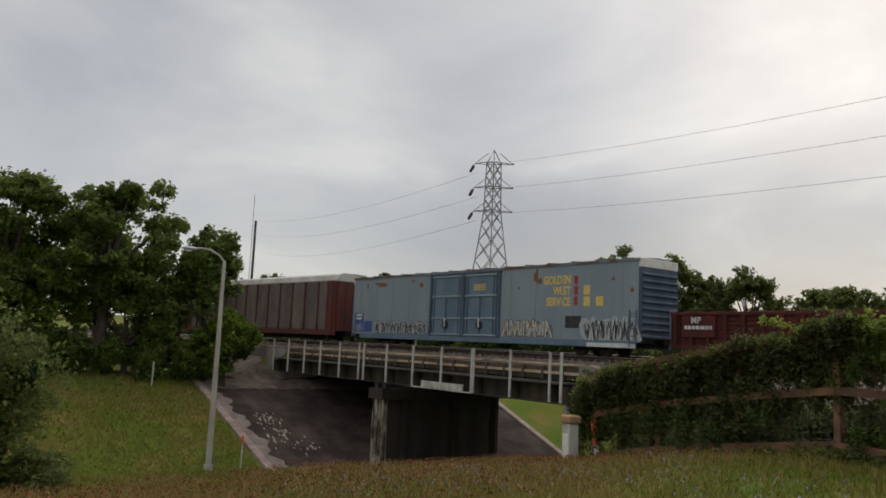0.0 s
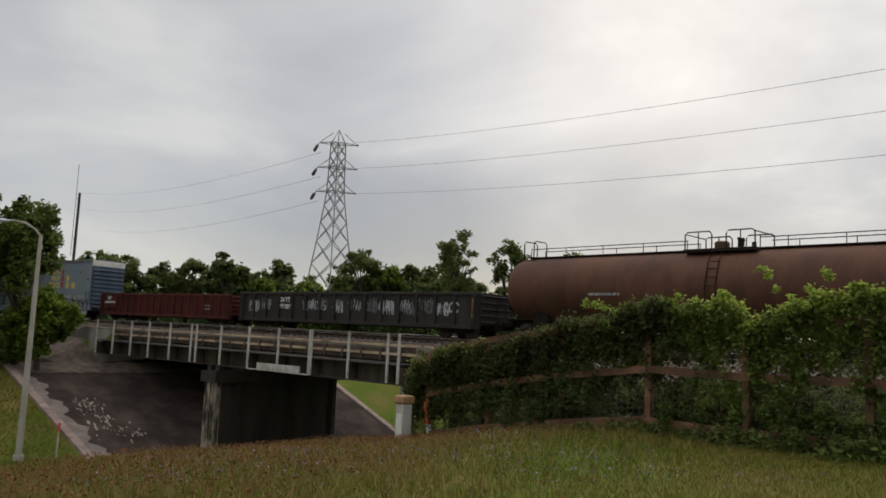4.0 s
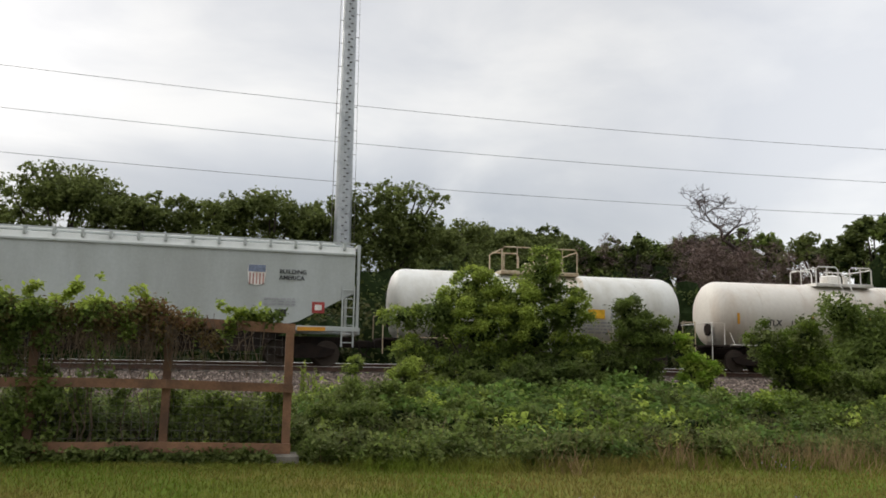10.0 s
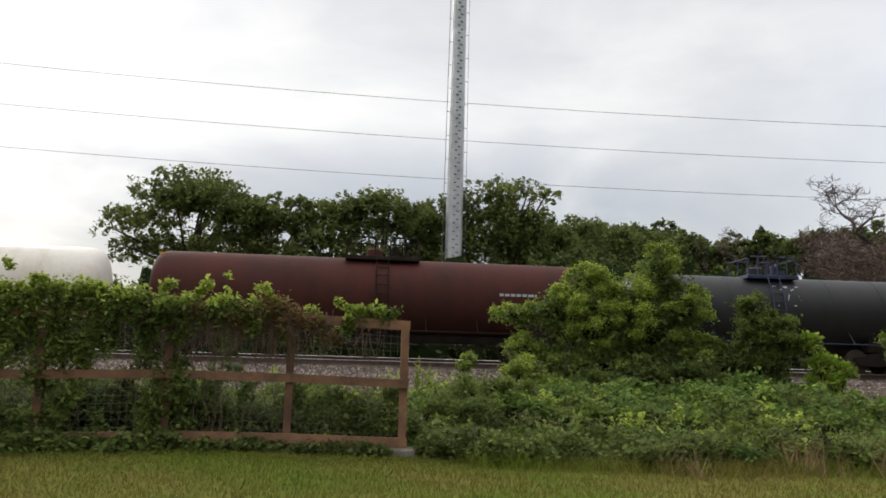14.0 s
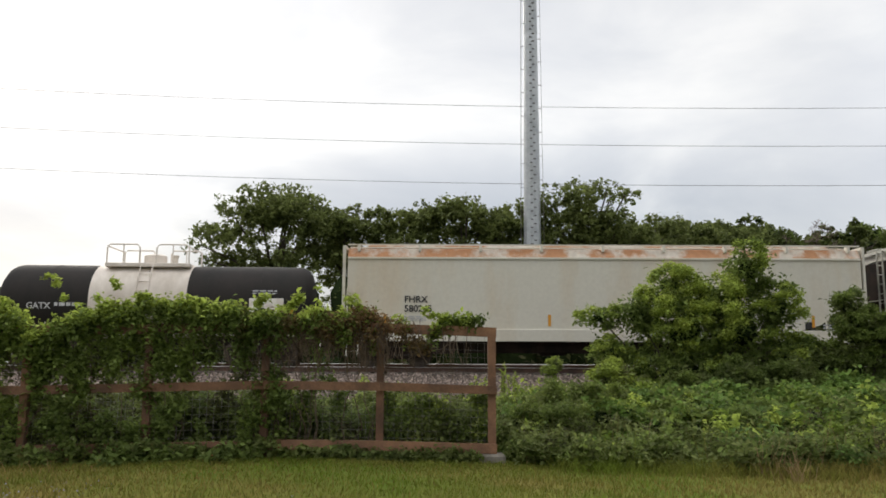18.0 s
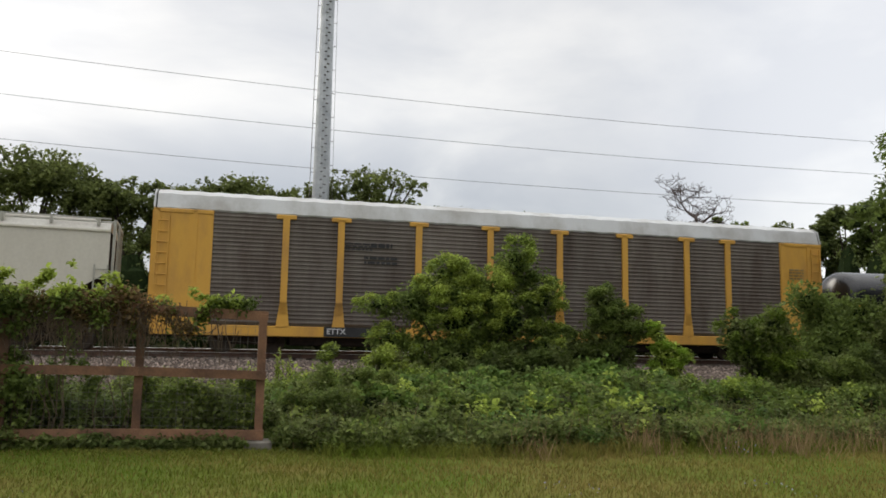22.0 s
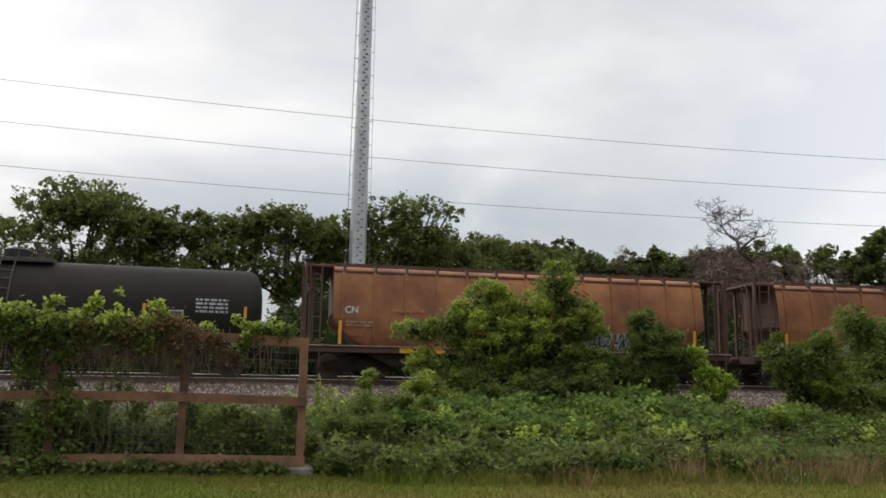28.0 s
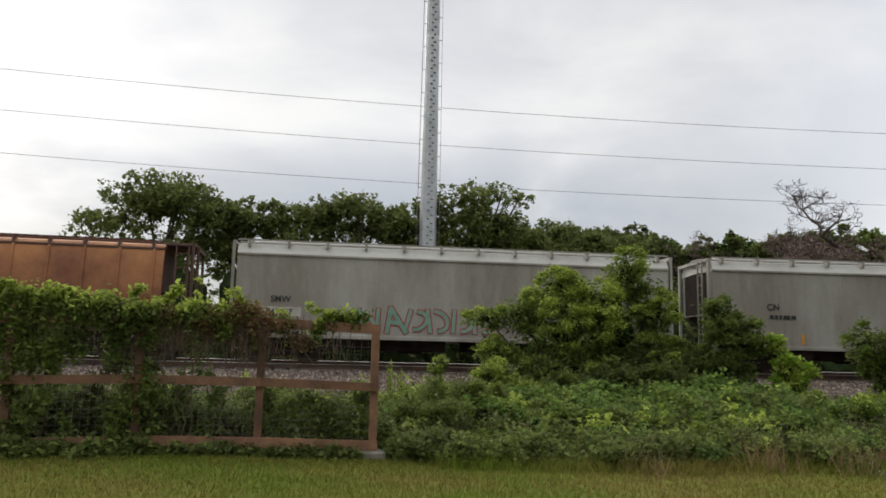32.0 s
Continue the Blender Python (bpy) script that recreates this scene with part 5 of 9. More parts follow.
    # underframe as one dark block, which also stands in for shade beneath the car
    part("underframe", Geo().bevel_box(-L / 2 + 4.9, L / 2 - 4.9, -1.25, 1.25, 0.28, sill_z - 0.05, 0.05), UNDER, car)
    running_gear(car, L, 3.4)
    return car, L


def belly(z):
    """Side of a bellied hopper at height z."""
    return -1.60 + 0.25 * max(0.0, min(1.0, (2.15 - z) / 0.95)) ** 2


def build_train():
    T = tank_car
    # --- front of the train ---
    autorack(-85.0, -58.3, 4.95, 5.55, "oxide-red auto rack with a chalky roof and dingy screens", RED_RACK, OLD_SCREEN, OLD_ROOF, [-82.4 + 1.95 * i for i in range(12)], 1.4, pw=0.06)
    boxcar(-55.95, -28.95, 5.05)
    car, L = gondola(-26.75, -9.8, 2.25, RED_GON, "oxide-red open gondola with ribbed sides", 19, 6)
    lettering(car, "MP", -7.25, 1.72, 0.30, SPRAY_WHITE, -1.66)
    bars(car, -7.6, 1.62, 1.5, 0.3, 1, SPRAY_WHITE, -1.66, 3, "reporting_marks")
    part("panel", Geo().box(-7.75, -5.95, -1.652, -1.5, 1.1, 2.05), RED_GON, car)
    bars(car, 5.2, 1.5, 1.2, 0.4, 3, SPRAY_GREY, -1.515, 4)
    car, L = gondola(-8.75, 11.95, 2.42, BLACK_GON, "worn black open gondola with sprayed graffiti", 16)
    lettering(car, "CH TT", -6.1, 1.80, 0.27, WHITE_PAINT, -1.53, bold=0.04)
    lettering(car, "287 028", -6.15, 1.38, 0.27, WHITE_PAINT, -1.53, bold=0.04)
    for i, (x, w, m) in enumerate(((-9.4, 0.9, SPRAY_DIM), (-7.9, 0.9, SPRAY_DIM), (-3.2, 1.7, SPRAY_GREY), (-0.8, 0.9, SPRAY_DIM), (1.9, 1.0, SPRAY_DIM), (3.1, 1.2, SPRAY_GREY), (5.2, 0.9, SPRAY_DIM), (6.7, 0.7, SPRAY_DIM), (8.0, 1.0, SPRAY_GREY))):
        graffiti(car, x, x + w, 1.1 + 0.1 * (i % 3), 1.95 + 0.1 * (i % 2), m, SPRAY_DARK, -1.515, 20 + i, max(2, int(w * 3)))
    for i in (0, 1, 4, 5, 6, 7, 8, 9, 10, 11, 12):
        scrawl(car, -9.2 + 1.38 * i, 1.15 + 0.12 * (i % 3), 1.0, 0.75, (SPRAY_WHITE, SPRAY_GREY, SPRAY_DIM)[i % 3], 70 + i, -1.525, 0.035, 4)
    part("end_marker", Geo().box(9.75, 9.9, -1.52, -1.5, 1.1, 2.1), ORANGE_TAG, car)
    # --- tanks ---
    car, L, r, zc = T(13.4, 36.8, 4.15, TANK_BROWN, "long dusty brown tank car with a top catwalk and valve platform", 1.55, platform=(0.40, 0.53), catwalk=True, hatch="valves", rail_mat=UNDER)
    part("placard", Geo().box(9.2, 10.3, on_tank(r, zc, 2.75) - 0.02, on_tank(r, zc, 2.75) + 0.3, 2.45, 2.98), WHITE_PAINT, car, "white placard panel")
    part("placard", Geo().box(4.2, 5.3, on_tank(r, zc, 2.2) - 0.02, on_tank(r, zc, 2.2) + 0.3, 2.05, 2.35), ORANGE_TAG, car)
    part("placard_frame", Geo().box(5.8, 6.5, on_tank(r, zc, 2.2) - 0.02, on_tank(r, zc, 2.2) + 0.3, 2.02, 2.35), SPRAY_GREY, car)
    bars(car, -6.6, 2.35, 1.6, 0.2, 1, SPRAY_GREY, on_tank(r, zc, 2.3), 2, shell=(r, zc))
    car, L, r, zc = T(38.3, 53.65, 3.75, TANK_DUSTY, "dusty black tank car with white sprayed graffiti", 1.42, platform=(0.38, 0.58), hatch="housing")
    shell = lambda z, r=r, zc=zc: on_tank(r, zc, z)
    for i, x in enumerate((-0.9, 0.0, 0.55, 1.3)):
        scrawl(car, x, 2.35, 0.55, 0.85, SPRAY_WHITE, 40 + i, thick=0.10, strokes=2, shell=shell)
    graffiti(car, -6.2, -4.4, 1.75, 2.35, SPRAY_WHITE, SPRAY_BLUE, seed=7, letters=5, shell=shell)
    scrawl(car, -4.2, 1.8, 2.6, 0.35, SPRAY_GREEN, 9, thick=0.09, strokes=4, shell=shell)
    tags(car, (-7.0, -3.6, -1.3, 3.8, 6.9), 2.35, on_tank(r, zc, 2.35, 0.02))
    car, L, r, zc = T(55.1, 68.95, 3.88, mat("umber_tank_paint", (0.05, 0.034, 0.028), 0.55, second=(0.035, 0.028, 0.026), scale=0.7, streak=0.5), "dark umber tank car with amber reflectors", 1.45, platform=(0.37, 0.57), hatch="valves")
    tags(car, (-6.3, -1.4, 2.6, 6.2), 2.45, on_tank(r, zc, 2.45, 0.02))
    bars(car, 4.2, 2.5, 1.5, 0.55, 4, SPRAY_GREY, on_tank(r, zc, 2.3), 5, shell=(r, zc))
    # --- grey hoppers ---
    for s0, s1, num in ((70.4, 87.05, "92205"), (88.3, 104.8, "93678")):
        car, L = covered_hopper(s0, s1, 4.5, "clean light grey covered hopper with black lettering")
        x0 = -L / 2
        lettering(car, "UP", x0 + 1.98, 2.90, 0.32, BLACK_PAINT, bold=0.03)
        lettering(car, num, x0 + 1.62, 2.32, 0.32, BLACK_PAINT, bold=0.03)
        bars(car, x0 + 2.3, 2.12, 1.0, 0.16, 2, SPRAY_GREY, -1.6, 3)
        shield = Geo().loft([[(x0 + 12.72 + a, y, 3.22 + b) for a, b in ((-0.30, 0.34), (0.30, 0.34), (0.33, 0.12), (0.27, -0.34), (0, -0.40), (-0.27, -0.34), (-0.33, 0.12))] for y in (-1.604, -1.592)])
        part("shield_emblem", shield, WHITE_PAINT, car)
        part("emblem_band", Geo().box(x0 + 12.42, x0 + 13.02, -1.610, -1.6, 3.30, 3.55), FADED_BLUE, car)
        for k in range(5):
            part("emblem_stripe", Geo().box(x0 + 12.46 + k * 0.115, x0 + 12.51 + k * 0.115, -1.610, -1.6, 2.86, 3.26), FADED_RED, car)
        for words, z in (("BUILDING", 3.28), ("AMERICA", 3.06)):
            lettering(car, words, x0 + 13.5, z, 0.15, BLACK_PAINT)
        bars(car, x0 + 13.0, 2.4, 1.1, 0.3, 3, SPRAY_GREY, -1.6, 6)
        part("data_plate", Geo().box(x0 + 13.4, x0 + 13.8, -1.606, -1.6, 1.75, 2.0), BLACK_PAINT, car)
        part("amber_plate", Geo().box(x0 + 14.2, x0 + 15.2, -1.69, -1.6, 1.26, 1.40), ORANGE_TAG, car)
        for i in (0.22, 0.40, 0.58, 0.76):
            part("panel_seam", Geo().box(x0 + L * i, x0 + L * i + 0.03, -1.588, -1.575, 1.5, 4.0), HOPPER_GREY, car)
        if num == "93678":
            scrawl(car, x0 + 0.30, 2.95, 1.2, 0.22, SPRAY_BLUE, 12, thick=0.035, strokes=8)
            scrawl(car, x0 + 0.42, 2.75, 1.1, 0.2, SPRAY_BLUE, 17, thick=0.03, strokes=7)
            scrawl(car, x0 + 0.7, 2.52, 0.6, 0.16, SPRAY_BLUE, 13, thick=0.03, strokes=5)
            part("red_diamond", Geo().box(x0 + 14.7, x0 + 15.15, -1.606, -1.6, 1.9, 2.3), RED_LETTER, car)
            part("diamond_inset", Geo().box(x0 + 14.8, x0 + 15.05, -1.612, -1.606, 2.0, 2.2), WHITE_PAINT, car)
    # --- white tanks ---
    car, L, r, zc = T(106.05, 118.0, 3.82, TANK_WHITE, "white tank car with a tan valve platform and rust streaks", 1.40, platform=(0.36, 0.63), rail_mat=TAN_STEEL, ladder_mat=TANK_WHITE, head_mat=TAN_STEEL, rail_h=0.95)
    bars(car, -4.0, 2.15, 1.9, 0.24, 1, BLACK_PAINT, on_tank(r, zc, 2.05), 11, "reporting_marks", shell=(r, zc))
    bars(car, -3.9, 1.82, 1.3, 0.12, 1, SPRAY_GREY, on_tank(r, zc, 1.75), 12, shell=(r, zc))
    part("placard", Geo().box(1.75, 2.45, on_tank(r, zc, 2.2) - 0.02, on_tank(r, zc, 2.2) + 0.3, 2.02, 2.38), AMBER_PANEL, car)
    bars(car, 1.6, 1.9, 1.2, 0.5, 4, SPRAY_GREY, on_tank(r, zc, 1.75), 13, shell=(r, zc))
    bars(car, 2.7, 2.4, 0.7, 0.4, 3, SPRAY_GREY, on_tank(r, zc, 2.25), 14, shell=(r, zc))
    tags(car, (-2.2, 0.75, 3.6), 2.15, on_tank(r, zc, 2.15, 0.02), 0.42)
    runs(car, r, zc, ((-0.9, 0.5, 2.9), (-0.2, 0.8, 2.6), (0.55, 0.7, 2.75), (1.2, 0.6, 2.5), (1.6, 0.3, 2.9)), RUST_RUN, "rust_run")
    car, L, r, zc = T(119.5, 131.4, 3.82, TANK_CREAM, "cream-white tank car with grime streaks and white top rails", 1.40, platform=(0.40, 0.63), rail_mat=WHITE_PAINT, head_mat=WHITE_PAINT)
    lettering(car, "UTLX", -4.0, 1.95, 0.24, BLACK_PAINT, on_tank(r, zc, 2.02), shell=(r, zc))
    lettering(car, "12186", -2.75, 1.95, 0.22, BLACK_PAINT, on_tank(r, zc, 2.02), shell=(r, zc))
    tags(car, (-5.1, -1.75, 0.9, 5.2), 2.2, on_tank(r, zc, 2.2, 0.02), 0.45)
    car, L, r, zc = T(132.95, 149.35, 3.85, TANK_MAROON, "maroon tank car with amber corner stripes", 1.42, platform=(0.43, 0.60), hatch="valves", rail_mat=UNDER)
    part("amber_stripe", Geo().box(-7.75, -7.6, -1.2, -1.12, 2.0, 2.9), ORANGE_TAG, car)
    part("amber_stripe", Geo().box(-7.9, -7.5, -0.55, -0.05, 3.62, 3.74), ORANGE_TAG, car)
    part("amber_stripe", Geo().box(7.55, 7.7, -1.2, -1.12, 1.9, 2.7), ORANGE_TAG, car)
    bars(car, 4.6, 2.6, 1.4, 0.18, 1, SPRAY_GREY, on_tank(r, zc, 2.5), 16, shell=(r, zc))
    part("placard", Geo().box(5.6, 6.2, on_tank(r, zc, 2.1) - 0.02, on_tank(r, zc, 2.1) + 0.3, 1.95, 2.25), SPRAY_GREY, car)
    car, L, r, zc = T(150.8, 162.7, 3.70, TANK_BLACK, "black tank car with spilled pale streaks and print panel", 1.38, platform=(0.40, 0.57), hatch="valves", rail_mat=mat("dark_blue_rail_paint", (0.03, 0.04, 0.09), 0.6, scale=3))
    bars(car, 4.2, 2.75, 1.15, 0.62, 4, SPRAY_GREY, on_tank(r, zc, 2.55), 17, shell=(r, zc))
    for k in range(5):
        x = -0.2 + k * 0.22
        g = Geo()
        pts = [(x - 0.06, 3.3 - k % 2 * 0.15), (x + 0.09, 3.3 - k % 2 * 0.1), (x + 0.05, 2.5 + (k * 7 % 3) * 0.2), (x - 0.03, 2.5 + (k * 5 % 3) * 0.2)]
        g.add([(a, on_tank(r, zc, b, 0.012), b) for a, b in pts], [(0, 1, 2, 3)])
        part("spill_streak", g, SPRAY_GREY, car)
    tags(car, (-5.2, 5.3), 2.2, on_tank(r, zc, 2.2, 0.02), 0.3)
    car, L, r, zc = T(164.3, 175.85, 3.78, TANK_DUSTY, "dusty black tank car with an off-white middle band", 1.40, platform=(0.33, 0.60), rail_mat=BAND_WHITE, band=(0.30, 0.605, BAND_WHITE), head_mat=BAND_WHITE, ladder_mat=BAND_WHITE)
    lettering(car, "GATX", -4.5, 2.05, 0.22, SPRAY_WHITE, on_tank(r, zc, 2.1), shell=(r, zc))
    bars(car, -3.5, 2.27, 1.0, 0.22, 1, SPRAY_WHITE, on_tank(r, zc, 2.15), 18, "reporting_marks", shell=(r, zc))
    part("placard", Geo().box(3.5, 4.75, on_tank(r, zc, 2.2) - 0.02, on_tank(r, zc, 2.2) + 0.3, 1.95, 2.48), WHITE_PAINT, car)
    bars(car, 3.6, 2.78, 0.9, 0.18, 2, SPRAY_GREY, on_tank(r, zc, 2.65), 19, shell=(r, zc))
    tags(car, (-5.3, 5.05), 2.15, on_tank(r, zc, 2.15, 0.02), 0.45)
    # --- rust-stained and cream hoppers ---
    car, L = covered_hopper(176.95, 196.3, 4.5, "grey covered hopper with rust stains under the roof edge", HOPPER_RUSTY, ROOF_RUSTY, eave=3.98, sill=(0.95, 1.38), posts=9, slope_in=1.9)
    lettering(car, "FHRX", -7.3, 2.36, 0.24, BLACK_PAINT)
    lettering(car, "580245", -7.3, 2.02, 0.24, BLACK_PAINT)
    bars(car, -7.3, 1.86, 0.8, 0.2, 3, SPRAY_GREY, -1.6, 21)
    tags(car, (-8.0, 7.55, -2.0), 1.72, -1.6, 0.42)
    bars(car, 7.9, 1.62, 1.0, 0.3, 3, SPRAY_GREY, -1.6, 22)
    part("data_plate", Geo().box(7.25, 7.6, -1.606, -1.6, 1.45, 1.7), BLACK_PAINT, car)
    car, L = covered_hopper(197.1, 217.6, 4.5, "cream covered hopper with a dark roof walk", HOPPER_CREAM, CREAM_ROOF, frame_mat=mat("dull_sage_steel", (0.30, 0.30, 0.26), 0.6, second=(0.4, 0.39, 0.34), scale=2), eave=4.06, sill=(1.22, 1.40), posts=14, slope_in=1.9)
    part("white_panel", Geo().box(-9.7, -9.3, -1.61, -1.58, 2.0, 2.5), WHITE_PAINT, car)
    part("data_plate", Geo().box(6.9, 7.3, -1.606, -1.6, 1.55, 1.8), BLACK_PAINT, car)
    tags(car, (6.1, 8.8), 1.75, -1.6, 0.32)
    # --- yellow auto rack ---
    car, L = autorack(218.75, 246.1, 5.06, 5.80, "yellow auto rack with grey screen panels and a bright steel roof", YELLOW, NEW_SCREEN, NEW_ROOF, [223.35, 225.35, 228.29, 231.12, 233.99, 236.80, 239.59, 241.50], 2.05)
    bars(car, -6.9, 4.1, 1.0, 0.3, 3, BLACK_PAINT, -1.58, 23, "dark_emblem")
    bars(car, -5.95, 4.12, 0.8, 0.3, 1, BLACK_PAINT, -1.58, 24, "dark_emblem")
    bars(car, -6.2, 3.62, 1.3, 0.36, 2, BLACK_PAINT, -1.58, 25)
    part("name_board", Geo().box(-7.6, -5.0, -1.66, -1.62, 0.62, 0.97), BLACK_PAINT, car)
    lettering(car, "ETTX", -7.5, 0.72, 0.20, SPRAY_WHITE, -1.662)
    bars(car, -5.6, 0.9, 0.55, 0.2, 1, SPRAY_WHITE, -1.666, 26, "reporting_marks")
    bars(car, 12.0, 3.9, 0.7, 0.5, 4, mat("faded_tan_print", (0.36, 0.25, 0.1), 0.7, bump=0), -1.64, 27)
    # --- black tanks ---
    car, L, r, zc = T(247.5, 264.05, 4.02, TANK_SHINY, "glossy black tank car with amber reflectors and placard", 1.46, platform=(0.43, 0.59), hatch="housing", head_mat=TANK_BLACK, rail_h=0.62)
    lettering(car, "FHRX", -7.0, 2.05, 0.24, WHITE_PAINT, on_tank(r, zc, 2.1), shell=(r, zc))
    lettering(car, "250819", -5.75, 2.05, 0.24, WHITE_PAINT, on_tank(r, zc, 2.1), shell=(r, zc))
    bars(car, -6.9, 1.92, 1.9, 0.22, 2, SPRAY_GREY, on_tank(r, zc, 1.8), 29, shell=(r, zc))
    part("placard", Geo().box(3.4, 4.15, on_tank(r, zc, 2.2) - 0.03, on_tank(r, zc, 2.2) + 0.3, 2.02, 2.4), AMBER_PANEL, car, "amber placard panel")
    tags(car, (-7.85, -4.4, -1.2, 2.0, 4.6, 7.9), 2.35, on_tank(r, zc, 2.35, 0.02), 0.42)
    bars(car, 6.6, 2.5, 0.9, 0.4, 3, SPRAY_GREY, on_tank(r, zc, 2.35), 30, shell=(r, zc))
    car, L, r, zc = T(265.4, 282.45, 3.95, TANK_DUSTY, "dull black tank car with a data panel", 1.46, platform=(0.42, 0.58), hatch="housing", head_mat=TANK_BLACK, rail_h=0.55)
    bars(car, 6.2, 2.75, 1.1, 0.55, 4, SPRAY_GREY, on_tank(r, zc, 2.55), 31, shell=(r, zc))
    part("placard_frame", Geo().box(5.3, 5.8, on_tank(r, zc, 2.2) - 0.02, on_tank(r, zc, 2.2) + 0.3, 2.05, 2.32), SPRAY_GREY, car)
    part("placard_inset", Geo().box(5.36, 5.74, on_tank(r, zc, 2.2) - 0.03, on_tank(r, zc, 2.2) + 0.3, 2.1, 2.27), BLACK_PAINT, car)
    tags(car, (4.5, 7.9), 2.3, on_tank(r, zc, 2.3, 0.02), 0.42)
    # --- brown cylindrical hoppers ---
    for s0, s1, first in ((283.85, 300.9, True), (302.0, 318.95, False)):
        car, L = covered_hopper(s0, s1, 4.25, "brown bellied covered hopper with rusty ribs and faded graffiti", HOPPER_BROWN, HOPPER_BROWN, HOPPER_BROWN_DK, True, 13, 3.95, (0.98, 1.18), 13, 1.0, True)
        if first:
            lettering(car, "CN", -6.95, 2.42, 0.24, SPRAY_WHITE, -1.62)
            bars(car, -6.9, 2.12, 1.0, 0.24, 2, mat("faded_print", (0.34, 0.22, 0.17), 0.7, bump=0), -1.63, 32)
            bars(car, -5.2, 2.62, 1.2, 0.24, 1, mat("faded_marks", (0.36, 0.17, 0.08), 0.7, bump=0), -1.64, 33, "reporting_marks")
            graffiti(car, 2.3, 4.6, 1.25, 2.0, SPRAY_DARK, SPRAY_GREEN, -1.63, 34, 8, shell=belly)
            scrawl(car, 2.4, 1.3, 3.2, 0.7, SPRAY_GREY, 61, thick=0.04, strokes=8, shell=belly)
            graffiti(car, -1.2, 1.4, 1.3, 2.2, SPRAY_PURPLE, SPRAY_PURPLE, -1.63, 35, 7, shell=belly)
            scrawl(car, -1.2, 1.5, 2.6, 0.7, SPRAY_GREY, 62, thick=0.03, strokes=6, shell=belly)
            scrawl(car, -2.9, 2.7, 2.6, 0.5, SPRAY_WHITE, 36, -1.62, 0.03, 6)
            part("yellow_sill_plate", Geo().box(-4.9, -3.2, -1.68, -1.6, 1.0, 1.19), AMBER_PANEL, car)
        else:
            graffiti(car, -4.6, -1.2, 1.2, 1.8, SPRAY_GREY, SPRAY_GREEN, -1.63, 37, 5, shell=belly)
            graffiti(car, 2.6, 6.0, 1.2, 1.7, SPRAY_WHITE, SPRAY_DARK, -1.63, 38, 6, shell=belly)
        tags(car, (-7.1, 6.9), 1.7, -1.66, 0.85, 0.12)
        part("sill_edge", Geo().bevel_box(-L / 2 + 0.1, L / 2 - 0.1, -1.74, -1.4, 1.2, 1.235, 0.01), DUSTY_EDGE, car, "dusty pale top edge of the sill")
    # --- dull grey hoppers ---
    car, L = covered_hopper(320.15, 336.9, 4.42, "dull grey covered hopper with green and red graffiti", HOPPER_GREY2, GREY2_ROOF, HOPPER_GREY2, False, 0, 3.88, (0.92, 1.05), 12, 1.8)
    graffiti(car, -3.7, 1.3, 1.1, 2.2, SPRAY_GREEN, SPRAY_RED, -1.6, 39, 6)
    for words, z in (("SMW", 2.2), ("841647", 1.74)):
        lettering(car, words, -6.85 if z > 2 else -7.0, z, 0.22, BLACK_PAINT)
    part("marks_patch", Geo().box(-7.1, -5.75, -1.586, -1.575, 1.68, 2.02), mat("cleaner_grey_patch", (0.40, 0.39, 0.35), 0.65, second=(0.30, 0.28, 0.24), scale=3), car)
    car, L = covered_hopper(338.2, 355.2, 4.45, "dull grey covered hopper with black lettering", HOPPER_GREY2, GREY2_ROOF, HOPPER_GREY2, False, 0, 3.92, (0.92, 1.05), 12, 1.8)
    lettering(car, "CN", -6.1, 2.45, 0.24, BLACK_PAINT)
    bars(car, -6.0, 2.25, 1.1, 0.26, 1, BLACK_PAINT, -1.6, 41, "reporting_marks")
    tags(car, (-4.7,), 1.35, -1.6, 0.4)


build_train()


# ---- bridge and underpass ----


def arc_box(s0, s1, o0, o1, z0, z1, step=3.0):
    return arc_ribbon(s0, s1, [(o0, z0), (o1, z0), (o1, z1), (o0, z1)], step)


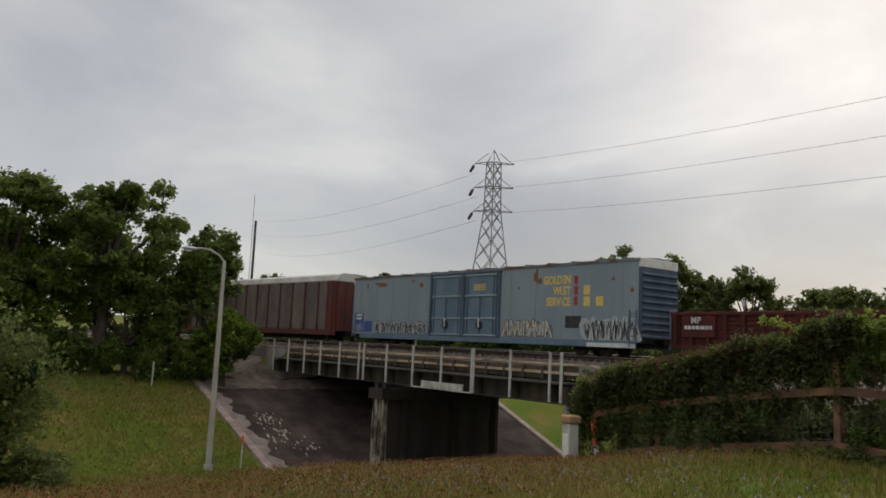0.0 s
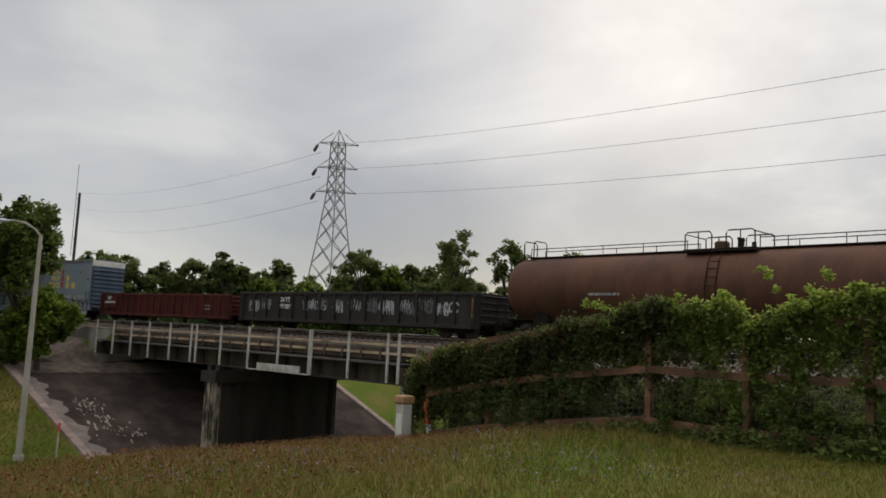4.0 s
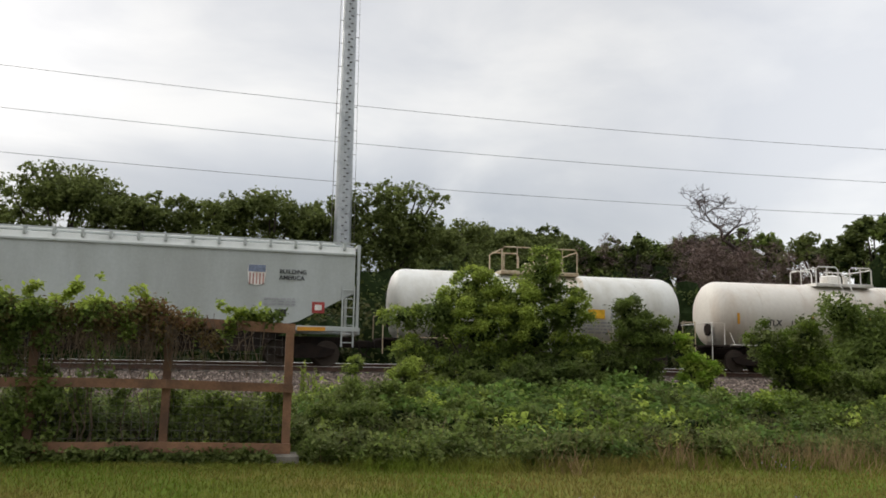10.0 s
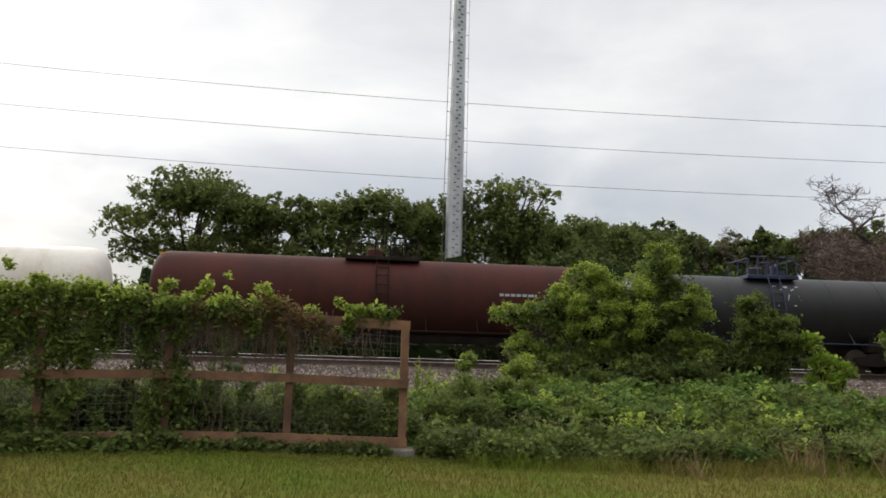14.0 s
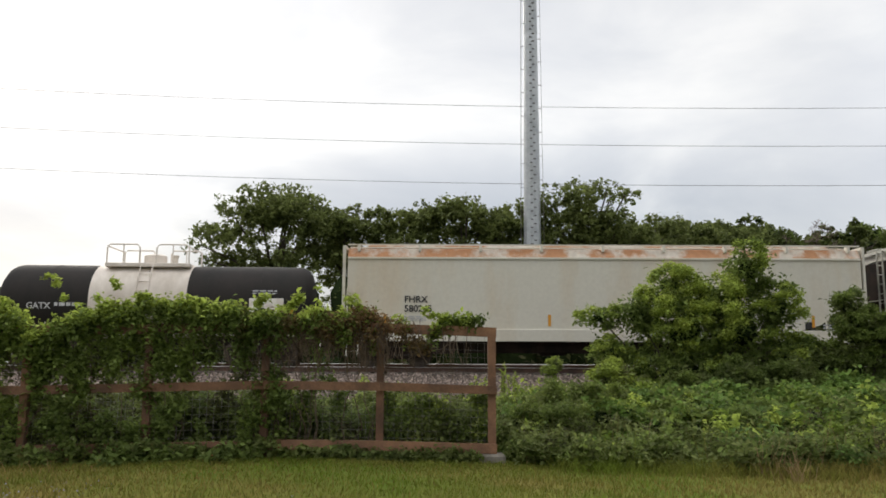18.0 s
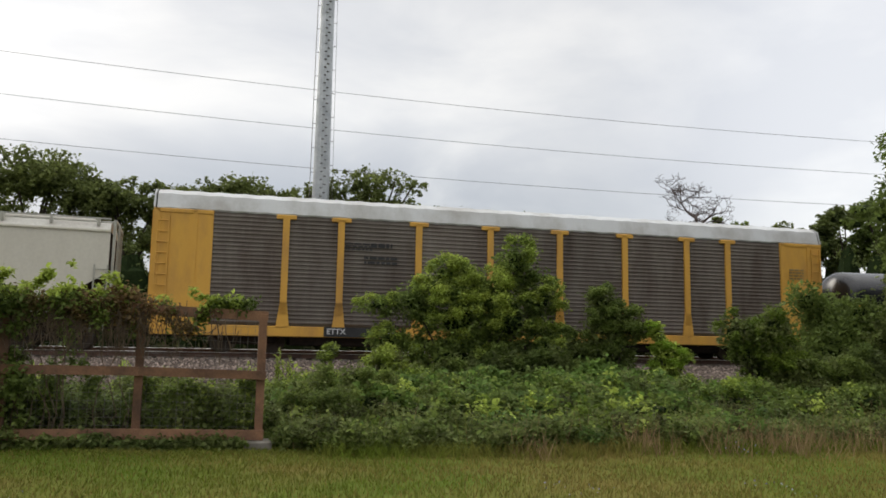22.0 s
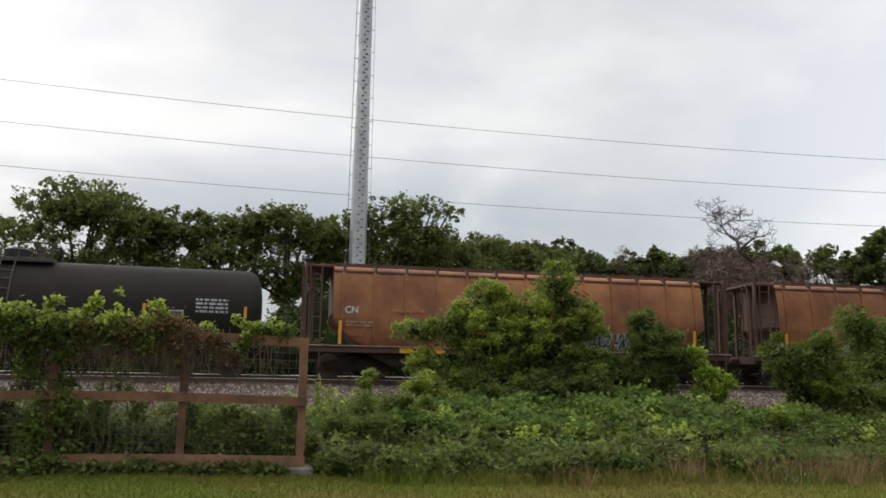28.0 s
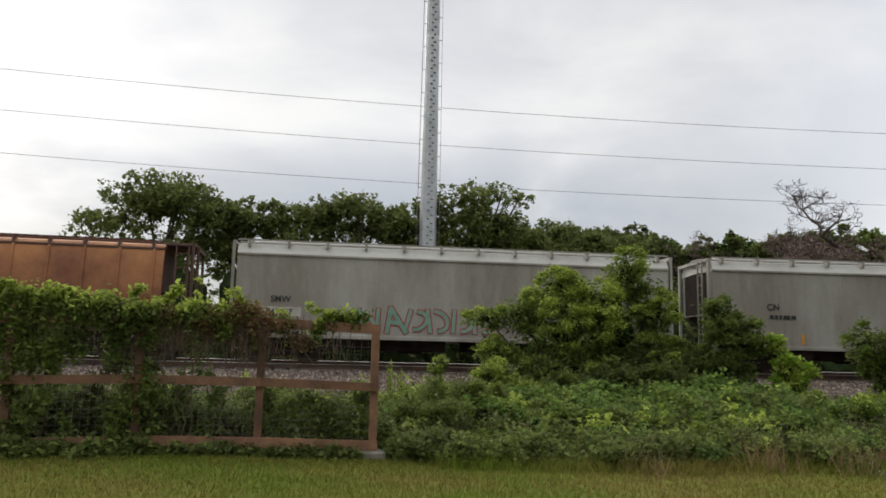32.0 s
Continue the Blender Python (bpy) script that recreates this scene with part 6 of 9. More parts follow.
def build_bridge():
    br = tagged(new("railway_bridge"), "weathered steel girder railway bridge on a concrete pier", "bridge")
    joint = -48.0
    for a, b in ((BRIDGE_A, joint - 0.05), (joint + 0.05, BRIDGE_B)):
        for o in (-3.75, 7.6):
            g = part("girder", arc_box(a, b, o - 0.02, o + 0.02, -2.35, -1.38), GIRDER, br)
            part("flange", arc_box(a, b, o - 0.22, o + 0.22, -2.42, -2.35), STEEL_DARK, g)
            part("flange", arc_box(a, b, o - 0.22, o + 0.22, -1.38, -1.32), STEEL_DARK, g)
        for o in (-1.2, 1.2, 3.4, 5.6):
            part("inner_girder", arc_box(a, b, o - 0.1, o + 0.1, -2.3, -1.3), STEEL_DARK, br)
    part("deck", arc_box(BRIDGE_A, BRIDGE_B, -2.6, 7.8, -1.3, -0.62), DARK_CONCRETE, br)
    kerb_mat = mat("rust_brown_kerb", (0.12, 0.082, 0.055), 0.9, second=(0.06, 0.042, 0.032), amount=0.5, scale=1.2, streak=0.3)
    lip_mat = mat("pale_kerb_lip", (0.50, 0.39, 0.25), 0.9, second=(0.22, 0.15, 0.10), amount=0.4, scale=1.1)
    part("ballast_kerb", arc_box(BRIDGE_A, BRIDGE_B, -2.75, -2.55, -1.25, -0.54), kerb_mat, br, "rust-brown ballast retaining kerb")
    part("kerb_ledge", arc_box(BRIDGE_A, BRIDGE_B, -2.86, -2.76, -1.0, -0.86), lip_mat, br, "sandy-stained ledge along the kerb")
    part("ballast_kerb", arc_box(BRIDGE_A, BRIDGE_B, -2.79, -2.5, -0.54, -0.42), lip_mat, br, "pale lip of the ballast kerb")
    s = BRIDGE_A + 0.6
    clip = Geo().bevel_box(-0.09, 0.09, -0.12, 0.0, -0.45, 0.25, 0.01).mesh("kerb_post", STEEL_DARK)
    while s < BRIDGE_B:
        part("kerb_post", clip, None, br, at=on_arc(s, -2.76, -0.85))
        s += 1.55
    posts = [-62.0, -59.7, -57.3, -55.0, -52.4, -49.9, -49.3, -46.6, -43.7, -40.8, -37.8, -34.7, -31.7, -30.9]
    post = Geo().bevel_box(-0.055, 0.055, -0.05, 0.05, -2.3, 0.15, 0.008).mesh("railing_post", WHITE_RAIL)
    gusset = Geo().loft([[(x, 0.05, -1.5), (x, 0.75, -1.5), (x, 0.75, -2.35), (x, 0.05, -2.3)] for x in (-0.012, 0.012)]).mesh("gusset", GIRDER)
    for p in posts:
        m = on_arc(p, -4.5)
        r = part("railing_post", post, None, br, at=m)
        part("gusset", gusset, None, r)
    for z in (0.12, -0.55):
        part("handrail", arc_box(posts[0], posts[-1], -4.53, -4.47, z - 0.028, z + 0.028), STEEL_GREY, br)
    part("walkway", arc_box(posts[0], posts[-1], -4.5, -3.3, -1.42, -1.36), STEEL_DARK, br)
    beam = part("clearance_beam", arc_box(-42.6, -38.6, -4.62, -4.55, -2.28, -1.92), WHITE_RAIL, br, "blank pale clearance board on a frame")
    part("board_frame", arc_box(-43.6, -37.9, -4.60, -4.52, -2.36, -2.29), WHITE_RAIL, beam)
    for p in (-43.6, -37.9):
        part("board_frame", arc_box(p - 0.05, p + 0.05, -4.60, -4.52, -2.36, 0.1), WHITE_RAIL, beam)
    # bearings at the pier
    for o in (-3.75, -1.2, 1.2, 3.4, 5.6, 7.6):
        for p in (joint - 0.45, joint + 0.45):
            part("bearing", arc_box(p - 0.2, p + 0.2, o - 0.2, o + 0.2, -2.75, -2.42), STEEL_DARK, br)
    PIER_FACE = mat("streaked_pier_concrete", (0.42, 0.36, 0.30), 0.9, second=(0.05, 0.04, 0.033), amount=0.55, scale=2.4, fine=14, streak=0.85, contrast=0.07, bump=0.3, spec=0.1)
    # inner pier concrete: streaked, with the shade under the deck painted in
    PIER_SHADE = mat("shaded_streaked_concrete", (0.055, 0.045, 0.040), 0.95, second=(0.09, 0.07, 0.06), amount=0.35, scale=0.8, fine=12, streak=0.85, spec=0.1)
    # pier: cap, columns and a dark wall between them
    pier = tagged(new("bridge_pier"), "stained concrete bridge pier with columns and a wall darkened by painted shade", "pier")
    part("cap_beam", arc_box(joint - 0.8, joint + 0.8, -4.3, 6.9, -3.45, -2.75), PIER_SHADE, pier)
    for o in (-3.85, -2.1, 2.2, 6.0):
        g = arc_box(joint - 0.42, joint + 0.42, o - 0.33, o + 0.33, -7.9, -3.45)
        part("column", g, PIER_FACE if o < -3 else PIER_SHADE, pier)
        part("column_rib", arc_box(joint + 0.42, joint + 0.54, o - 0.16, o + 0.16, -7.9, -3.45), PIER_FACE if o < -3 else PIER_SHADE, pier)
    # the deck's shade again, painted nearly black on the wall
    part("crash_wall", arc_box(joint - 0.34, joint + 0.34, -3.5, 6.2, -7.9, -3.46), mat("shade_dark_wall", (0.035, 0.03, 0.028), 0.9, second=(0.06, 0.05, 0.045), scale=0.8, streak=0.8), pier, "wall between the columns, painted dark for the shade under the deck")
    for nm, p, q in (("bridge_abutment", BRIDGE_A - 1.4, BRIDGE_A + 0.5), ("bridge_abutment", BRIDGE_B - 0.5, BRIDGE_B + 1.4)):
        ab = tagged(new(nm), "pale stained concrete bridge abutment with a wing wall", "abutment", "bridge abutments")
        part("seat", arc_box(p, q, -4.4, 8.4, -5.4, -2.45), CONCRETE, ab)
        back = (p, p + 0.9) if p < -60 else (q - 0.9, q)
        part("back_wall", arc_box(*back, -4.4, 8.4, -2.45, -0.45), CONCRETE, ab)
        sgn = -1 if p < -60 else 1
        w0 = back[0] if sgn < 0 else back[1]
        g = Geo()
        rings = []
        for d, zt in ((0, -0.45), (2.0, -0.9), (4.2, -2.0)):
            m = on_arc(w0 + sgn * d)
            rings.append([m @ Vector((0, o, z)) for o, z in ((-4.4, -4.6), (-4.05, -4.6), (-4.05, zt), (-4.4, zt))])
        g.loft(rings)
        part("wing_wall", g, CONCRETE, ab)


build_bridge()


def bank_z(x):
    return -6.4 + 0.345 * (-47.6 - x)


def build_slope():
    # paving laid on the far bank of the cut, between two concrete kerbs
    nx, ny = 22, 40
    rng = np.random.default_rng(5)
    g = Geo()
    rows = []
    for i in range(nx + 1):
        x = -47.4 - (61.4 - 47.4) * i / nx
        y0, y1 = 15.0 + (x + 53.0) * 0.14, 38.4
        rows.append([(x, y0 + (y1 - y0) * j / ny, bank_z(x) + 0.07) for j in range(ny + 1)])
    v = [p for r in rows for p in r]
    f = [(i * (ny + 1) + j, (i + 1) * (ny + 1) + j, (i + 1) * (ny + 1) + j + 1, i * (ny + 1) + j + 1) for i in range(nx) for j in range(ny)]
    g.add(v, f)
    sp = tagged(part("slope_paving", g, PAVING), "dark brown paving on the bank under the bridge", "paving", kind="structure")
    for nm, y_at in (("kerb", lambda x: 14.85 + (x + 53.0) * 0.14), ("kerb", lambda x: 38.4)):
        k = Geo()
        rings = []
        for i in range(9):
            x = -46.6 - 14.6 * i / 8
            y, z = y_at(x), bank_z(x)
            rings.append([(x, y - 0.28, z - 0.1), (x, y + 0.28, z - 0.1), (x, y + 0.24, z + 0.2), (x, y - 0.24, z + 0.2)])
        k.loft(rings)
        part(nm, k, mat("pinkish_kerb_concrete", (0.34, 0.25, 0.21), 0.9, second=(0.2, 0.15, 0.13), scale=1.5, fine=14), sp, "worn concrete edge strip")
    wash = Geo()
    edge = []
    for i in range(33):
        x = -46.9 - 14.2 * i / 32
        y = 15.2 + (x + 53.0) * 0.14
        edge.append((x, y, bank_z(x) + 0.085))
        edge.append((x, y + 0.75 + 0.28 * math.sin(i * 0.9) + 0.2 * math.sin(i * 2.3), bank_z(x) + 0.085))
    wash.add(edge, [(2 * i, 2 * i + 1, 2 * i + 3, 2 * i + 2) for i in range(32)])
    part("worn_strip", wash, mat("washed_out_paving", (0.15, 0.115, 0.10), 0.9, second=(0.22, 0.18, 0.16), amount=0.4, scale=1.2, fine=9), sp)
    # flaked pale coating, in scattered scraps
    patch = Geo()
    for cx, cy, n, sp_x, sp_y in ((-53.8, 17.3, 44, 1.1, 0.5), (-52.0, 18.0, 22, 0.9, 0.35), (-49.9, 18.6, 28, 0.9, 0.7), (-50.8, 17.6, 16, 1.2, 0.6)):
        for _ in range(n):
            x, y = rng.normal(cx, sp_x * 0.6), rng.normal(cy, sp_y * 0.8)
            r = rng.uniform(0.02, 0.15) * rng.uniform(0.6, 1.6)
            k = 8
            ring = [(x + r * 1.7 * rng.uniform(0.25, 1.3) * math.cos(a), y + r * 0.5 * rng.uniform(0.25, 1.4) * math.sin(a)) for a in (2 * math.pi * q / k for q in range(k))]
            patch.add([(px, py, bank_z(px) + 0.10) for px, py in ring], [tuple(range(k))])
    part("flaked_coating", patch, mat("flaked_white_coating", (0.34, 0.29, 0.25), 0.9, second=(0.18, 0.15, 0.13), scale=3), sp)
    # stony dirt on the slope behind the abutment
    dirt = Geo()
    nx, ny = 10, 12
    v = [(-67.5 + 8.6 * i / nx, 15.0 + 12.5 * j / ny) for i in range(nx + 1) for j in range(ny + 1)]
    dirt.add([(x, y, ground_z(x, y) + 0.10 + 0.04 * math.sin(x * 5 + y * 3)) for x, y in v], [(i * (ny + 1) + j, (i + 1) * (ny + 1) + j, (i + 1) * (ny + 1) + j + 1, i * (ny + 1) + j + 1) for i in range(nx) for j in range(ny)])
    part("stony_apron", dirt, mat("stony_dirt", (0.17, 0.135, 0.11), 0.95, second=(0.10, 0.08, 0.065), scale=1.2, fine=8, bump=0.6, spec=0.1), sp, "bare stony dirt beside the abutment")
    road = Geo()
    road.add([(-41.0, -160, -6.37), (-30.5, -160, -6.37), (-30.5, 160, -6.37), (-41.0, 160, -6.37)], [(0, 1, 2, 3)])
    tagged(part("road", road, ASPHALT), "grey asphalt road through the underpass", "road", kind="structure")


build_slope()

# ---- power line, poles and small signs ----


def build_tower():
    cx, cy, z0 = -100.2, 66.0, 0.0
    tw = tagged(new("lattice_tower"), "grey steel lattice power tower with three cross-arms", "tower")
    e = Vector((0.55, 0.835, 0)).normalized()
    n = Vector((-0.835, 0.55, 0))
    c = Vector((cx, cy, 0))

    def corner(k, half):
        return (e, n, -e, -n)[k] * half

    levels = [(0.0, 4.55), (3.4, 4.15), (7.4, 3.55), (11.2, 2.95), (14.6, 2.4), (17.6, 1.95), (20.2, 1.58), (22.3, 1.32), (24.2, 1.27), (26.0, 1.22), (27.9, 1.17), (29.8, 1.12)]
    for k in range(4):
        line = [c + corner(k, h) + Vector((0, 0, z)) for z, h in levels] + [c + Vector((0, 0, 32.0))]
        part("leg", Geo().tube(line, [0.115] * len(levels) + [0.07], 4), TOWER_STEEL, tw)
    for k in range(4):
        for i, ((za, ha), (zb, hb)) in enumerate(zip(levels, levels[1:])):
            a0, a1 = c + corner(k, ha) + Vector((0, 0, za)), c + corner((k + 1) % 4, ha) + Vector((0, 0, za))
            b0, b1 = c + corner(k, hb) + Vector((0, 0, zb)), c + corner((k + 1) % 4, hb) + Vector((0, 0, zb))
            m = (b0 + b1) / 2
            bars = [(a0, m), (a1, m)] if i == 0 else [(a0, b1), (a1, b0)]
            if i in (0, 6, 8, 10):
                bars.append((b0, b1))
            for p, q in bars:
                part("brace", Geo().bar(p, q, 0.10, 0.10), TOWER_STEEL, tw)
    for z, reach in ((29.75, 2.95), (25.95, 2.95), (22.2, 2.95)):
        g = Geo()
        for sgn in (-1, 1):
            tip = c + e * (sgn * reach) + Vector((0, 0, z))
            for q in (-1, 1):
                g.bar(c + n * (q * 1.1) + e * sgn * 0.3 + Vector((0, 0, z + 0.15)), tip, 0.10, 0.10)
            g.bar(c + e * (sgn * 0.9) + Vector((0, 0, z + 1.7)), tip, 0.09, 0.09)
            for f in (0.35, 0.65):
                g.bar(c + n * (1.1 * (1 - f)) + e * (sgn * (0.3 + (reach - 0.3) * f)) + Vector((0, 0, z + 0.12)), c - n * (1.1 * (1 - f)) + e * (sgn * (0.3 + (reach - 0.3) * f)) + Vector((0, 0, z + 0.12)), 0.07, 0.07)
        part("cross_arm", g, TOWER_STEEL, tw)
        left = c + e * (-reach) + Vector((0, 0, z))
        end = left + n * 1.3 - e * 0.75 + Vector((0, 0, -1.1))
        ins = Geo().tube([left, left.lerp(end, 0.3)], 0.06, 6)
        for k in range(8):
            p = left.lerp(end, 0.3 + 0.7 * k / 8)
            ins.tube([p, left.lerp(end, 0.3 + 0.7 * (k + 0.55) / 8)], [0.26, 0.16], 8)
        part("insulator", ins, INSULATOR, tw)
        right = c + e * reach + Vector((0, 0, z))
        part("insulator", Geo().tube([right, right - n * 0.9 + Vector((0, 0, -0.1))], 0.13, 8), INSULATOR, tw)


build_tower()


def wire(points, r):
    return Geo().tube(points, r, 6)


def build_wires():
    for c2, c1, c0 in ((0.000470, -0.04428, 21.06), (0.000417, -0.03890, 18.05), (0.000399, -0.03294, 14.93)):
        pts = []
        for i in range(61):
            x = -98.2 + 290.0 * i / 60
            pts.append((x, 58.5 - 0.09 * x, c0 + c1 * x + c2 * x * x))
        tagged(part("power_line", wire(pts, 0.018), WIRE), "thin sagging grey power conductor", "cable", "power lines")
    for a, b in (((-102.6, 64.6, 28.6), WL[0]), ((-102.6, 64.6, 24.75), WL[1]), ((-102.6, 64.6, 20.95), WL[2])):
        a, b = Vector(a), Vector(b)
        pts = [a.lerp(b, i / 24) - Vector((0, 0, 3.0 * 4 * (i / 24) * (1 - i / 24))) for i in range(25)]
        tagged(part("power_line", wire(pts, 0.024), WIRE), "thin sagging grey power conductor", "cable", "power lines")


WL = [(-316.8, 92.8, 49.0), (-316.0, 95.3, 42.8), (-315.2, 97.8, 35.5)]
build_wires()


def build_steel_pole():
    x, y, z0 = 7.0, 57.9, 0.6
    sp = tagged(new("steel_pole"), "tall tapered galvanised steel pole with climbing pegs", "pole")
    H, r0, r1 = 42.0, 0.70, 0.42
    joints = [0, 9.2, 19.5, 26.0, 34.0, H]

    def rad(z):
        return r0 + (r1 - r0) * z / H

    for i, (a, b) in enumerate(zip(joints, joints[1:])):
        k = 0.012 * (i % 2)
        g = Geo().loft([[(x + (rad(z) + k) * math.cos(t), y + (rad(z) + k) * math.sin(t), z0 + z) for t in (2 * math.pi * (j + 0.5) / 12 for j in range(12))] for z in (a, b)])
        part("pole_section", g, GALV, sp)
    part("base_flange", Geo().tube([(x, y, z0 - 0.3), (x, y, z0 + 0.1)], 1.0, 16), GALV, sp)
    peg = Geo().bevel_box(-0.09, 0.09, -0.07, 0.05, -0.035, 0.035, 0.006).mesh("step_clip", STEEL_DARK)
    rod = Geo().tube([(0, 0, 0), (0.24, 0, 0), (0.24, 0, 0.04)], 0.022, 6).mesh("climbing_peg", STEEL_DARK)
    i = 0
    z = 4.5
    while z < 34:
        r = rad(z)
        for ang, dz in ((-98, 0.0), (-76, 0.28)):
            a = radians(ang)
            part("step_clip", peg, None, sp, at=pose(x + r * 0.985 * math.cos(a), y + r * 0.985 * math.sin(a), z0 + z + dz, 0, 0, ang + 90))
        if i % 3 == 0:
            part("climbing_peg", rod, None, sp, at=pose(x - r * 0.98, y - 0.15, z0 + z, 0, 0, 180))
        if i % 3 == 1:
            part("climbing_peg", rod, None, sp, at=pose(x + r * 0.98, y - 0.1, z0 + z))
        z += 0.62
        i += 1
    for sx, w in ((-1, 0.026), (1, 0.016)):
        part("safety_cable", Geo().tube([(x + sx * (rad(2) + 0.22), y - 0.12, z0 + 2.5), (x + sx * (rad(38) + 0.22), y - 0.12, z0 + 38)], w, 5), STEEL_GREY, sp)


build_steel_pole()


def build_small_posts():
    lamp = tagged(new("street_lamp"), "grey steel street lamp with a curved arm and cobra head", "street lamp")
    zb = ground_z(-47.5, 12.0)
    part("pole", Geo().tube([(-47.5, 12.0, zb - 0.1), (-47.5, 12.0, 5.95)], [0.19, 0.10], 14), LAMP_GREY, lamp)
    part("base", Geo().tube([(-47.5, 12.0, zb - 0.2), (-47.5, 12.0, zb + 0.35)], 0.28, 12), LAMP_GREY, lamp)
    part("arm", Geo().tube([(-47.5, 12.0, 5.85), (-47.6, 11.7, 6.25), (-47.75, 11.2, 6.55), (-47.9, 10.7, 6.62), (-47.98, 10.35, 6.6)], 0.06, 10), LAMP_GREY, lamp)
    part("lamp_head", Geo().loft([[(-48.0 + a * 0.13, yy, 6.58 + b * h) for a, b in ((-1, 0), (-0.6, 0.8), (0.6, 0.8), (1, 0), (0.7, -0.8), (-0.7, -0.8))] for yy, h in ((10.45, 0.08), (10.2, 0.13), (9.8, 0.14), (9.55, 0.07))]), GALV, lamp)
    part("lens", Geo().bevel_box(-48.1, -47.9, 9.75, 10.1, 6.36, 6.47, 0.03), mat("lamp_glass", (0.6, 0.6, 0.58), 0.2, bump=0), lamp)
    mast = tagged(new("radio_mast"), "dark slender radio mast with a whip aerial", "mast")
    part("mast_pole", Geo().tube([(-144.1, 42.0, -2), (-144.1, 42.0, 23.0)], [0.28, 0.22], 10), mat("dark_mast", (0.05, 0.05, 0.06), 0.6, scale=2), mast)
    part("aerial", Geo().tube([(-144.6, 41.6, 12), (-144.6, 41.6, 28.0)], 0.05, 6), STEEL_GREY, mast)
    part("aerial_bracket", Geo().tube([(-144.1, 42.0, 22), (-144.6, 41.6, 22)], 0.06, 6).tube([(-144.1, 42.0, 15), (-144.6, 41.6, 15)], 0.06, 6), STEEL_GREY, mast)
    orange = mat("orange_marker_plastic", (0.70, 0.10, 0.035), 0.5, second=(0.6, 0.09, 0.04), scale=4, bump=0)
    for x, y, h, cap in ((-59.5, 10.6, 1.7, WHITE_RAIL), (-47.5, 13.9, 2.0, orange)):
        z = ground_z(x, y)
        mk = tagged(new("marker_post"), "slim white marker post" + (" with an orange top" if cap is orange else " on the grass bank"), "marker post")
        part("post", Geo().tube([(x, y, z - 0.1), (x + 0.08, y, z + h * 0.75)], 0.055, 8), WHITE_RAIL, mk)
        part("cap", Geo().tube([(x + 0.08, y, z + h * 0.75), (x + 0.11, y, z + h)], 0.06, 8), cap, mk)
    x, y = -13.55, 11.75
    z = ground_z(x, y)
    mk = tagged(new("cable_marker"), "leaning orange and white cable marker post", "marker post")
    part("lower_post", Geo().tube([(x, y, z - 0.05), (x - 0.05, y - 0.02, z + 0.42)], 0.06, 12), WHITE_PAINT, mk)
    part("upper_post", Geo().tube([(x - 0.05, y - 0.02, z + 0.42), (x - 0.11, y - 0.04, z + 0.90), (x - 0.115, y - 0.04, z + 0.97)], [0.066, 0.066, 0.03], 12), orange, mk)
    x, y = -13.84, 11.2
    z = ground_z(x, y)
    bx = tagged(new("utility_pedestal"), "weathered white utility pedestal with a tan cap", "utility box")
    part("body", Geo().bevel_box(x - 0.125, x + 0.125, y - 0.125, y + 0.125, z - 0.05, z + 0.92, 0.02), WHITE_RAIL, bx)
    part("panel", Geo().bevel_box(x - 0.09, x + 0.09, y - 0.137, y - 0.12, z + 0.12, z + 0.7, 0.008), WHITE_PAINT, bx)
    part("cap", Geo().bevel_box(x - 0.16, x + 0.16, y - 0.16, y + 0.16, z + 0.92, z + 1.10, 0.03), mat("tan_cap", (0.42, 0.23, 0.10), 0.7, second=(0.3, 0.2, 0.12), scale=5), bx)
    x, y = 13.1, 14.6
    z = ground_z(x, y)
    rng = np.random.default_rng(3)
    for i, (dx, m) in enumerate(((-0.25, WHITE_PAINT), (0.25, mat("faded_pink_plastic", (0.62, 0.22, 0.16), 0.6, scale=5)), (0.05, WHITE_PAINT))):
        g = Geo()
        rings = []
        for k in range(5):
            xx = x + dx - 0.24 + 0.12 * k
            rings.append([(xx + rng.uniform(-0.03, 0.03), y + q * 0.13 + rng.uniform(-0.03, 0.03), z + 0.10 + w * rng.uniform(0.05, 0.13)) for q, w in ((-1, 0), (0, 1), (1, 0.2), (0, -0.6))])
        g.loft(rings)
        tagged(part("litter", g, m), "crumpled plastic litter lying in the dry grass", "litter", "litter in the grass")


build_small_posts()

# ---- fence ----
FENCE = [(0.78, 12.64), (-0.98, 12.5), (-2.78, 12.48), (-4.6, 12.46), (-6.43, 12.32), (-8.23, 12.26), (-10.08, 12.1), (-11.9, 11.92), (-13.72, 11.84)]


def fence_z(i):
    return ground_z(*FENCE[i])


def fence_at(u):
    i = max(0, min(int(u), len(FENCE) - 2))
    f = u - i
    (xa, ya), (xb, yb) = FENCE[i], FENCE[i + 1]
    x, y = xa + (xb - xa) * f, ya + (yb - ya) * f
    return x, y, ground_z(x, y)


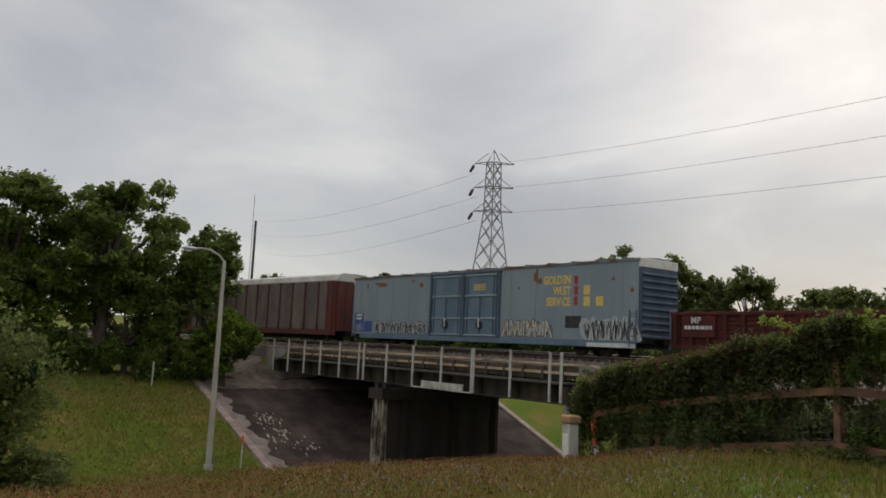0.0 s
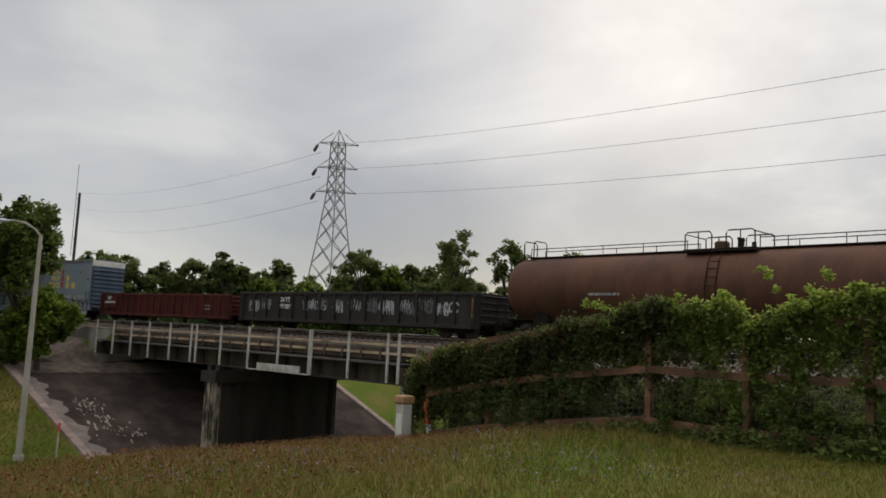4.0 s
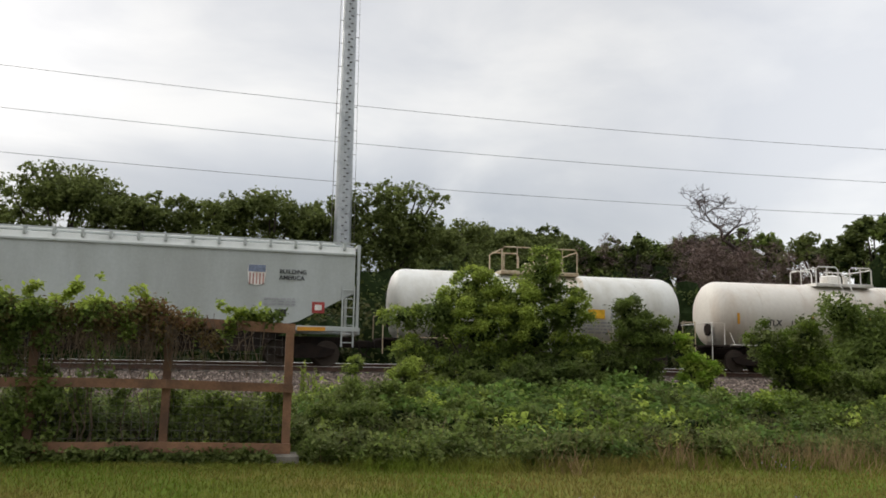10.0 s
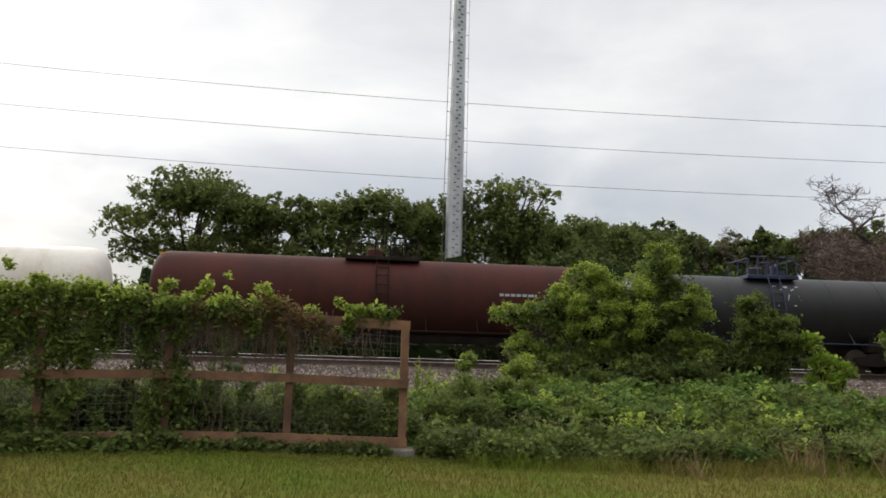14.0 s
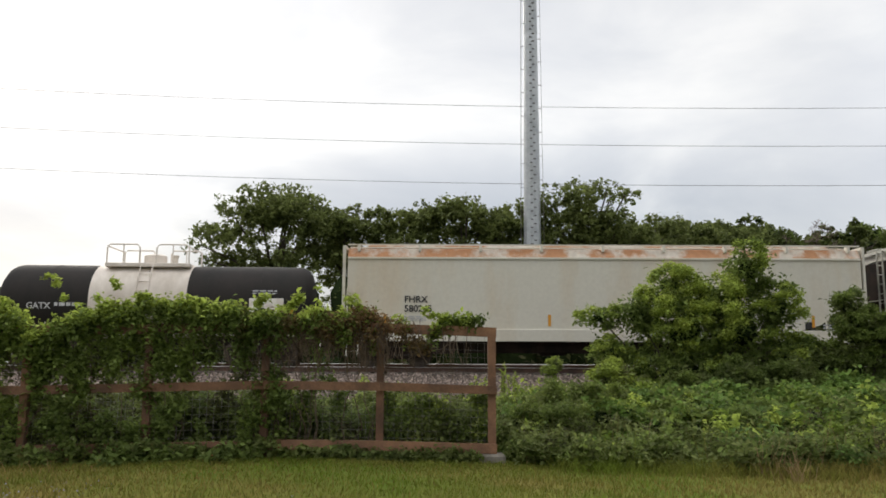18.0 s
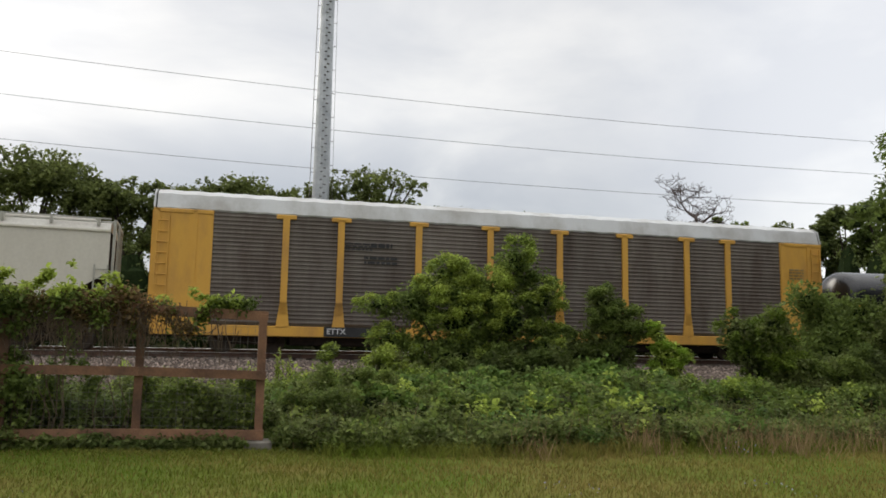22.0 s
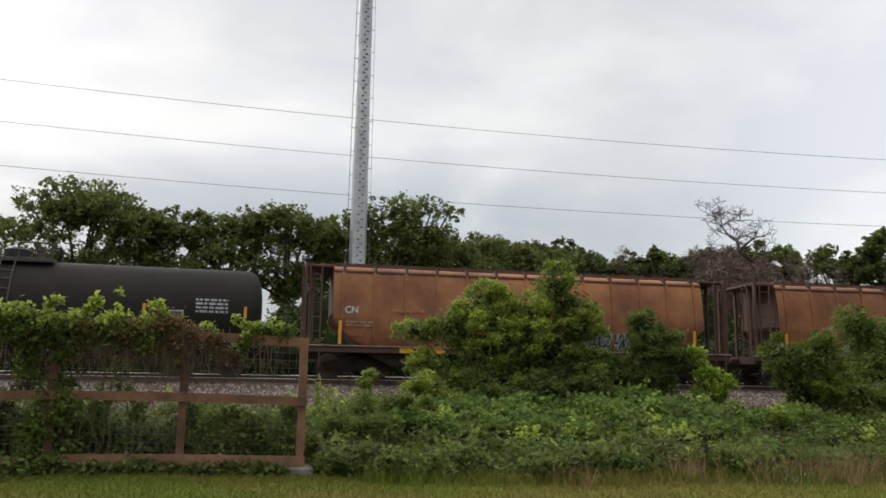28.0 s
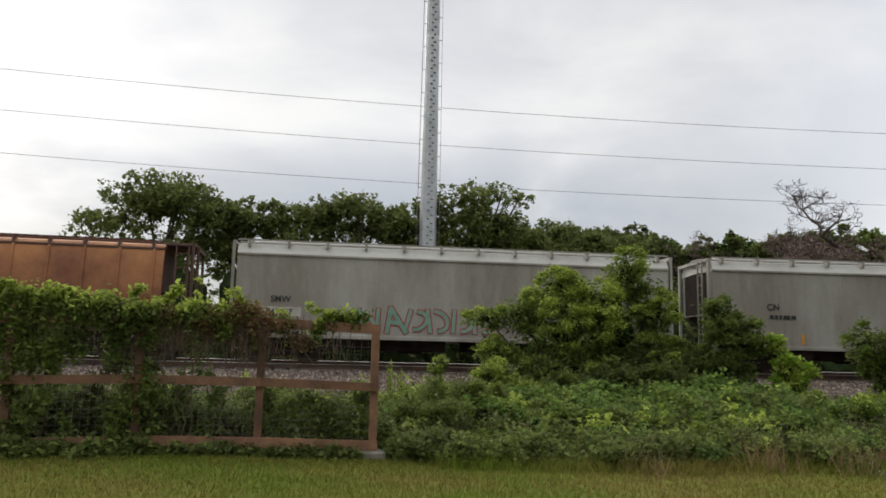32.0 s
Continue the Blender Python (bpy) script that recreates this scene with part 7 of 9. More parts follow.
def build_fence():
    fe = tagged(new("fence"), "brown stained timber post-and-rail fence with wire mesh, overgrown by vines", "fence")
    for i, (x, y) in enumerate(FENCE):
        z = fence_z(i)
        w = 0.058 if i else 0.062
        part("post", Geo().bevel_box(x - w, x + w, y - w, y + w, z + (0.12 if i == 0 else -0.2), z + 2.06, 0.01), WOOD, fe)
        if i == 0:
            part("footing", Geo().bevel_box(x - 0.2, x + 0.2, y - 0.2, y + 0.2, z - 0.1, z + 0.13, 0.03), mat("weathered_footing", (0.20, 0.18, 0.155), 0.95, second=(0.11, 0.10, 0.08), scale=4, fine=20), fe, "rough concrete footing block")
    for i in range(len(FENCE) - 1):
        (xa, ya), (xb, yb) = FENCE[i], FENCE[i + 1]
        za, zb = fence_z(i), fence_z(i + 1)
        for h, t, ww in ((2.02, 0.15, 0.11), (1.11, 0.13, 0.05), (0.21, 0.15, 0.05)):
            if h == 0.21 and i in (2, 4):
                t = 0.12
            off = -0.095 if h < 1.5 else 0.0
            part("rail", Geo().bar((xa + (0.07 if i == 0 else 0), ya + off, za + h), (xb, yb + off, zb + h), ww, t), WOOD, fe)
        # square mesh wire
        g = Geo()
        n = 16
        for k in range(1, n):
            f = k / n
            p = Vector((xa + (xb - xa) * f, ya + (yb - ya) * f + 0.05, za + (zb - za) * f))
            g.bar(p + Vector((0, 0, 0.2)), p + Vector((0, 0, 1.96)), 0.0035, 0.0035)
        for k in range(1, 15):
            h = 0.2 + 1.76 * k / 15
            g.bar((xa, ya + 0.05, za + h), (xb, yb + 0.05, zb + h), 0.0035, 0.0035)
        part("wire_mesh", g, STEEL_GREY, fe)


build_fence()

# ---- plants ----
RNG = np.random.default_rng(11)


def foliage(parent, name, blobs, n, size, material, shell=0.5, heart=True, droop=0.3, long=1.5, clear=None):
    pts = blob_points(blobs, n, RNG, shell)
    if clear:
        pts = pts[[clear(p) for p in pts]]
    v, f = leaves(pts, size, RNG, droop, long)
    ob = part(name, raw_mesh(name, v, f, material), None, parent)
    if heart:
        tagged(part("inner_shade", lump(blobs, RNG), LEAF_CORE, ob), "added dark lump that stands in for shade inside the foliage", kind="stuff")
    return ob


def limbs(base, blobs, r, material, parent, lean=(0, 0), name="trunk", fork=0.45):
    """A tapered trunk with limbs that reach into the crown."""
    bx, by, bz = base
    top = max(b[2] for b in blobs)
    fz = bz + (top - bz) * fork
    f = Vector((bx + lean[0], by + lean[1], fz))
    tr = part(name, Geo().tube([(bx, by, bz - 0.3), (bx + lean[0] * 0.3, by + lean[1] * 0.3, bz + (fz - bz) * 0.5), f], [r * 1.25, r, r * 0.8], 9), material, parent)
    for b in blobs[:14]:
        c = Vector(b[:3])
        mid = f.lerp(c, 0.5) + Vector((0, 0, 0.08 * (c - f).length))
        part("limb", Geo().tube([f, mid, c], [r * 0.55, r * 0.33, r * 0.14], 6, False), material, tr)
    return tr


def tree(x, y, base, blobs, n, size, leaf, label, r=0.3, name="tree", bark=BARK, shell=0.45, group="", heart=True, fork=0.45):
    t = tagged(new(name), label, "tree", group)
    limbs((x, y, base), blobs, r, bark, t, fork=fork)
    foliage(t, "crown", blobs, n, size, leaf, shell, heart)
    return t


def bush(blobs, n, size, leaf, label, name="shrub", group="shrubs", shell=0.45, stems=6, dark=None):
    t = tagged(new(name), label, "shrub", group)
    cx, cy = np.mean([b[0] for b in blobs]), np.mean([b[1] for b in blobs])
    g = Geo()
    zb = ground_z(cx, cy)
    for b in blobs[:stems]:
        g.tube([(cx + RNG.normal() * 0.2, cy + RNG.normal() * 0.2, zb - 0.2), ((cx + b[0]) / 2, (cy + b[1]) / 2, (zb + b[2]) / 2), b[:3]], [0.06, 0.04, 0.015], 6, False)
    tagged(part("woody_base", g, BARK, t), "thin woody stems", kind="stuff")
    # outer upper clumps get bright leaves, lower and inner ones darker: painted top light
    lit_clumps, dim_clumps = [], []
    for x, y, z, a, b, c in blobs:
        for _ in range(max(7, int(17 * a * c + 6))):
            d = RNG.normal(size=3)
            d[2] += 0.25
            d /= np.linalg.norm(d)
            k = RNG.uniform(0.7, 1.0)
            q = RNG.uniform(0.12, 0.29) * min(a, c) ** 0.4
            (lit_clumps if d[2] > RNG.uniform(-1.0, 0.1) else dim_clumps).append((x + d[0] * a * k, y + d[1] * b * k, z + d[2] * c * k, q, q, q * 0.55))
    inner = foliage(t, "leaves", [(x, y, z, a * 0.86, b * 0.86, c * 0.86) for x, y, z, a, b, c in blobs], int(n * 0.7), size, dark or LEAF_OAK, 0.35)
    for clumps, m, k, word in ((lit_clumps, leaf, 2.3, "upper outer leaves, bright with painted top light"), (dim_clumps, LEAF_MID, 0.6, "lower leaves, darker with painted shade")):
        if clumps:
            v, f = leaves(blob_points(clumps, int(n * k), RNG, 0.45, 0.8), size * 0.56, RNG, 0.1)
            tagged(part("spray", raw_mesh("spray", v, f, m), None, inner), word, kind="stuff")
    return t


def build_far_trees():
    oak = "broad dark green oak behind the railway"
    g = "trees behind the railway"
    R = RNG
    T = [(-12.8, 61, 10.2, 5.4, 4, 4.6, 20), (-6.6, 61.5, 9.2, 3.6, 3.5, 3.8, 12), (-2.2, 62, 9.0, 2.6, 3, 3.6, 9), (2.0, 62, 10.2, 4.0, 3.5, 4.4, 14), (6.4, 62.5, 9.4, 2.6, 3, 3.8, 9), (11.6, 61.5, 10.8, 4.2, 3.6, 4.7, 16), (16.2, 64, 8.8, 2.6, 3, 3.6, 9), (19.3, 67, 9.2, 3.0, 3, 3.9, 10), (24.0, 72, 10.2, 3.4, 3, 4.0, 10), (29.5, 76, 11.0, 3.8, 3.2, 4.0, 10)]
    for x, y, z, a, b, c, k in T:
        tree(x, y, ground_z(x, y), pads(x, y, z + 0.35, a * 1.32, b, c * 1.2, 34 + 2 * k, R), int(11500 * a * c / 14), 0.235, LEAF_OAK, oak, 0.32, "oak_tree", group=g, heart=False, shell=0.3)
    for x, y, top, a, c in ((-62.6, 57.6, 12.0, 1.9, 2.3), (-58.6, 61.6, 12.0, 2.2, 2.2), (-56.0, 63.8, 9.6, 1.8, 2.0), (-53.0, 66.5, 10.2, 2.9, 2.3), (-50.4, 68.4, 7.8, 1.6, 1.8), (-45.6, 71.5, 8.8, 2.6, 2.0), (-42.0, 74, 8.6, 2.4, 1.9), (-37, 77, 8.2, 2.4, 1.9), (-32, 79, 8.0, 2.4, 1.9), (-81.4, 58.2, 12.4, 2.8, 2.6)):
        tree(x, y, ground_z(x, y), pads(x, y, top - c * 1.25, a * 1.45, 2.2, c * 1.5, 36, R, 0.27), int(9500 * a * c / 9), 0.23, LEAF_OAK, "small rounded dark green oak beyond the tracks", 0.22, "oak_tree", group=g, heart=False, shell=0.25)
    # woodland that closes the view, at its measured height, denser below
    row = [(-119.5, 37.0, 11.2), (-117.8, 42.1, 11.5), (-116.1, 46.6, 11.0), (-114.4, 50.7, 11.9), (-112.4, 55.0, 9.9), (-110.5, 58.7, 10.6), (-108.4, 62.4, 12.3), (-106.4, 65.8, 10.3), (-88, 55, 7.5), (-83.1, 57.0, 8.6), (-79.7, 60.5, 10.9), (-78.0, 62.8, 10.5), (-75.6, 65.5, 11.0), (-72.5, 64, 10.2), (-69, 63, 9.6), (-66, 61, 9.8), (-91, 52, 7.2), (-97, 58, 7.0), (-103, 56, 9.8)]
    for x, y, top in row:
        tree(x, y, -1.5, pads(x, y, top - 4.1, 4.2, 2.6, 3.5, 38, R, 0.27), 6000, 0.30, (LEAF_OAK, LEAF_FRESH, LEAF_OAK)[int(-x) % 3], "distant green woodland tree", 0.3, "woodland_tree", group="distant woodland", shell=0.3)
    # the far line of the wood, unbroken, behind the tower
    for i in range(22):
        az = radians(20.0 + 2.75 * i)
        d = 126 + 9 * math.sin(i * 2.3)
        top = 10.0 + 1.3 * math.sin(i * 1.7) + 0.8 * math.sin(i * 4.1)
        x, y = -d * math.sin(az), d * math.cos(az)
        tree(x, y, -1.5, pads(x, y, top - 4.0, 5.0, 3.4, 4.2, 34, R, 0.3), 4200, 0.45, (LEAF_DARK, LEAF_OAK)[i % 2], "distant green woodland tree", 0.35, "woodland_tree", group="distant woodland", shell=0.3)
    rise = [(20.5, 83.0, 15.4), (22.8, 81.0, 15.6), (25.8, 80.0, 14.5), (28.1, 79.2, 15.3), (32.1, 77.7, 15.0), (35.4, 78.2, 14.4), (38.2, 79.0, 14.2), (41.4, 78.5, 14.8), (43.5, 80.0, 15.2), (46.8, 77.0, 14.8), (49.8, 75.0, 15.4), (53.0, 72.0, 15.4), (55.5, 66.1, 14.0), (58.7, 62.2, 15.6), (60.2, 58.7, 15.0), (63.5, 55.0, 13.8), (65.5, 50, 14.2), (67, 45, 14.0), (69, 40, 13.5), (70, 34, 13.5), (71, 28, 13)]
    for i, (x, y, top) in enumerate(rise):
        tree(x, y, 1.5, pads(x, y, top - 2.9, 4.6, 2.6, 3.9, 44, R, 0.27), 7000, 0.30, (LEAF_OAK, LEAF_DARK, LEAF_MID)[i % 3], "dense green woodland tree on the rise", 0.3, "woodland_tree", group="distant woodland", shell=0.3)


build_far_trees()


def build_scrub():
    """Low scrub on the far side of the line, seen under and between the cars."""
    R = RNG
    # the first band's darker leaf colour carries the shade seen beneath the cars
    for lo, hi, y0, y1, h, k, m in ((-28, 46, 38, 46, 4.2, 40000, LEAF_SHADED), (40, 95, 26, 44, 2.6, 14000, LEAF_DARK), (-75, -28, 52, 62, 6.2, 30000, LEAF_OAK), (-20, 34, 53, 60, 8.0, 36000, LEAF_DARK), (-118, -60, 58, 72, 8.5, 22000, LEAF_OAK), (-175, -78, 22, 66, 4.0, 12000, LEAF_DARK), (18, 58, 70, 80, 11.5, 20000, LEAF_DARK), (54, 74, 28, 66, 11.0, 14000, LEAF_DARK)):
        blobs = []
        for _ in range(int((hi - lo) * (2.2 if y0 in (38, 53) else 1.3))):
            x, y = R.uniform(lo, hi), R.uniform(y0, y1)
            z = ground_z(x, y)
            hh = h * R.uniform(0.55, 1.1)
            blobs.append((x, y, z + hh * 0.5, R.uniform(0.9, 1.9) * (1.5 if h > 6 else 1.0), 1.2, hh * 0.55))
        v, f = leaves(blob_points(blobs, k, R, 0.3), 0.22, R)
        ob = tagged(part("scrub", raw_mesh("scrub", v, f, m), None), "low dark green scrub beyond the railway", "scrub", kind="stuff")
        tagged(part("inner_shade", lump(blobs, R, 0.8), LEAF_CORE, ob), "added dark lump that stands in for shade inside the foliage", kind="stuff")


build_scrub()


def bare_tree(x, y, base, height, spread, seed, label, r=0.34, depth=6, lean=0.0, crown=0.34):
    """A leafless tree: branches fork again and again; twigs are the last forks."""
    q = random.Random(seed)
    t = tagged(new("dead_tree"), label, "tree", "bare trees")
    big, twigs = Geo(), Geo()

    def grow(p, d, length, rad, level):
        if level == 1:
            length = height * crown * q.uniform(0.6, 0.8)
        line, rads, way = [p], [rad], d
        steps = 4 if level < 4 else 3
        for k in range(steps):
            turn = Vector((q.gauss(0, 1), q.gauss(0, 0.7), q.gauss(0.12, 0.7)))
            way = (way + turn * (0.10 if level == 0 else 0.34)).normalized()
            line.append(line[-1] + way * (length / steps))
            rads.append(rad * (1 - 0.4 * (k + 1) / steps))
        (big if level < 3 else twigs).tube(line, rads, 6 if level < 3 else 4, False)
        if level >= depth:
            return
        for k in range(3 if level < 2 else q.choice((2, 3, 3))):
            a = Vector((q.gauss(0, 1), q.gauss(0, 0.8), q.gauss(0.1, 0.55))).normalized()
            nd = (way * 0.8 + a * spread * (1.6 if level == 0 else 1.35)).normalized()
            root = steps if k == 0 else q.choice(range(max(1, steps - 2), steps + 1))
            grow(line[root], nd, length * q.uniform(0.60, 0.84), max(0.022, rads[root] * 0.92), level + 1)

    grow(Vector((x, y, base - 0.3)), Vector((lean, 0, 1)).normalized(), height * 0.34, r, 0)
    tr = part("trunk", big, DEAD_BARK, t)
    tagged(part("twig_mass", twigs, DEAD_BARK, tr), "fine bare grey twigs", kind="stuff")


def build_bare_trees():
    bare_tree(49.6, 69, 3, 30.5, 0.85, 5, "large bare dead tree with grey-brown branches", 0.42, 7, 0.14, 0.17)
    bare_tree(37.6, 76, 3, 13.0, 0.7, 8, "small bare grey tree at the wood's edge", 0.2, 6)
    bare_tree(34.5, 77, 3, 11.5, 0.7, 9, "small bare grey tree at the wood's edge", 0.2, 5)
    q = random.Random(2)
    for i in range(9):
        bare_tree(41.0 + i * 1.9, 69 + q.uniform(-2, 3), 2.5, q.uniform(8.5, 11.5), 1.0, 30 + i, "low brown thicket of bare branches", 0.15, 6)


build_bare_trees()


def build_thicket():
    """Fine brown twigs that fill the bare crowns."""
    R = RNG
    twig = mat("brown_twigs", (0.22, 0.16, 0.138), 0.95, second=(0.15, 0.105, 0.09), scale=0.8, bump=0, islands=0.3)
    for blobs, k, nm in (([(46.5, 70.6, 11.5, 4.2, 2.5, 2.6), (44.0, 71, 13.5, 2.0, 2, 1.2)], 4200, "dead_crown"), ([(R.uniform(40, 54), R.uniform(63, 68), R.uniform(6.0, 12.0), 1.9, 1.5, 1.7) for _ in range(40)], 24000, "brown_thicket"), ([(37.4, 75.5, 13.5, 1.5, 1.2, 2.2), (34.3, 76.5, 12.0, 1.3, 1.2, 2.0)], 1100, "bare_crown")):
        v, f = leaves(blob_points(blobs, k, R, 0.2), 0.055, R, -0.5, 11.0)
        tagged(part(nm, raw_mesh(nm, v, f, twig), None), "mass of fine bare brown twigs", "twigs", kind="stuff")


build_thicket()


def build_left_trees():
    R = RNG
    g = "trees on the cut's far bank"
    tree(-63, 1.0, -1.4, pads(-63, 2.2, 8.3, 4, 6.2, 6.1, 70, R, 0.24), 24000, 0.24, LEAF_MID, "tall dark green tree with a broken outline", 0.45, "broadleaf_tree", group=g, heart=False, shell=0.3)
    tree(-62, 7.2, -1.4, pads(-62, 8.2, 7.8, 3.6, 4.8, 5.7, 62, R, 0.24), 21000, 0.24, LEAF_MID, "tall dark green tree leaning to the light", 0.4, "broadleaf_tree", group=g, heart=False, shell=0.3)
    tree(-62.6, 2.6, -1.6, pads(-62.6, 2.6, 3.4, 3, 5.0, 4.2, 52, R, 0.26), 19000, 0.23, LEAF_FRESH, "fresh green lower tree in front of darker ones", 0.25, "broadleaf_tree", group=g, fork=0.3)
    tree(-62, 9.0, -1.8, pads(-62, 9.6, 2.4, 2.6, 3.8, 3.6, 46, R, 0.27), 17000, 0.22, LEAF_MID, "dense green shrubby tree at the bank's edge", 0.2, "broadleaf_tree", group=g, fork=0.3)
    tree(-60.5, 14.4, -1.9, pads(-60.5, 14.2, 5.3, 2.2, 2.6, 5.1, 50, R, 0.26), 16000, 0.21, LEAF_MID, "upright green tree beside the bridge", 0.22, "broadleaf_tree", group=g, fork=0.3)
    tree(-59.4, 15.6, -2.1, pads(-59.8, 15.6, 0.9, 2.0, 2.6, 3.0, 40, R, 0.3), 16000, 0.20, LEAF_FRESH, "fresh green bushy tree beside the bridge abutment", 0.16, "broadleaf_tree", group=g, fork=0.3)
    for x, y, a, h in ((-62.6, -4, 2.2, 1.9), (-62.4, -1, 2.0, 1.8), (-62.0, 2.2, 1.9, 1.8), (-61.8, 5.0, 1.8, 1.7), (-61.6, 7.6, 1.7, 1.7), (-61.0, 10.6, 1.7, 1.8), (-60.4, 13.0, 1.4, 1.6)):
        z = ground_z(x, y)
        tree(x, y, z, crowd(x, y, z + h * 0.8, 1.5, a, h, 10, R, 0.42), 6000, 0.17, LEAF_MID, "low green bush at the foot of the trees", 0.08, "shrub", group="bushes on the bank", fork=0.3)
    for i in range(9):
        x, y, h = -65.5 - 0.8 * (i % 2), -9 + 2.9 * i, 3.2 + 0.5 * math.sin(i * 2.1)
        z = ground_z(x, y)
        tree(x, y, z, pads(x, y, z + h * 0.5, 1.8, 2.1, h * 0.62, 26, R, 0.36), 5200, 0.22, LEAF_DARK, "dense dark green bush under the trees", 0.1, "shrub", group="bushes on the bank", fork=0.3)
    for i in range(5):
        x, y = -76 - 3 * (i % 3), -14 + i * 7.5
        tree(x, y, -1, crowd(x, y, 6.0, 4, 4.6, 5.0, 10, R, 0.42), 2600, 0.42, LEAF_DARK, "dark green tree in the wood behind the bank", 0.35, "broadleaf_tree", group=g)
    blobs = crowd(-15.9, -0.65, 0.3, 1.6, 1.85, 2.3, 22, R, 0.40)
    bush(blobs, 15000, 0.07, LEAF_OAK, "soft dark green shrub at the lawn's crest")
    blobs = crowd(-15.6, 1.0, -1.1, 1.1, 0.8, 0.9, 8, R, 0.45)
    bush(blobs, 6000, 0.07, LEAF_OAK, "low green shrub at the lawn's crest")


build_left_trees()


def slim_weed(x, y, h, stalks):
    """Upright stalks with narrow leaves close to them."""
    t = tagged(new("tall_weed"), "slim upright weed with feathery leaves beside the ballast", "weed", "tall weeds")
    g, at = Geo(), []
    for _ in range(stalks):
        a = Vector((x + RNG.normal() * 0.13, y + RNG.normal() * 0.1, ground_z(x, y) - 0.05))
        b = a + Vector((RNG.normal() * 0.06, RNG.normal() * 0.05, h * RNG.uniform(0.6, 1.0)))
        g.tube([a, a.lerp(b, 0.5), b], [0.012, 0.009, 0.004], 5, False)
        for f in np.arange(0.2, 1.0, 0.035):
            c = a.lerp(b, f)
            at += [(c.x + RNG.normal() * 0.03, c.y + RNG.normal() * 0.03, c.z) for _ in range(2)]
    part("stalk", g, VINE_STEM, t)
    v, f = leaves(np.array(at), 0.05, RNG, -1.6, 2.6, 0.2)
    part("leaves", raw_mesh("leaves", v, f, LEAF_BRIGHT), None, t)


def build_near_shrubs():
    R = RNG
    b = [(6.5, 21.0, 2.4, 1.45, 1.0, 1.15), (7.9, 20.6, 2.4, 1.25, 0.9, 1.3), (4.35, 21.5, 2.7, 0.70, 0.5, 0.28), (4.6, 21.2, 1.75, 0.62, 0.5, 0.5), (5.3, 21.2, 2.8, 0.75, 0.6, 0.6), (6.2, 21.1, 3.5, 0.75, 0.6, 0.75), (8.1, 20.5, 3.95, 0.68, 0.55, 0.85), (8.75, 20.3, 3.0, 0.68, 0.6, 0.8), (7.1, 20.8, 3.2, 0.8, 0.6, 0.7), (6.4, 20.8, 1.2, 1.8, 0.9, 0.75), (9.0, 20.2, 1.6, 0.7, 0.6, 0.7)]
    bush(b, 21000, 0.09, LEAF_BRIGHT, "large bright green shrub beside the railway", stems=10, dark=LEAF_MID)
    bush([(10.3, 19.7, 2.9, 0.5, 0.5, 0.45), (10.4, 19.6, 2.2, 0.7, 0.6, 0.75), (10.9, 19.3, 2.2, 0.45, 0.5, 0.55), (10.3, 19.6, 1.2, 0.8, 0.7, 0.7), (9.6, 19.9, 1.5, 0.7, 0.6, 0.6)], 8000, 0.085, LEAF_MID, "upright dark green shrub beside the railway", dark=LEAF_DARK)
    bush([(11.45, 18.8, 2.05, 0.22, 0.2, 0.3), (11.6, 18.7, 1.55, 0.36, 0.3, 0.28), (12.1, 18.5, 1.45, 0.24, 0.2, 0.12), (11.7, 18.7, 1.1, 0.42, 0.35, 0.25), (12.0, 18.5, 0.75, 0.5, 0.4, 0.3), (11.4, 18.8, 0.8, 0.4, 0.4, 0.3)], 3600, 0.085, LEAF_LIME, "yellow-green sapling at the ballast's foot", dark=LEAF_BRIGHT)
    bush(crowd(13.7, 17.4, 1.75, 1.0, 0.9, 1.3, 12, R, 0.42), 9000, 0.085, LEAF_FRESH, "rounded green shrub beside the railway")
    # lower growth round the large shrub's foot
    bush([(4.3, 19.8, 1.0, 0.6, 0.5, 0.6), (4.0, 19.9, 0.5, 0.6, 0.5, 0.5), (4.9, 19.6, 0.6, 0.6, 0.5, 0.5)], 5000, 0.085, LEAF_BRIGHT, "bright green bush at the ballast's foot")
    bush([(6.2, 19.6, 0.8, 0.8, 0.5, 0.6), (7.4, 19.4, 0.9, 0.8, 0.5, 0.7), (8.6, 19.3, 1.0, 0.8, 0.5, 0.7), (9.4, 19.0, 0.7, 0.6, 0.5, 0.6)], 9000, 0.085, LEAF_MID, "dark green bushes at the ballast's foot", dark=LEAF_DARK)
    bush([(14.6, 17.0, 0.7, 0.8, 0.6, 0.7), (15.6, 17.0, 0.8, 0.9, 0.6, 0.8), (16.8, 17.2, 0.9, 0.9, 0.7, 0.9), (13.2, 17.2, 0.5, 0.6, 0.5, 0.5)], 9000, 0.09, LEAF_MID, "dark green bushes beside the lawn", dark=LEAF_DARK)
    for x, y, h, k in [(1.75, 19.9, 1.75, 9), (3.0, 19.6, 1.1, 6)] + [(R.uniform(-7.5, 1.2), R.uniform(16.8, 19.2), R.uniform(0.9, 1.45), 5) for _ in range(16)]:
        slim_weed(x, y, h, k)
    bush([(2.95, 20.4, 1.45, 0.22, 0.2, 0.17), (2.8, 20.4, 1.28, 0.18, 0.2, 0.12), (2.9, 20.4, 0.7, 0.1, 0.1, 0.5)], 500, 0.075, LEAF_BRIGHT, "small round-headed green weed", "tall_weed", "tall weeds")
    # the tall dark trees that close the view
    g = "trees at the lawn's far side"
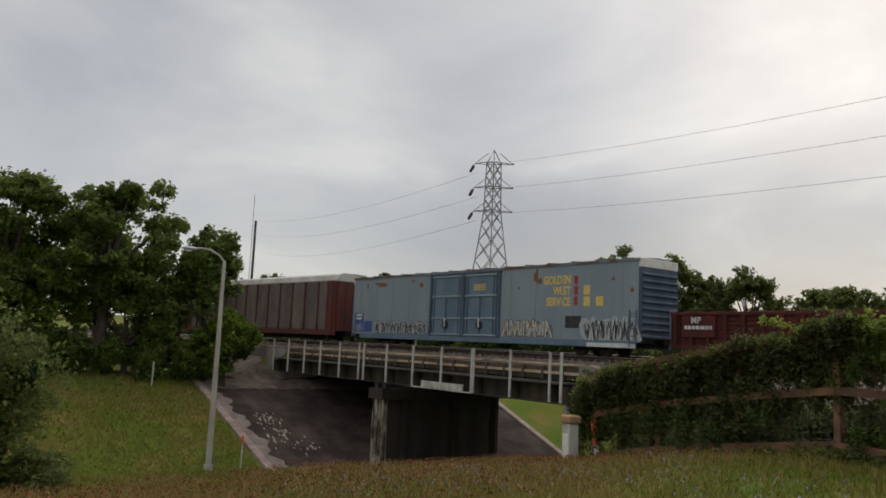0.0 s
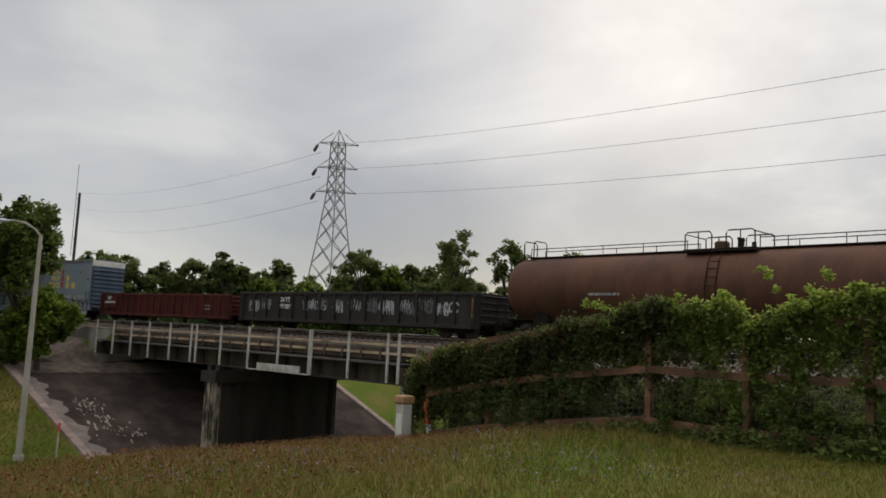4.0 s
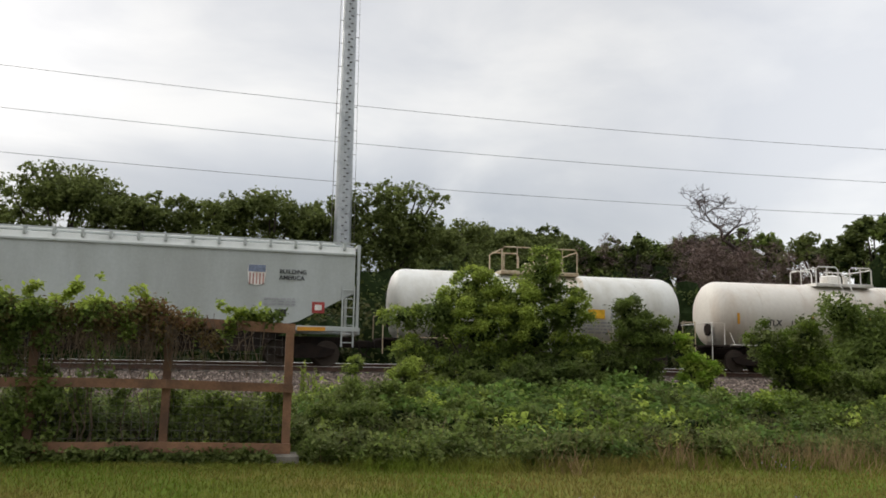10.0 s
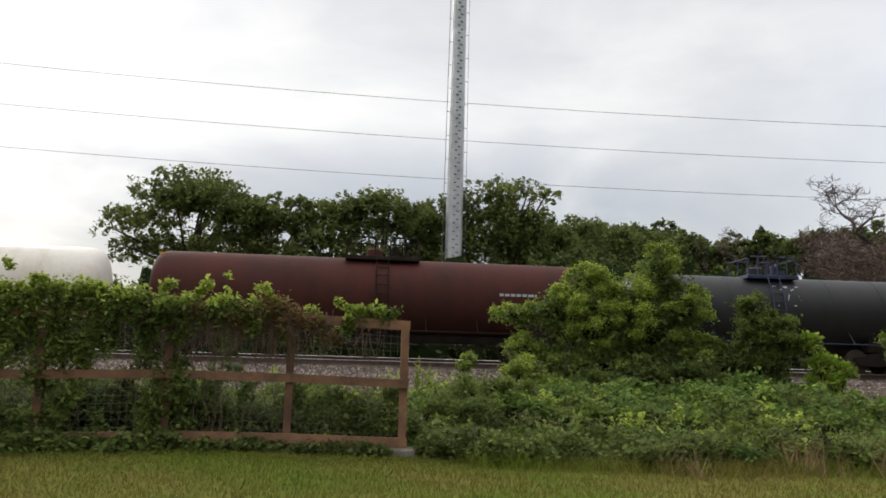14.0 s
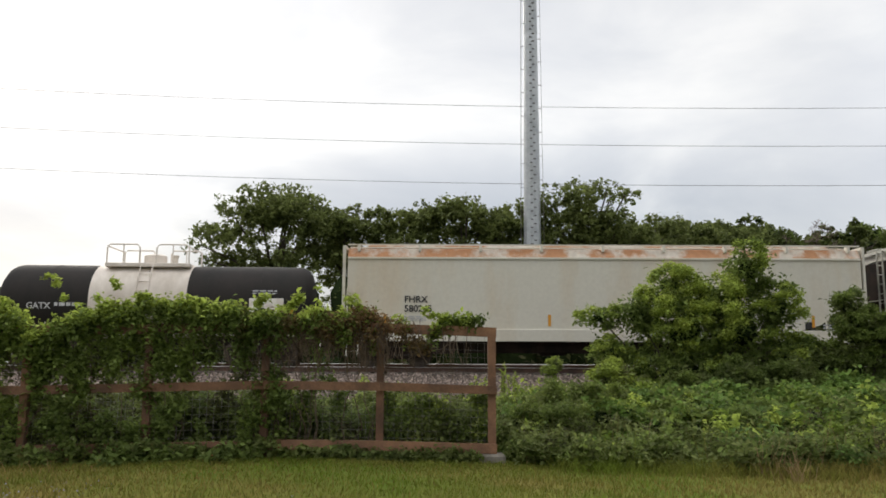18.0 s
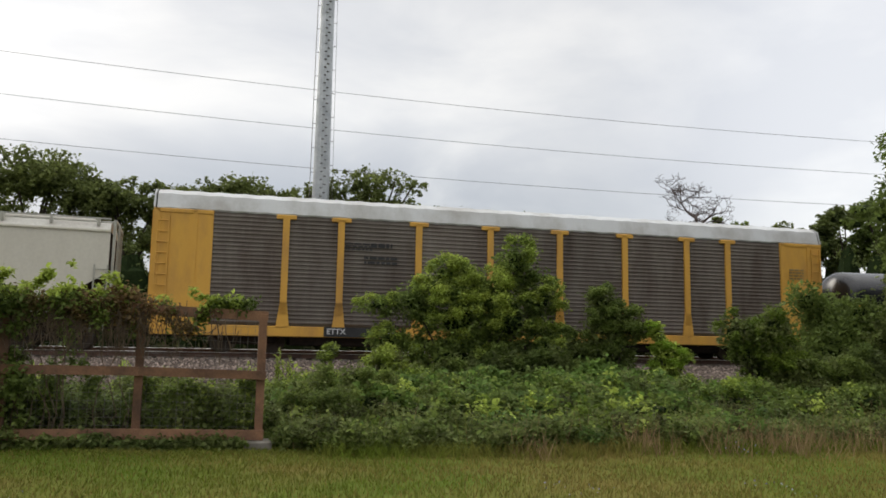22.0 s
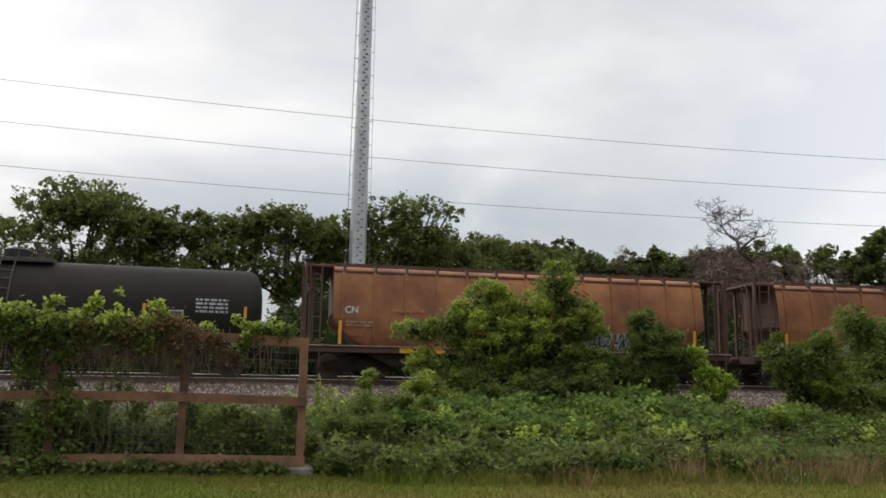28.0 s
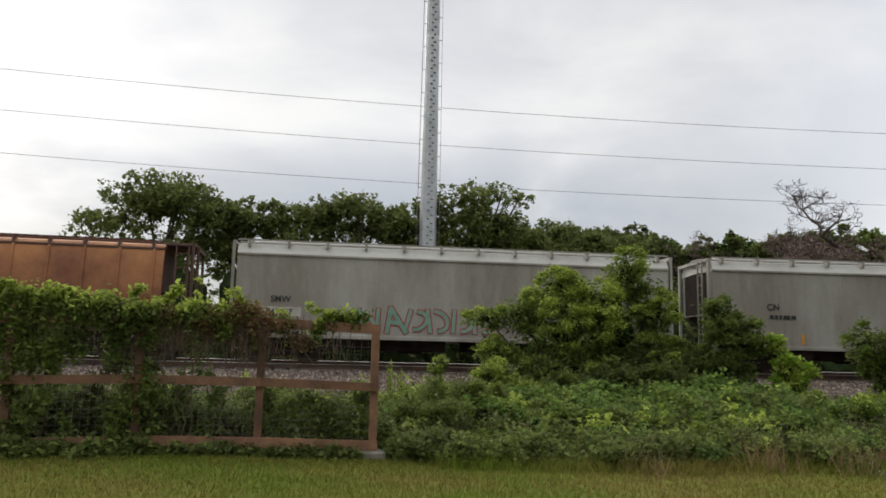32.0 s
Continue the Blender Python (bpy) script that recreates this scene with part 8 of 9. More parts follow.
    tree(20.9, 18.4, 0.2, pads(20.7, 18.0, 5.0, 2.2, 1.9, 3.9, 58, R, 0.26), 32000, 0.10, LEAF_MID, "tall dark green tree shading the lawn's edge", 0.2, "broadleaf_tree", group=g, fork=0.35)
    tree(22.5, 17.6, 0.2, pads(22.6, 17.0, 3.2, 2.6, 2.4, 3.2, 46, R, 0.28), 28000, 0.11, LEAF_OAK, "dense dark green tree at the lawn's edge", 0.2, "broadleaf_tree", group=g, fork=0.3)
    tree(18.4, 19.6, 0.2, crowd(18.0, 19.2, 1.9, 2.1, 1.4, 2.0, 18, R, 0.4), 20000, 0.10, LEAF_MID, "low dark green tree beside the railway", 0.12, "broadleaf_tree", group=g, fork=0.3)
    tree(19.4, 17.4, 0.2, crowd(19.3, 17.3, 2.1, 1.7, 1.5, 2.1, 18, R, 0.38), 17000, 0.10, LEAF_OAK, "low dark green tree beside the lawn", 0.12, "broadleaf_tree", group=g, fork=0.3)
    tree(21.6, 15.6, 0.2, crowd(21.5, 15.6, 1.8, 1.7, 1.4, 1.9, 16, R, 0.38), 15000, 0.10, LEAF_OAK, "low dark green tree beside the lawn", 0.12, "broadleaf_tree", group=g, fork=0.3)
    tree(26, 16, 0.0, crowd(26, 16, 5.0, 3.2, 3, 4.2, 18, R, 0.4), 6000, 0.22, LEAF_DARK, "dense dark green tree at the lawn's edge", 0.3, "broadleaf_tree", group=g)
    tree(30, 22, 0.0, crowd(30, 22, 5.5, 4, 4, 5, 14, R, 0.4), 6000, 0.3, LEAF_DARK, "dense dark green tree beyond the lawn", 0.3, "broadleaf_tree", group=g)


build_near_shrubs()


def build_pine():
    p = tagged(new("pine_tree"), "tall dark pine with drooping needle tufts", "tree")
    bx, by = 21.0, 10.6
    tr = part("trunk", Geo().tube([(bx, by, -0.2), (bx - 0.2, by, 8), (bx - 0.1, by, 16)], [0.28, 0.22, 0.08], 10), BARK, p)
    for k, (dz, reach, ang, dip) in enumerate(((8.6, 5.3, 165, -0.2), (7.5, 5.5, 156, -0.2), (6.3, 5.2, 163, -0.3), (6.9, 5.9, 160, -0.3), (9.9, 5.6, 158, 0.1), (8.0, 5.5, 158, -0.1), (9.3, 5.2, 163, 0.2), (10.6, 4.6, 152, 0.3), (7.2, 5.2, 168, 0.3), (7.3, 4.0, 195, 0.0), (9.0, 3.6, 60, 0.2), (11.5, 3.6, 280, 0.3), (13.5, 2.6, 170, 0.6), (8.0, 4.0, 330, 0.1))):
        a = radians(ang)
        reach = min(reach * 0.94, 4.95)
        tip = Vector((bx + reach * math.cos(a), by + reach * math.sin(a), dz + dip))
        root = Vector((bx - 0.1, by, dz))
        l = part("limb", Geo().tube([root, root.lerp(tip, 0.5) + Vector((0, 0, 0.25)), tip], [0.09, 0.05, 0.015], 6, False), BARK, tr)
        # tufts of long needles at the ends of short side twigs
        twigs, cloud = Geo(), []
        for f in np.arange(0.42, 1.04, 0.075):
            c = root.lerp(tip, min(f, 1.0)) + Vector((0, 0, 0.5 * f * (1 - f)))
            for _ in range(9):
                e = c + Vector((RNG.normal() * 0.46, RNG.normal() * 0.46, RNG.normal() * 0.3 + 0.05))
                twigs.tube([c, c.lerp(e, 0.5) + Vector((0, 0, 0.05)), e], [0.018, 0.013, 0.008], 4, False)
                d = RNG.normal(size=(70, 3))
                d[:, 2] += 0.5
                d /= np.linalg.norm(d, axis=1)[:, None]
                a, b = np.array(e) + d * 0.02, np.array(e) + d * RNG.uniform(0.12, 0.24, (70, 1))
                side = np.cross(d, RNG.normal(size=(70, 3)))
                side *= 0.0065 / np.linalg.norm(side, axis=1)[:, None]
                cloud.append(np.stack([a - side, a + side, b], 1).reshape(-1, 3))
        tagged(part("side_twigs", twigs, BARK, l), "thin bare side twigs", kind="stuff")
        v = np.concatenate(cloud)
        part("needles", raw_mesh("needles", v, np.arange(len(v)).reshape(-1, 3), NEEDLES), None, l)


build_pine()


def weed_line(x):
    """Front edge of the rough growth, seen from the lawn."""
    return 11.9 - 0.9 * smooth(x, 1.5, 4.5) + 0.8 * smooth(x, 9, 15) + 1.6 * smooth(x, 14, 20) + 0.15 * math.sin(x * 2.1)


def build_undergrowth():
    R = RNG
    # rough growth between fence or lawn and the ballast, in patches
    spots = []
    for i in range(300):
        x = R.uniform(-14, 20)
        y = R.uniform(13.0 if x < 0.9 else weed_line(x) + 0.3, 19.6)
        spots.append((x, y))
    for i in range(90):
        spots.append((R.uniform(-13.5, 0.9), R.uniform(13.0, 15.5)))
    low, mid, bright = [], [], []
    for x, y in spots:
        d = y - (13.0 if x < 0.9 else weed_line(x))
        h = 0.22 + 0.12 * min(d, 4.0) + R.uniform(0, 0.26)
        if x < 0.5:
            h = min(h + 0.25, 1.08)
        if y > 16.8:
            h *= 0.6
        z = ground_z(x, y)
        for _ in range(3):
            e = (x + R.normal() * 0.3, y + R.normal() * 0.25, z + h * R.uniform(0.45, 0.8), R.uniform(0.15, 0.42), R.uniform(0.15, 0.35), h * R.uniform(0.22, 0.42))
            (low, mid, bright)[R.choice(3, p=(0.40, 0.44, 0.16))].append(e)
    # the first set's dark leaves stand in for shade between the weeds
    for blobs, m, k, sz in ((low, LEAF_SHADED, 46000, 0.055), (mid, LEAF_OAK, 44000, 0.065), (bright, LEAF_MID, 18000, 0.075)):
        pts = blob_points(blobs, k, R, 0.3, 0.7)
        v, f = leaves(pts, sz, R, 0.2)
        ob = tagged(part("undergrowth", raw_mesh("undergrowth", v, f, m), None), "dense green weeds and brambles beside the railway", "undergrowth", kind="stuff")
    # rounded clumps of broad leaves, each over an added dark lump of painted shade
    clumps = {0: [], 1: [], 2: [], 3: []}
    for i in range(230):
        x = R.uniform(1.1, 11.0) if i % 5 else R.uniform(11.0, 19.0)
        y = R.uniform(weed_line(x) + (0.35 if x < 9 else 1.3), 18.4)
        d = y - weed_line(x)
        r = R.uniform(0.22, 0.52)
        h = (0.16 + 0.13 * min(d, 3.6)) * R.uniform(0.65, 1.3)
        z = ground_z(x, y)
        for _ in range(3):
            q = R.uniform(0.55, 0.9)
            clumps[int(R.choice(4, p=(0.34, 0.32, 0.2, 0.14)))].append((x + R.normal() * r * 0.5, y + R.normal() * r * 0.4, z + h * R.uniform(0.75, 1.05), r * q, r * q, h * R.uniform(0.28, 0.42)))
    for key, m, k, sz in ((0, LEAF_MID, 17000, 0.085), (1, LEAF_VIVID, 17000, 0.09), (2, LEAF_FRESH, 11000, 0.08), (3, LEAF_BRIGHT, 8000, 0.08)):
        v, f = leaves(blob_points(clumps[key], k, R, 0.7, 0.9), sz, R, 0.15, 1.3, 1.1)
        ob = tagged(part("leafy_clump", raw_mesh("leafy_clump", v, f, m), None), "rounded clumps of broad green leaves", "undergrowth", kind="stuff")
        tagged(part("inner_shade", lump([(x, y, z - 0.4 * c, a, b, c) for x, y, z, a, b, c in clumps[key] if y > weed_line(x) + 0.9], R, 0.5), LEAF_CORE, ob), "added dark lump that stands in for shade inside the foliage", kind="stuff")
    # weeds between the growth and the ballast
    blobs = [(R.uniform(-24, 24), R.uniform(18.6, 23.2), 0, R.uniform(0.4, 0.9), R.uniform(0.4, 0.8), R.uniform(0.12, 0.3)) for _ in range(330)]
    blobs = [(x, y, ground_z(x, y) + c * 0.5, a, b, c) for x, y, _, a, b, c in blobs if x > -1.1 * y]
    for k, m in ((26000, LEAF_OAK), (14000, LEAF_MID)):
        v, f = leaves(blob_points(blobs, k, R, 0.2, 0.4), 0.085, R, 0.1)
        tagged(part("trackside_weeds", raw_mesh("trackside_weeds", v, f, m), None), "low weeds at the foot of the ballast", "weeds", kind="stuff")
    # a leafy bramble bank in front of the large shrub
    blobs = [(R.normal(7.4, 1.8), R.uniform(13.6, 17.4), 0, R.uniform(0.2, 0.55), R.uniform(0.2, 0.45), R.uniform(0.12, 0.3)) for _ in range(62)]
    blobs = [(x, y, ground_z(x, y) + (0.30 + 0.15 * (y - 13.8)) * R.uniform(0.55, 1.25), a, b, c) for x, y, _, a, b, c in blobs]
    for k, m in ((12000, LEAF_MID), (28000, LEAF_VIVID)):
        v, f = leaves(blob_points(blobs, k, R, 0.5, 0.7), 0.10, R, 0.1, 1.2, 1.2)
        tagged(part("bramble", raw_mesh("bramble", v, f, m), None), "bank of broad-leaved green brambles", "bramble", kind="stuff")
    # tall feathery weeds beside the fence's free end
    for cx, cy, hh in ((1.7, 14.0, 1.15), (2.4, 14.4, 1.2), (3.1, 14.8, 1.05), (2.0, 13.3, 0.85), (3.9, 14.2, 0.8)):
        z = ground_z(cx, cy)
        bush([(cx, cy, z + hh * 0.5, 0.42, 0.4, hh * 0.5), (cx + 0.2, cy, z + hh * 0.8, 0.24, 0.24, hh * 0.25)], 1900, 0.055, LEAF_VINE, "tall feathery grey-green weed beside the fence", "tall_weed", "tall weeds", dark=LEAF_OAK)
    blobs = [(R.uniform(-13.5, 0.7), R.uniform(12.8, 13.8), 0, R.uniform(0.2, 0.4), R.uniform(0.15, 0.3), R.uniform(0.2, 0.42)) for _ in range(120)]
    blobs = [(x, y, ground_z(x, y) + c + R.uniform(0, 0.25), a, b, c) for x, y, _, a, b, c in blobs]
    for k, m in ((34000, LEAF_DARK), (12000, LEAF_MID)):
        v, f = leaves(blob_points(blobs, k, R, 0.2, 0.3), 0.06, R, 0.1)
        tagged(part("undergrowth", raw_mesh("undergrowth", v, f, m), None), "dark leafy growth close behind the fence", "undergrowth", kind="stuff")
    # low leaves that close the front of the growth down to the grass
    blobs = [(x, weed_line(x) + R.uniform(0.2, 1.9), 0, R.uniform(0.2, 0.4), R.uniform(0.2, 0.35), R.uniform(0.10, 0.24)) for x in R.uniform(0.9, 13, 170)]
    blobs = [(x, y, ground_z(x, y) + c * 1.1, a, b, c) for x, y, _, a, b, c in blobs]
    for k, m in ((20000, LEAF_OAK), (13000, LEAF_MID)):
        v, f = leaves(blob_points(blobs, k, R, 0.2, 0.4), 0.06, R, 0.1)
        tagged(part("undergrowth", raw_mesh("undergrowth", v, f, m), None), "low leafy weeds along the lawn's edge", "undergrowth", kind="stuff")
    # leaves that climb the fence foot from the lawn side
    blobs = []
    for u in np.arange(0.15, 8.0, 0.07):
        x, y, z = fence_at(u)
        h = 0.10 if u < 1.9 else (0.26 if u < 4.2 else 0.08)
        blobs.append((x, y - R.uniform(0.05, 0.32), z + h * R.uniform(0.2, 1.0), 0.17, 0.12, R.uniform(0.05, 0.12)))
    for k, m in ((9000, LEAF_OAK), (5000, LEAF_MID)):
        v, f = leaves(blob_points(blobs, k, R, 0.3, 0.4), 0.06, R, 0.0)
        tagged(part("ground_ivy", raw_mesh("ground_ivy", v, f, m), None), "leafy weeds climbing the fence foot", "ivy", kind="stuff")
    # low ragged leaves along the fence foot
    blobs = [(x, (12.35 + R.uniform(-0.45, 0.5)) if x < -3 else 12.75 + R.uniform(0, 0.5), ground_z(x, 12.1) + 0.05, 0.4, 0.3, R.uniform(0.06, 0.16)) for x in np.arange(-13.5, 4.0, 0.24)]
    pts = blob_points(blobs, 14000, R, 0.3)
    v, f = leaves(pts, 0.075, R, 0.0)
    tagged(part("ground_ivy", raw_mesh("ground_ivy", v, f, LEAF_MID), None), "low ivy and weeds along the fence foot", "ivy", kind="stuff")


build_undergrowth()


def build_vines():
    """Vine masses over the fence; u counts posts from the free end."""
    R = RNG
    vine = tagged(new("vine"), "tangled green vine smothering the timber fence", "vine")
    crest, shade, red, hang, deep = [], [], [], [], []
    # height of the mass over the ground, in lobes with dips between them
    tops = [2.20, 2.28, 2.40, 2.46, 2.42, 2.38, 2.15, 2.12, 1.95, 1.8]
    for u in np.arange(0.0, 8.45, 0.07):
        x, y, z = fence_at(u)
        i = min(int(max(u, 0)), 8)
        lobe = 0.5 + 0.5 * math.sin(u * 5.2 + 1.9 * math.sin(u * 1.3))
        t = tops[i] + (tops[i + 1] - tops[i]) * (u - i) - 0.20 * (1 - lobe) + 0.05 * math.sin(u * 17.1)
        t -= 0.26 * smooth(abs(u - 3.95), 0.4, 0.0) + 0.20 * smooth(abs(u - 0.62), 0.3, 0.0)
        t += 0.07 * smooth(u, 0.9, 0.3)
        drop = 0.16 + (0.08 if u < 0.55 else 0.18) * lobe if u < 1.0 else (0.34 + 0.25 * lobe if u < 4.9 else 0.80)
        e = (x, y + R.uniform(-0.14, 0.14) * (1 if u > 0.6 else 0.5), z + t - drop * 0.5, 0.15 if u > 0.6 else 0.10, 0.22 if u > 1 else 0.12, drop * 0.5)
        if u < 0.14:
            continue
        if 0.6 < u < 2.3 and R.random() < 0.66:
            red.append(e)
        elif u > 4.7:
            shade.append(e)
        else:
            crest.append(e)
        if u > 1.0 and R.random() < (0.85 if u > 2.2 else 0.3):
            d = R.uniform(0.2, 0.85) if u < 4.8 else R.uniform(0.5, 1.3)
            (hang if u < 4.8 else deep).append((x + R.normal() * 0.1, y + R.uniform(-0.12, 0.15), z + t - drop - d * 0.35, 0.13, 0.12, d * 0.5))
    # full-height curtains by some posts
    for uc, w in ((2.02, 0.10), (2.9, 0.22), (3.3, 0.30), (3.8, 0.25), (4.4, 0.25), (5.9, 0.25), (6.6, 0.3), (7.5, 0.3)):
        for _ in range(13):
            u = uc + R.normal() * w
            x, y, z = fence_at(min(8.2, max(0.02, u)))
            (hang if u < 4.8 else deep).append((x, y + R.uniform(-0.16, 0.05), z + R.uniform(0.25, 1.85), 0.15, 0.12, 0.24))
    # leaves that fill the panels behind the rails, their shade painted as darker green
    dim_fill, panel = [], []
    for u in np.arange(0.05, 8.3, 0.06):
        x, y, z = fence_at(u)
        for _ in range(3):
            if R.random() < (0.38 if u < 1.9 else (0.55 if u < 4.6 else 0.8)):
                (panel if u < 1.95 else dim_fill).append((x + R.normal() * 0.1, y + R.uniform(0.08, 0.4), z + R.uniform(0.12, 1.2 if u < 1.9 else 1.9), 0.17, 0.12, R.uniform(0.12, 0.28)))
    # shoots that stand up above the mass
    up = []
    for u, h in ((3.35, 0.35), (3.55, 0.62), (3.62, 0.5), (2.05, 0.36), (2.2, 0.25), (1.15, 0.22), (4.3, 0.2), (4.75, 0.16), (0.4, 0.10), (5.4, 0.12), (2.75, 0.25), (1.85, 0.2), (2.55, 0.18)):
        x, y, z = fence_at(u)
        lean = R.normal() * 0.12
        for k in range(5):
            up.append((x + lean * k + R.normal() * 0.03, y, z + 2.25 + h * k / 4, 0.07, 0.06, 0.07))
    # bright tips on top, darker leaves below: daylight and shade painted by leaf colour
    foliage(vine, "vine_leaves", crest, 14000, 0.056, LEAF_MID, 0.4, False)
    tips = [(x, y, z + c * 0.8, a * 0.9, b * 0.9, 0.11) for x, y, z, a, b, c in crest]
    foliage(vine, "vine_leaves", tips, 6500, 0.055, LEAF_BRIGHT, 0.3, False)
    foliage(vine, "vine_leaves", shade, 22000, 0.058, LEAF_SHADED, 0.35, False)
    edge = [(x, y, z + c * 0.85, a, b, 0.09) for x, y, z, a, b, c in shade]
    foliage(vine, "vine_leaves", edge, 4200, 0.05, LEAF_VINE, 0.3, False)
    foliage(vine, "vine_leaves", edge, 1600, 0.05, LEAF_REDVINE, 0.3, False)
    foliage(vine, "vine_leaves", panel, 5200, 0.055, LEAF_MID, 0.3, False)
    foliage(vine, "vine_leaves", panel[::3], 1200, 0.05, LEAF_BRIGHT, 0.3, False)
    foliage(vine, "vine_leaves", dim_fill, 24000, 0.055, LEAF_SHADED, 0.3, False)
    foliage(vine, "vine_leaves", red, 4800, 0.045, LEAF_REDVINE, 0.4, False)
    foliage(vine, "vine_leaves", red, 900, 0.05, LEAF_VINE, 0.4, False)
    foliage(vine, "vine_leaves", hang, 16000, 0.058, LEAF_MID, 0.35, False)
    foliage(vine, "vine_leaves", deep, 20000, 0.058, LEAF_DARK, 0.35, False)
    foliage(vine, "vine_shoot", up, 2200, 0.06, LEAF_BRIGHT, 0.2, False)
    stems = Geo()
    for _ in range(60):
        u = R.uniform(1.0, 7.9)
        x, y, z = fence_at(u)
        pts = [(x, y - 0.05, z + 0.05)]
        for k in range(5):
            px, py, pz = pts[-1]
            pts.append((px + R.normal() * 0.14, y + R.uniform(-0.12, 0.1), pz + 0.42))
        stems.tube(pts, 0.007, 4, False)
    # bare looping stems that hang where the leaves are thin
    for _ in range(190):
        u = R.normal(1.4, 0.42)
        x, y, z = fence_at(max(0.1, u))
        w, d = R.normal() * 0.28, R.uniform(0.25, 0.8)
        top = 2.0 + R.uniform(0, 0.2)
        stems.tube([(x, y + R.uniform(-0.15, 0.1), z + top), (x + w * 0.3, y - 0.14, z + top - d * 0.6), (x + w * 0.7, y - 0.12, z + top - d), (x + w, y - 0.05, z + top - d * R.uniform(0.2, 0.9))], 0.006, 4, False)
    tagged(part("woody_stems", stems, VINE_STEM, vine), "thin brown tangled stems", kind="stuff")


build_vines()


def blades(pts, height, width, rng, lean=0.35):
    n = len(pts)
    a = rng.uniform(0, 2 * math.pi, n)
    h = height * rng.uniform(0.5, 1.3, n)
    w = width * rng.uniform(0.7, 1.3, n)
    side = np.stack([np.cos(a), np.sin(a), 0 * a], 1) * w[:, None]
    tip = pts + np.stack([rng.normal(0, lean, n) * h, rng.normal(0, lean, n) * h, h], 1)
    v = np.stack([pts - side, pts + side, tip], 1).reshape(-1, 3)
    return v, np.arange(n * 3).reshape(-1, 3)


def build_grass():
    R = RNG
    n = 330000
    x = R.uniform(-15, 22, n)
    y = R.uniform(2.5, 14.5, n)
    front = np.array([weed_line(a) + 0.5 for a in x])
    keep = (y < front + R.normal(0, 0.25, n)) & (y > 3.5 - 0.25 * x * (x < 0) - 4.0 * (x < -6))
    x, y = x[keep], y[keep]
    z = np.array([ground_z(a, b) for a, b in zip(x, y)])
    pale = 0.5 + 0.5 * np.sin(x * 0.9 + 1.3 * np.sin(y * 0.8)) * np.sin(y * 1.1 + 0.7 * np.sin(x * 0.6))
    dry = R.uniform(0, 1, len(x)) < np.clip(0.30 + (x - 1.0) / 9, 0.30, 0.85) * (0.25 + 1.0 * pale)
    for pick, m, nm, word in ((~dry, BLADES, "grass", "short green lawn grass"), (dry, DRY_LAWN, "dry_lawn_grass", "yellow-brown dry patches of the lawn")):
        v, f = blades(np.stack([x, y, z], 1)[pick], 0.06, 0.006, R)
        tagged(part(nm, raw_mesh(nm, v, f, m), None), word, "grass", kind="stuff")
    # longer grass against the rough growth and the fence
    n = 16000
    x = R.uniform(-14, 20, n)
    y = np.array([weed_line(a) for a in x]) + R.normal(0.1, 0.25, n)
    z = np.array([ground_z(a, b) for a, b in zip(x, y)])
    v, f = blades(np.stack([x, y, z], 1), 0.20, 0.008, R, 0.5)
    low = np.repeat(x < 1.6, 3)
    v[low, 2] = np.repeat(z, 3)[low] + (v[low, 2] - np.repeat(z, 3)[low]) * 0.3
    tagged(part("tall_grass", raw_mesh("tall_grass", v, f, BLADES), None), "longer unmown green grass at the lawn's edge", "grass", kind="stuff")
    pts = []
    for cx, cy, k, sx in ((6.6, 12.0, 170, 0.22), (8.9, 12.2, 420, 0.28), (7.8, 11.9, 150, 0.3), (14.0, 14.4, 800, 0.7), (12.6, 13.8, 160, 0.4), (10.6, 13.0, 130, 0.3), (16.3, 15.2, 380, 0.6), (4.6, 11.6, 90, 0.12), (11.6, 13.4, 420, 0.7), (9.9, 12.6, 260, 0.45), (13.2, 14.2, 380, 0.8), (15.2, 14.8, 420, 0.8), (17.6, 15.8, 300, 0.7)):
        pts.append(np.stack([R.normal(cx, sx, k), R.normal(weed_line(cx) + 0.15, 0.42, k), 0 * np.arange(k)], 1))
    pts = np.concatenate(pts)
    pts[:, 2] = [ground_z(a, b) for a, b in pts[:, :2]]
    v, f = blades(pts, 0.45, 0.007, R, 0.4)
    tagged(part("dry_grass", raw_mesh("dry_grass", v, f, DRY), None), "tufts of dry straw-coloured grass", "grass", kind="stuff")
    # old stalks and tall grass standing in the rough growth
    n = 1300
    x = R.uniform(0.9, 19, n)
    y = np.array([weed_line(a) for a in x]) + 0.3 + np.abs(R.normal(0, 2.2, n))
    z = np.array([ground_z(a, b) for a, b in zip(x, y)])
    for a, m, nm, word in ((0, DRY, "dry_stalks", "thin dry stalks among the weeds"), (1, BLADES, "tall_stalks", "tall green grass among the weeds")):
        v, f = blades(np.stack([x, y, z], 1)[a::2], 0.7, 0.006, R, 0.25)
        tagged(part(nm, raw_mesh(nm, v, f, m), None), word, "grass", kind="stuff")
    # wild flowers on the crest
    n = 46000
    y = R.uniform(-3, 12.5, n)
    cr = np.array([-9.6 - 0.40 * min(max(b, -6), 12) for b in y])
    x = cr + np.abs(R.normal(0, 3.4, n)) - 1.3
    z = np.array([ground_z(a, b) for a, b in zip(x, y)])
    heads = np.stack([x, y, z], 1)[::2] + np.stack([R.normal(0, 0.04, len(x[::2])), R.normal(0, 0.04, len(x[::2])), R.uniform(0.10, 0.24, len(x[::2]))], 1)
    v, f = leaves(heads, 0.024, R, 0.0, 1.2)
    tagged(part("flower_heads", raw_mesh("flower_heads", v, f, FLOWER_RED), None), "small rusty-red flower heads along the crest", "flowers", kind="stuff")
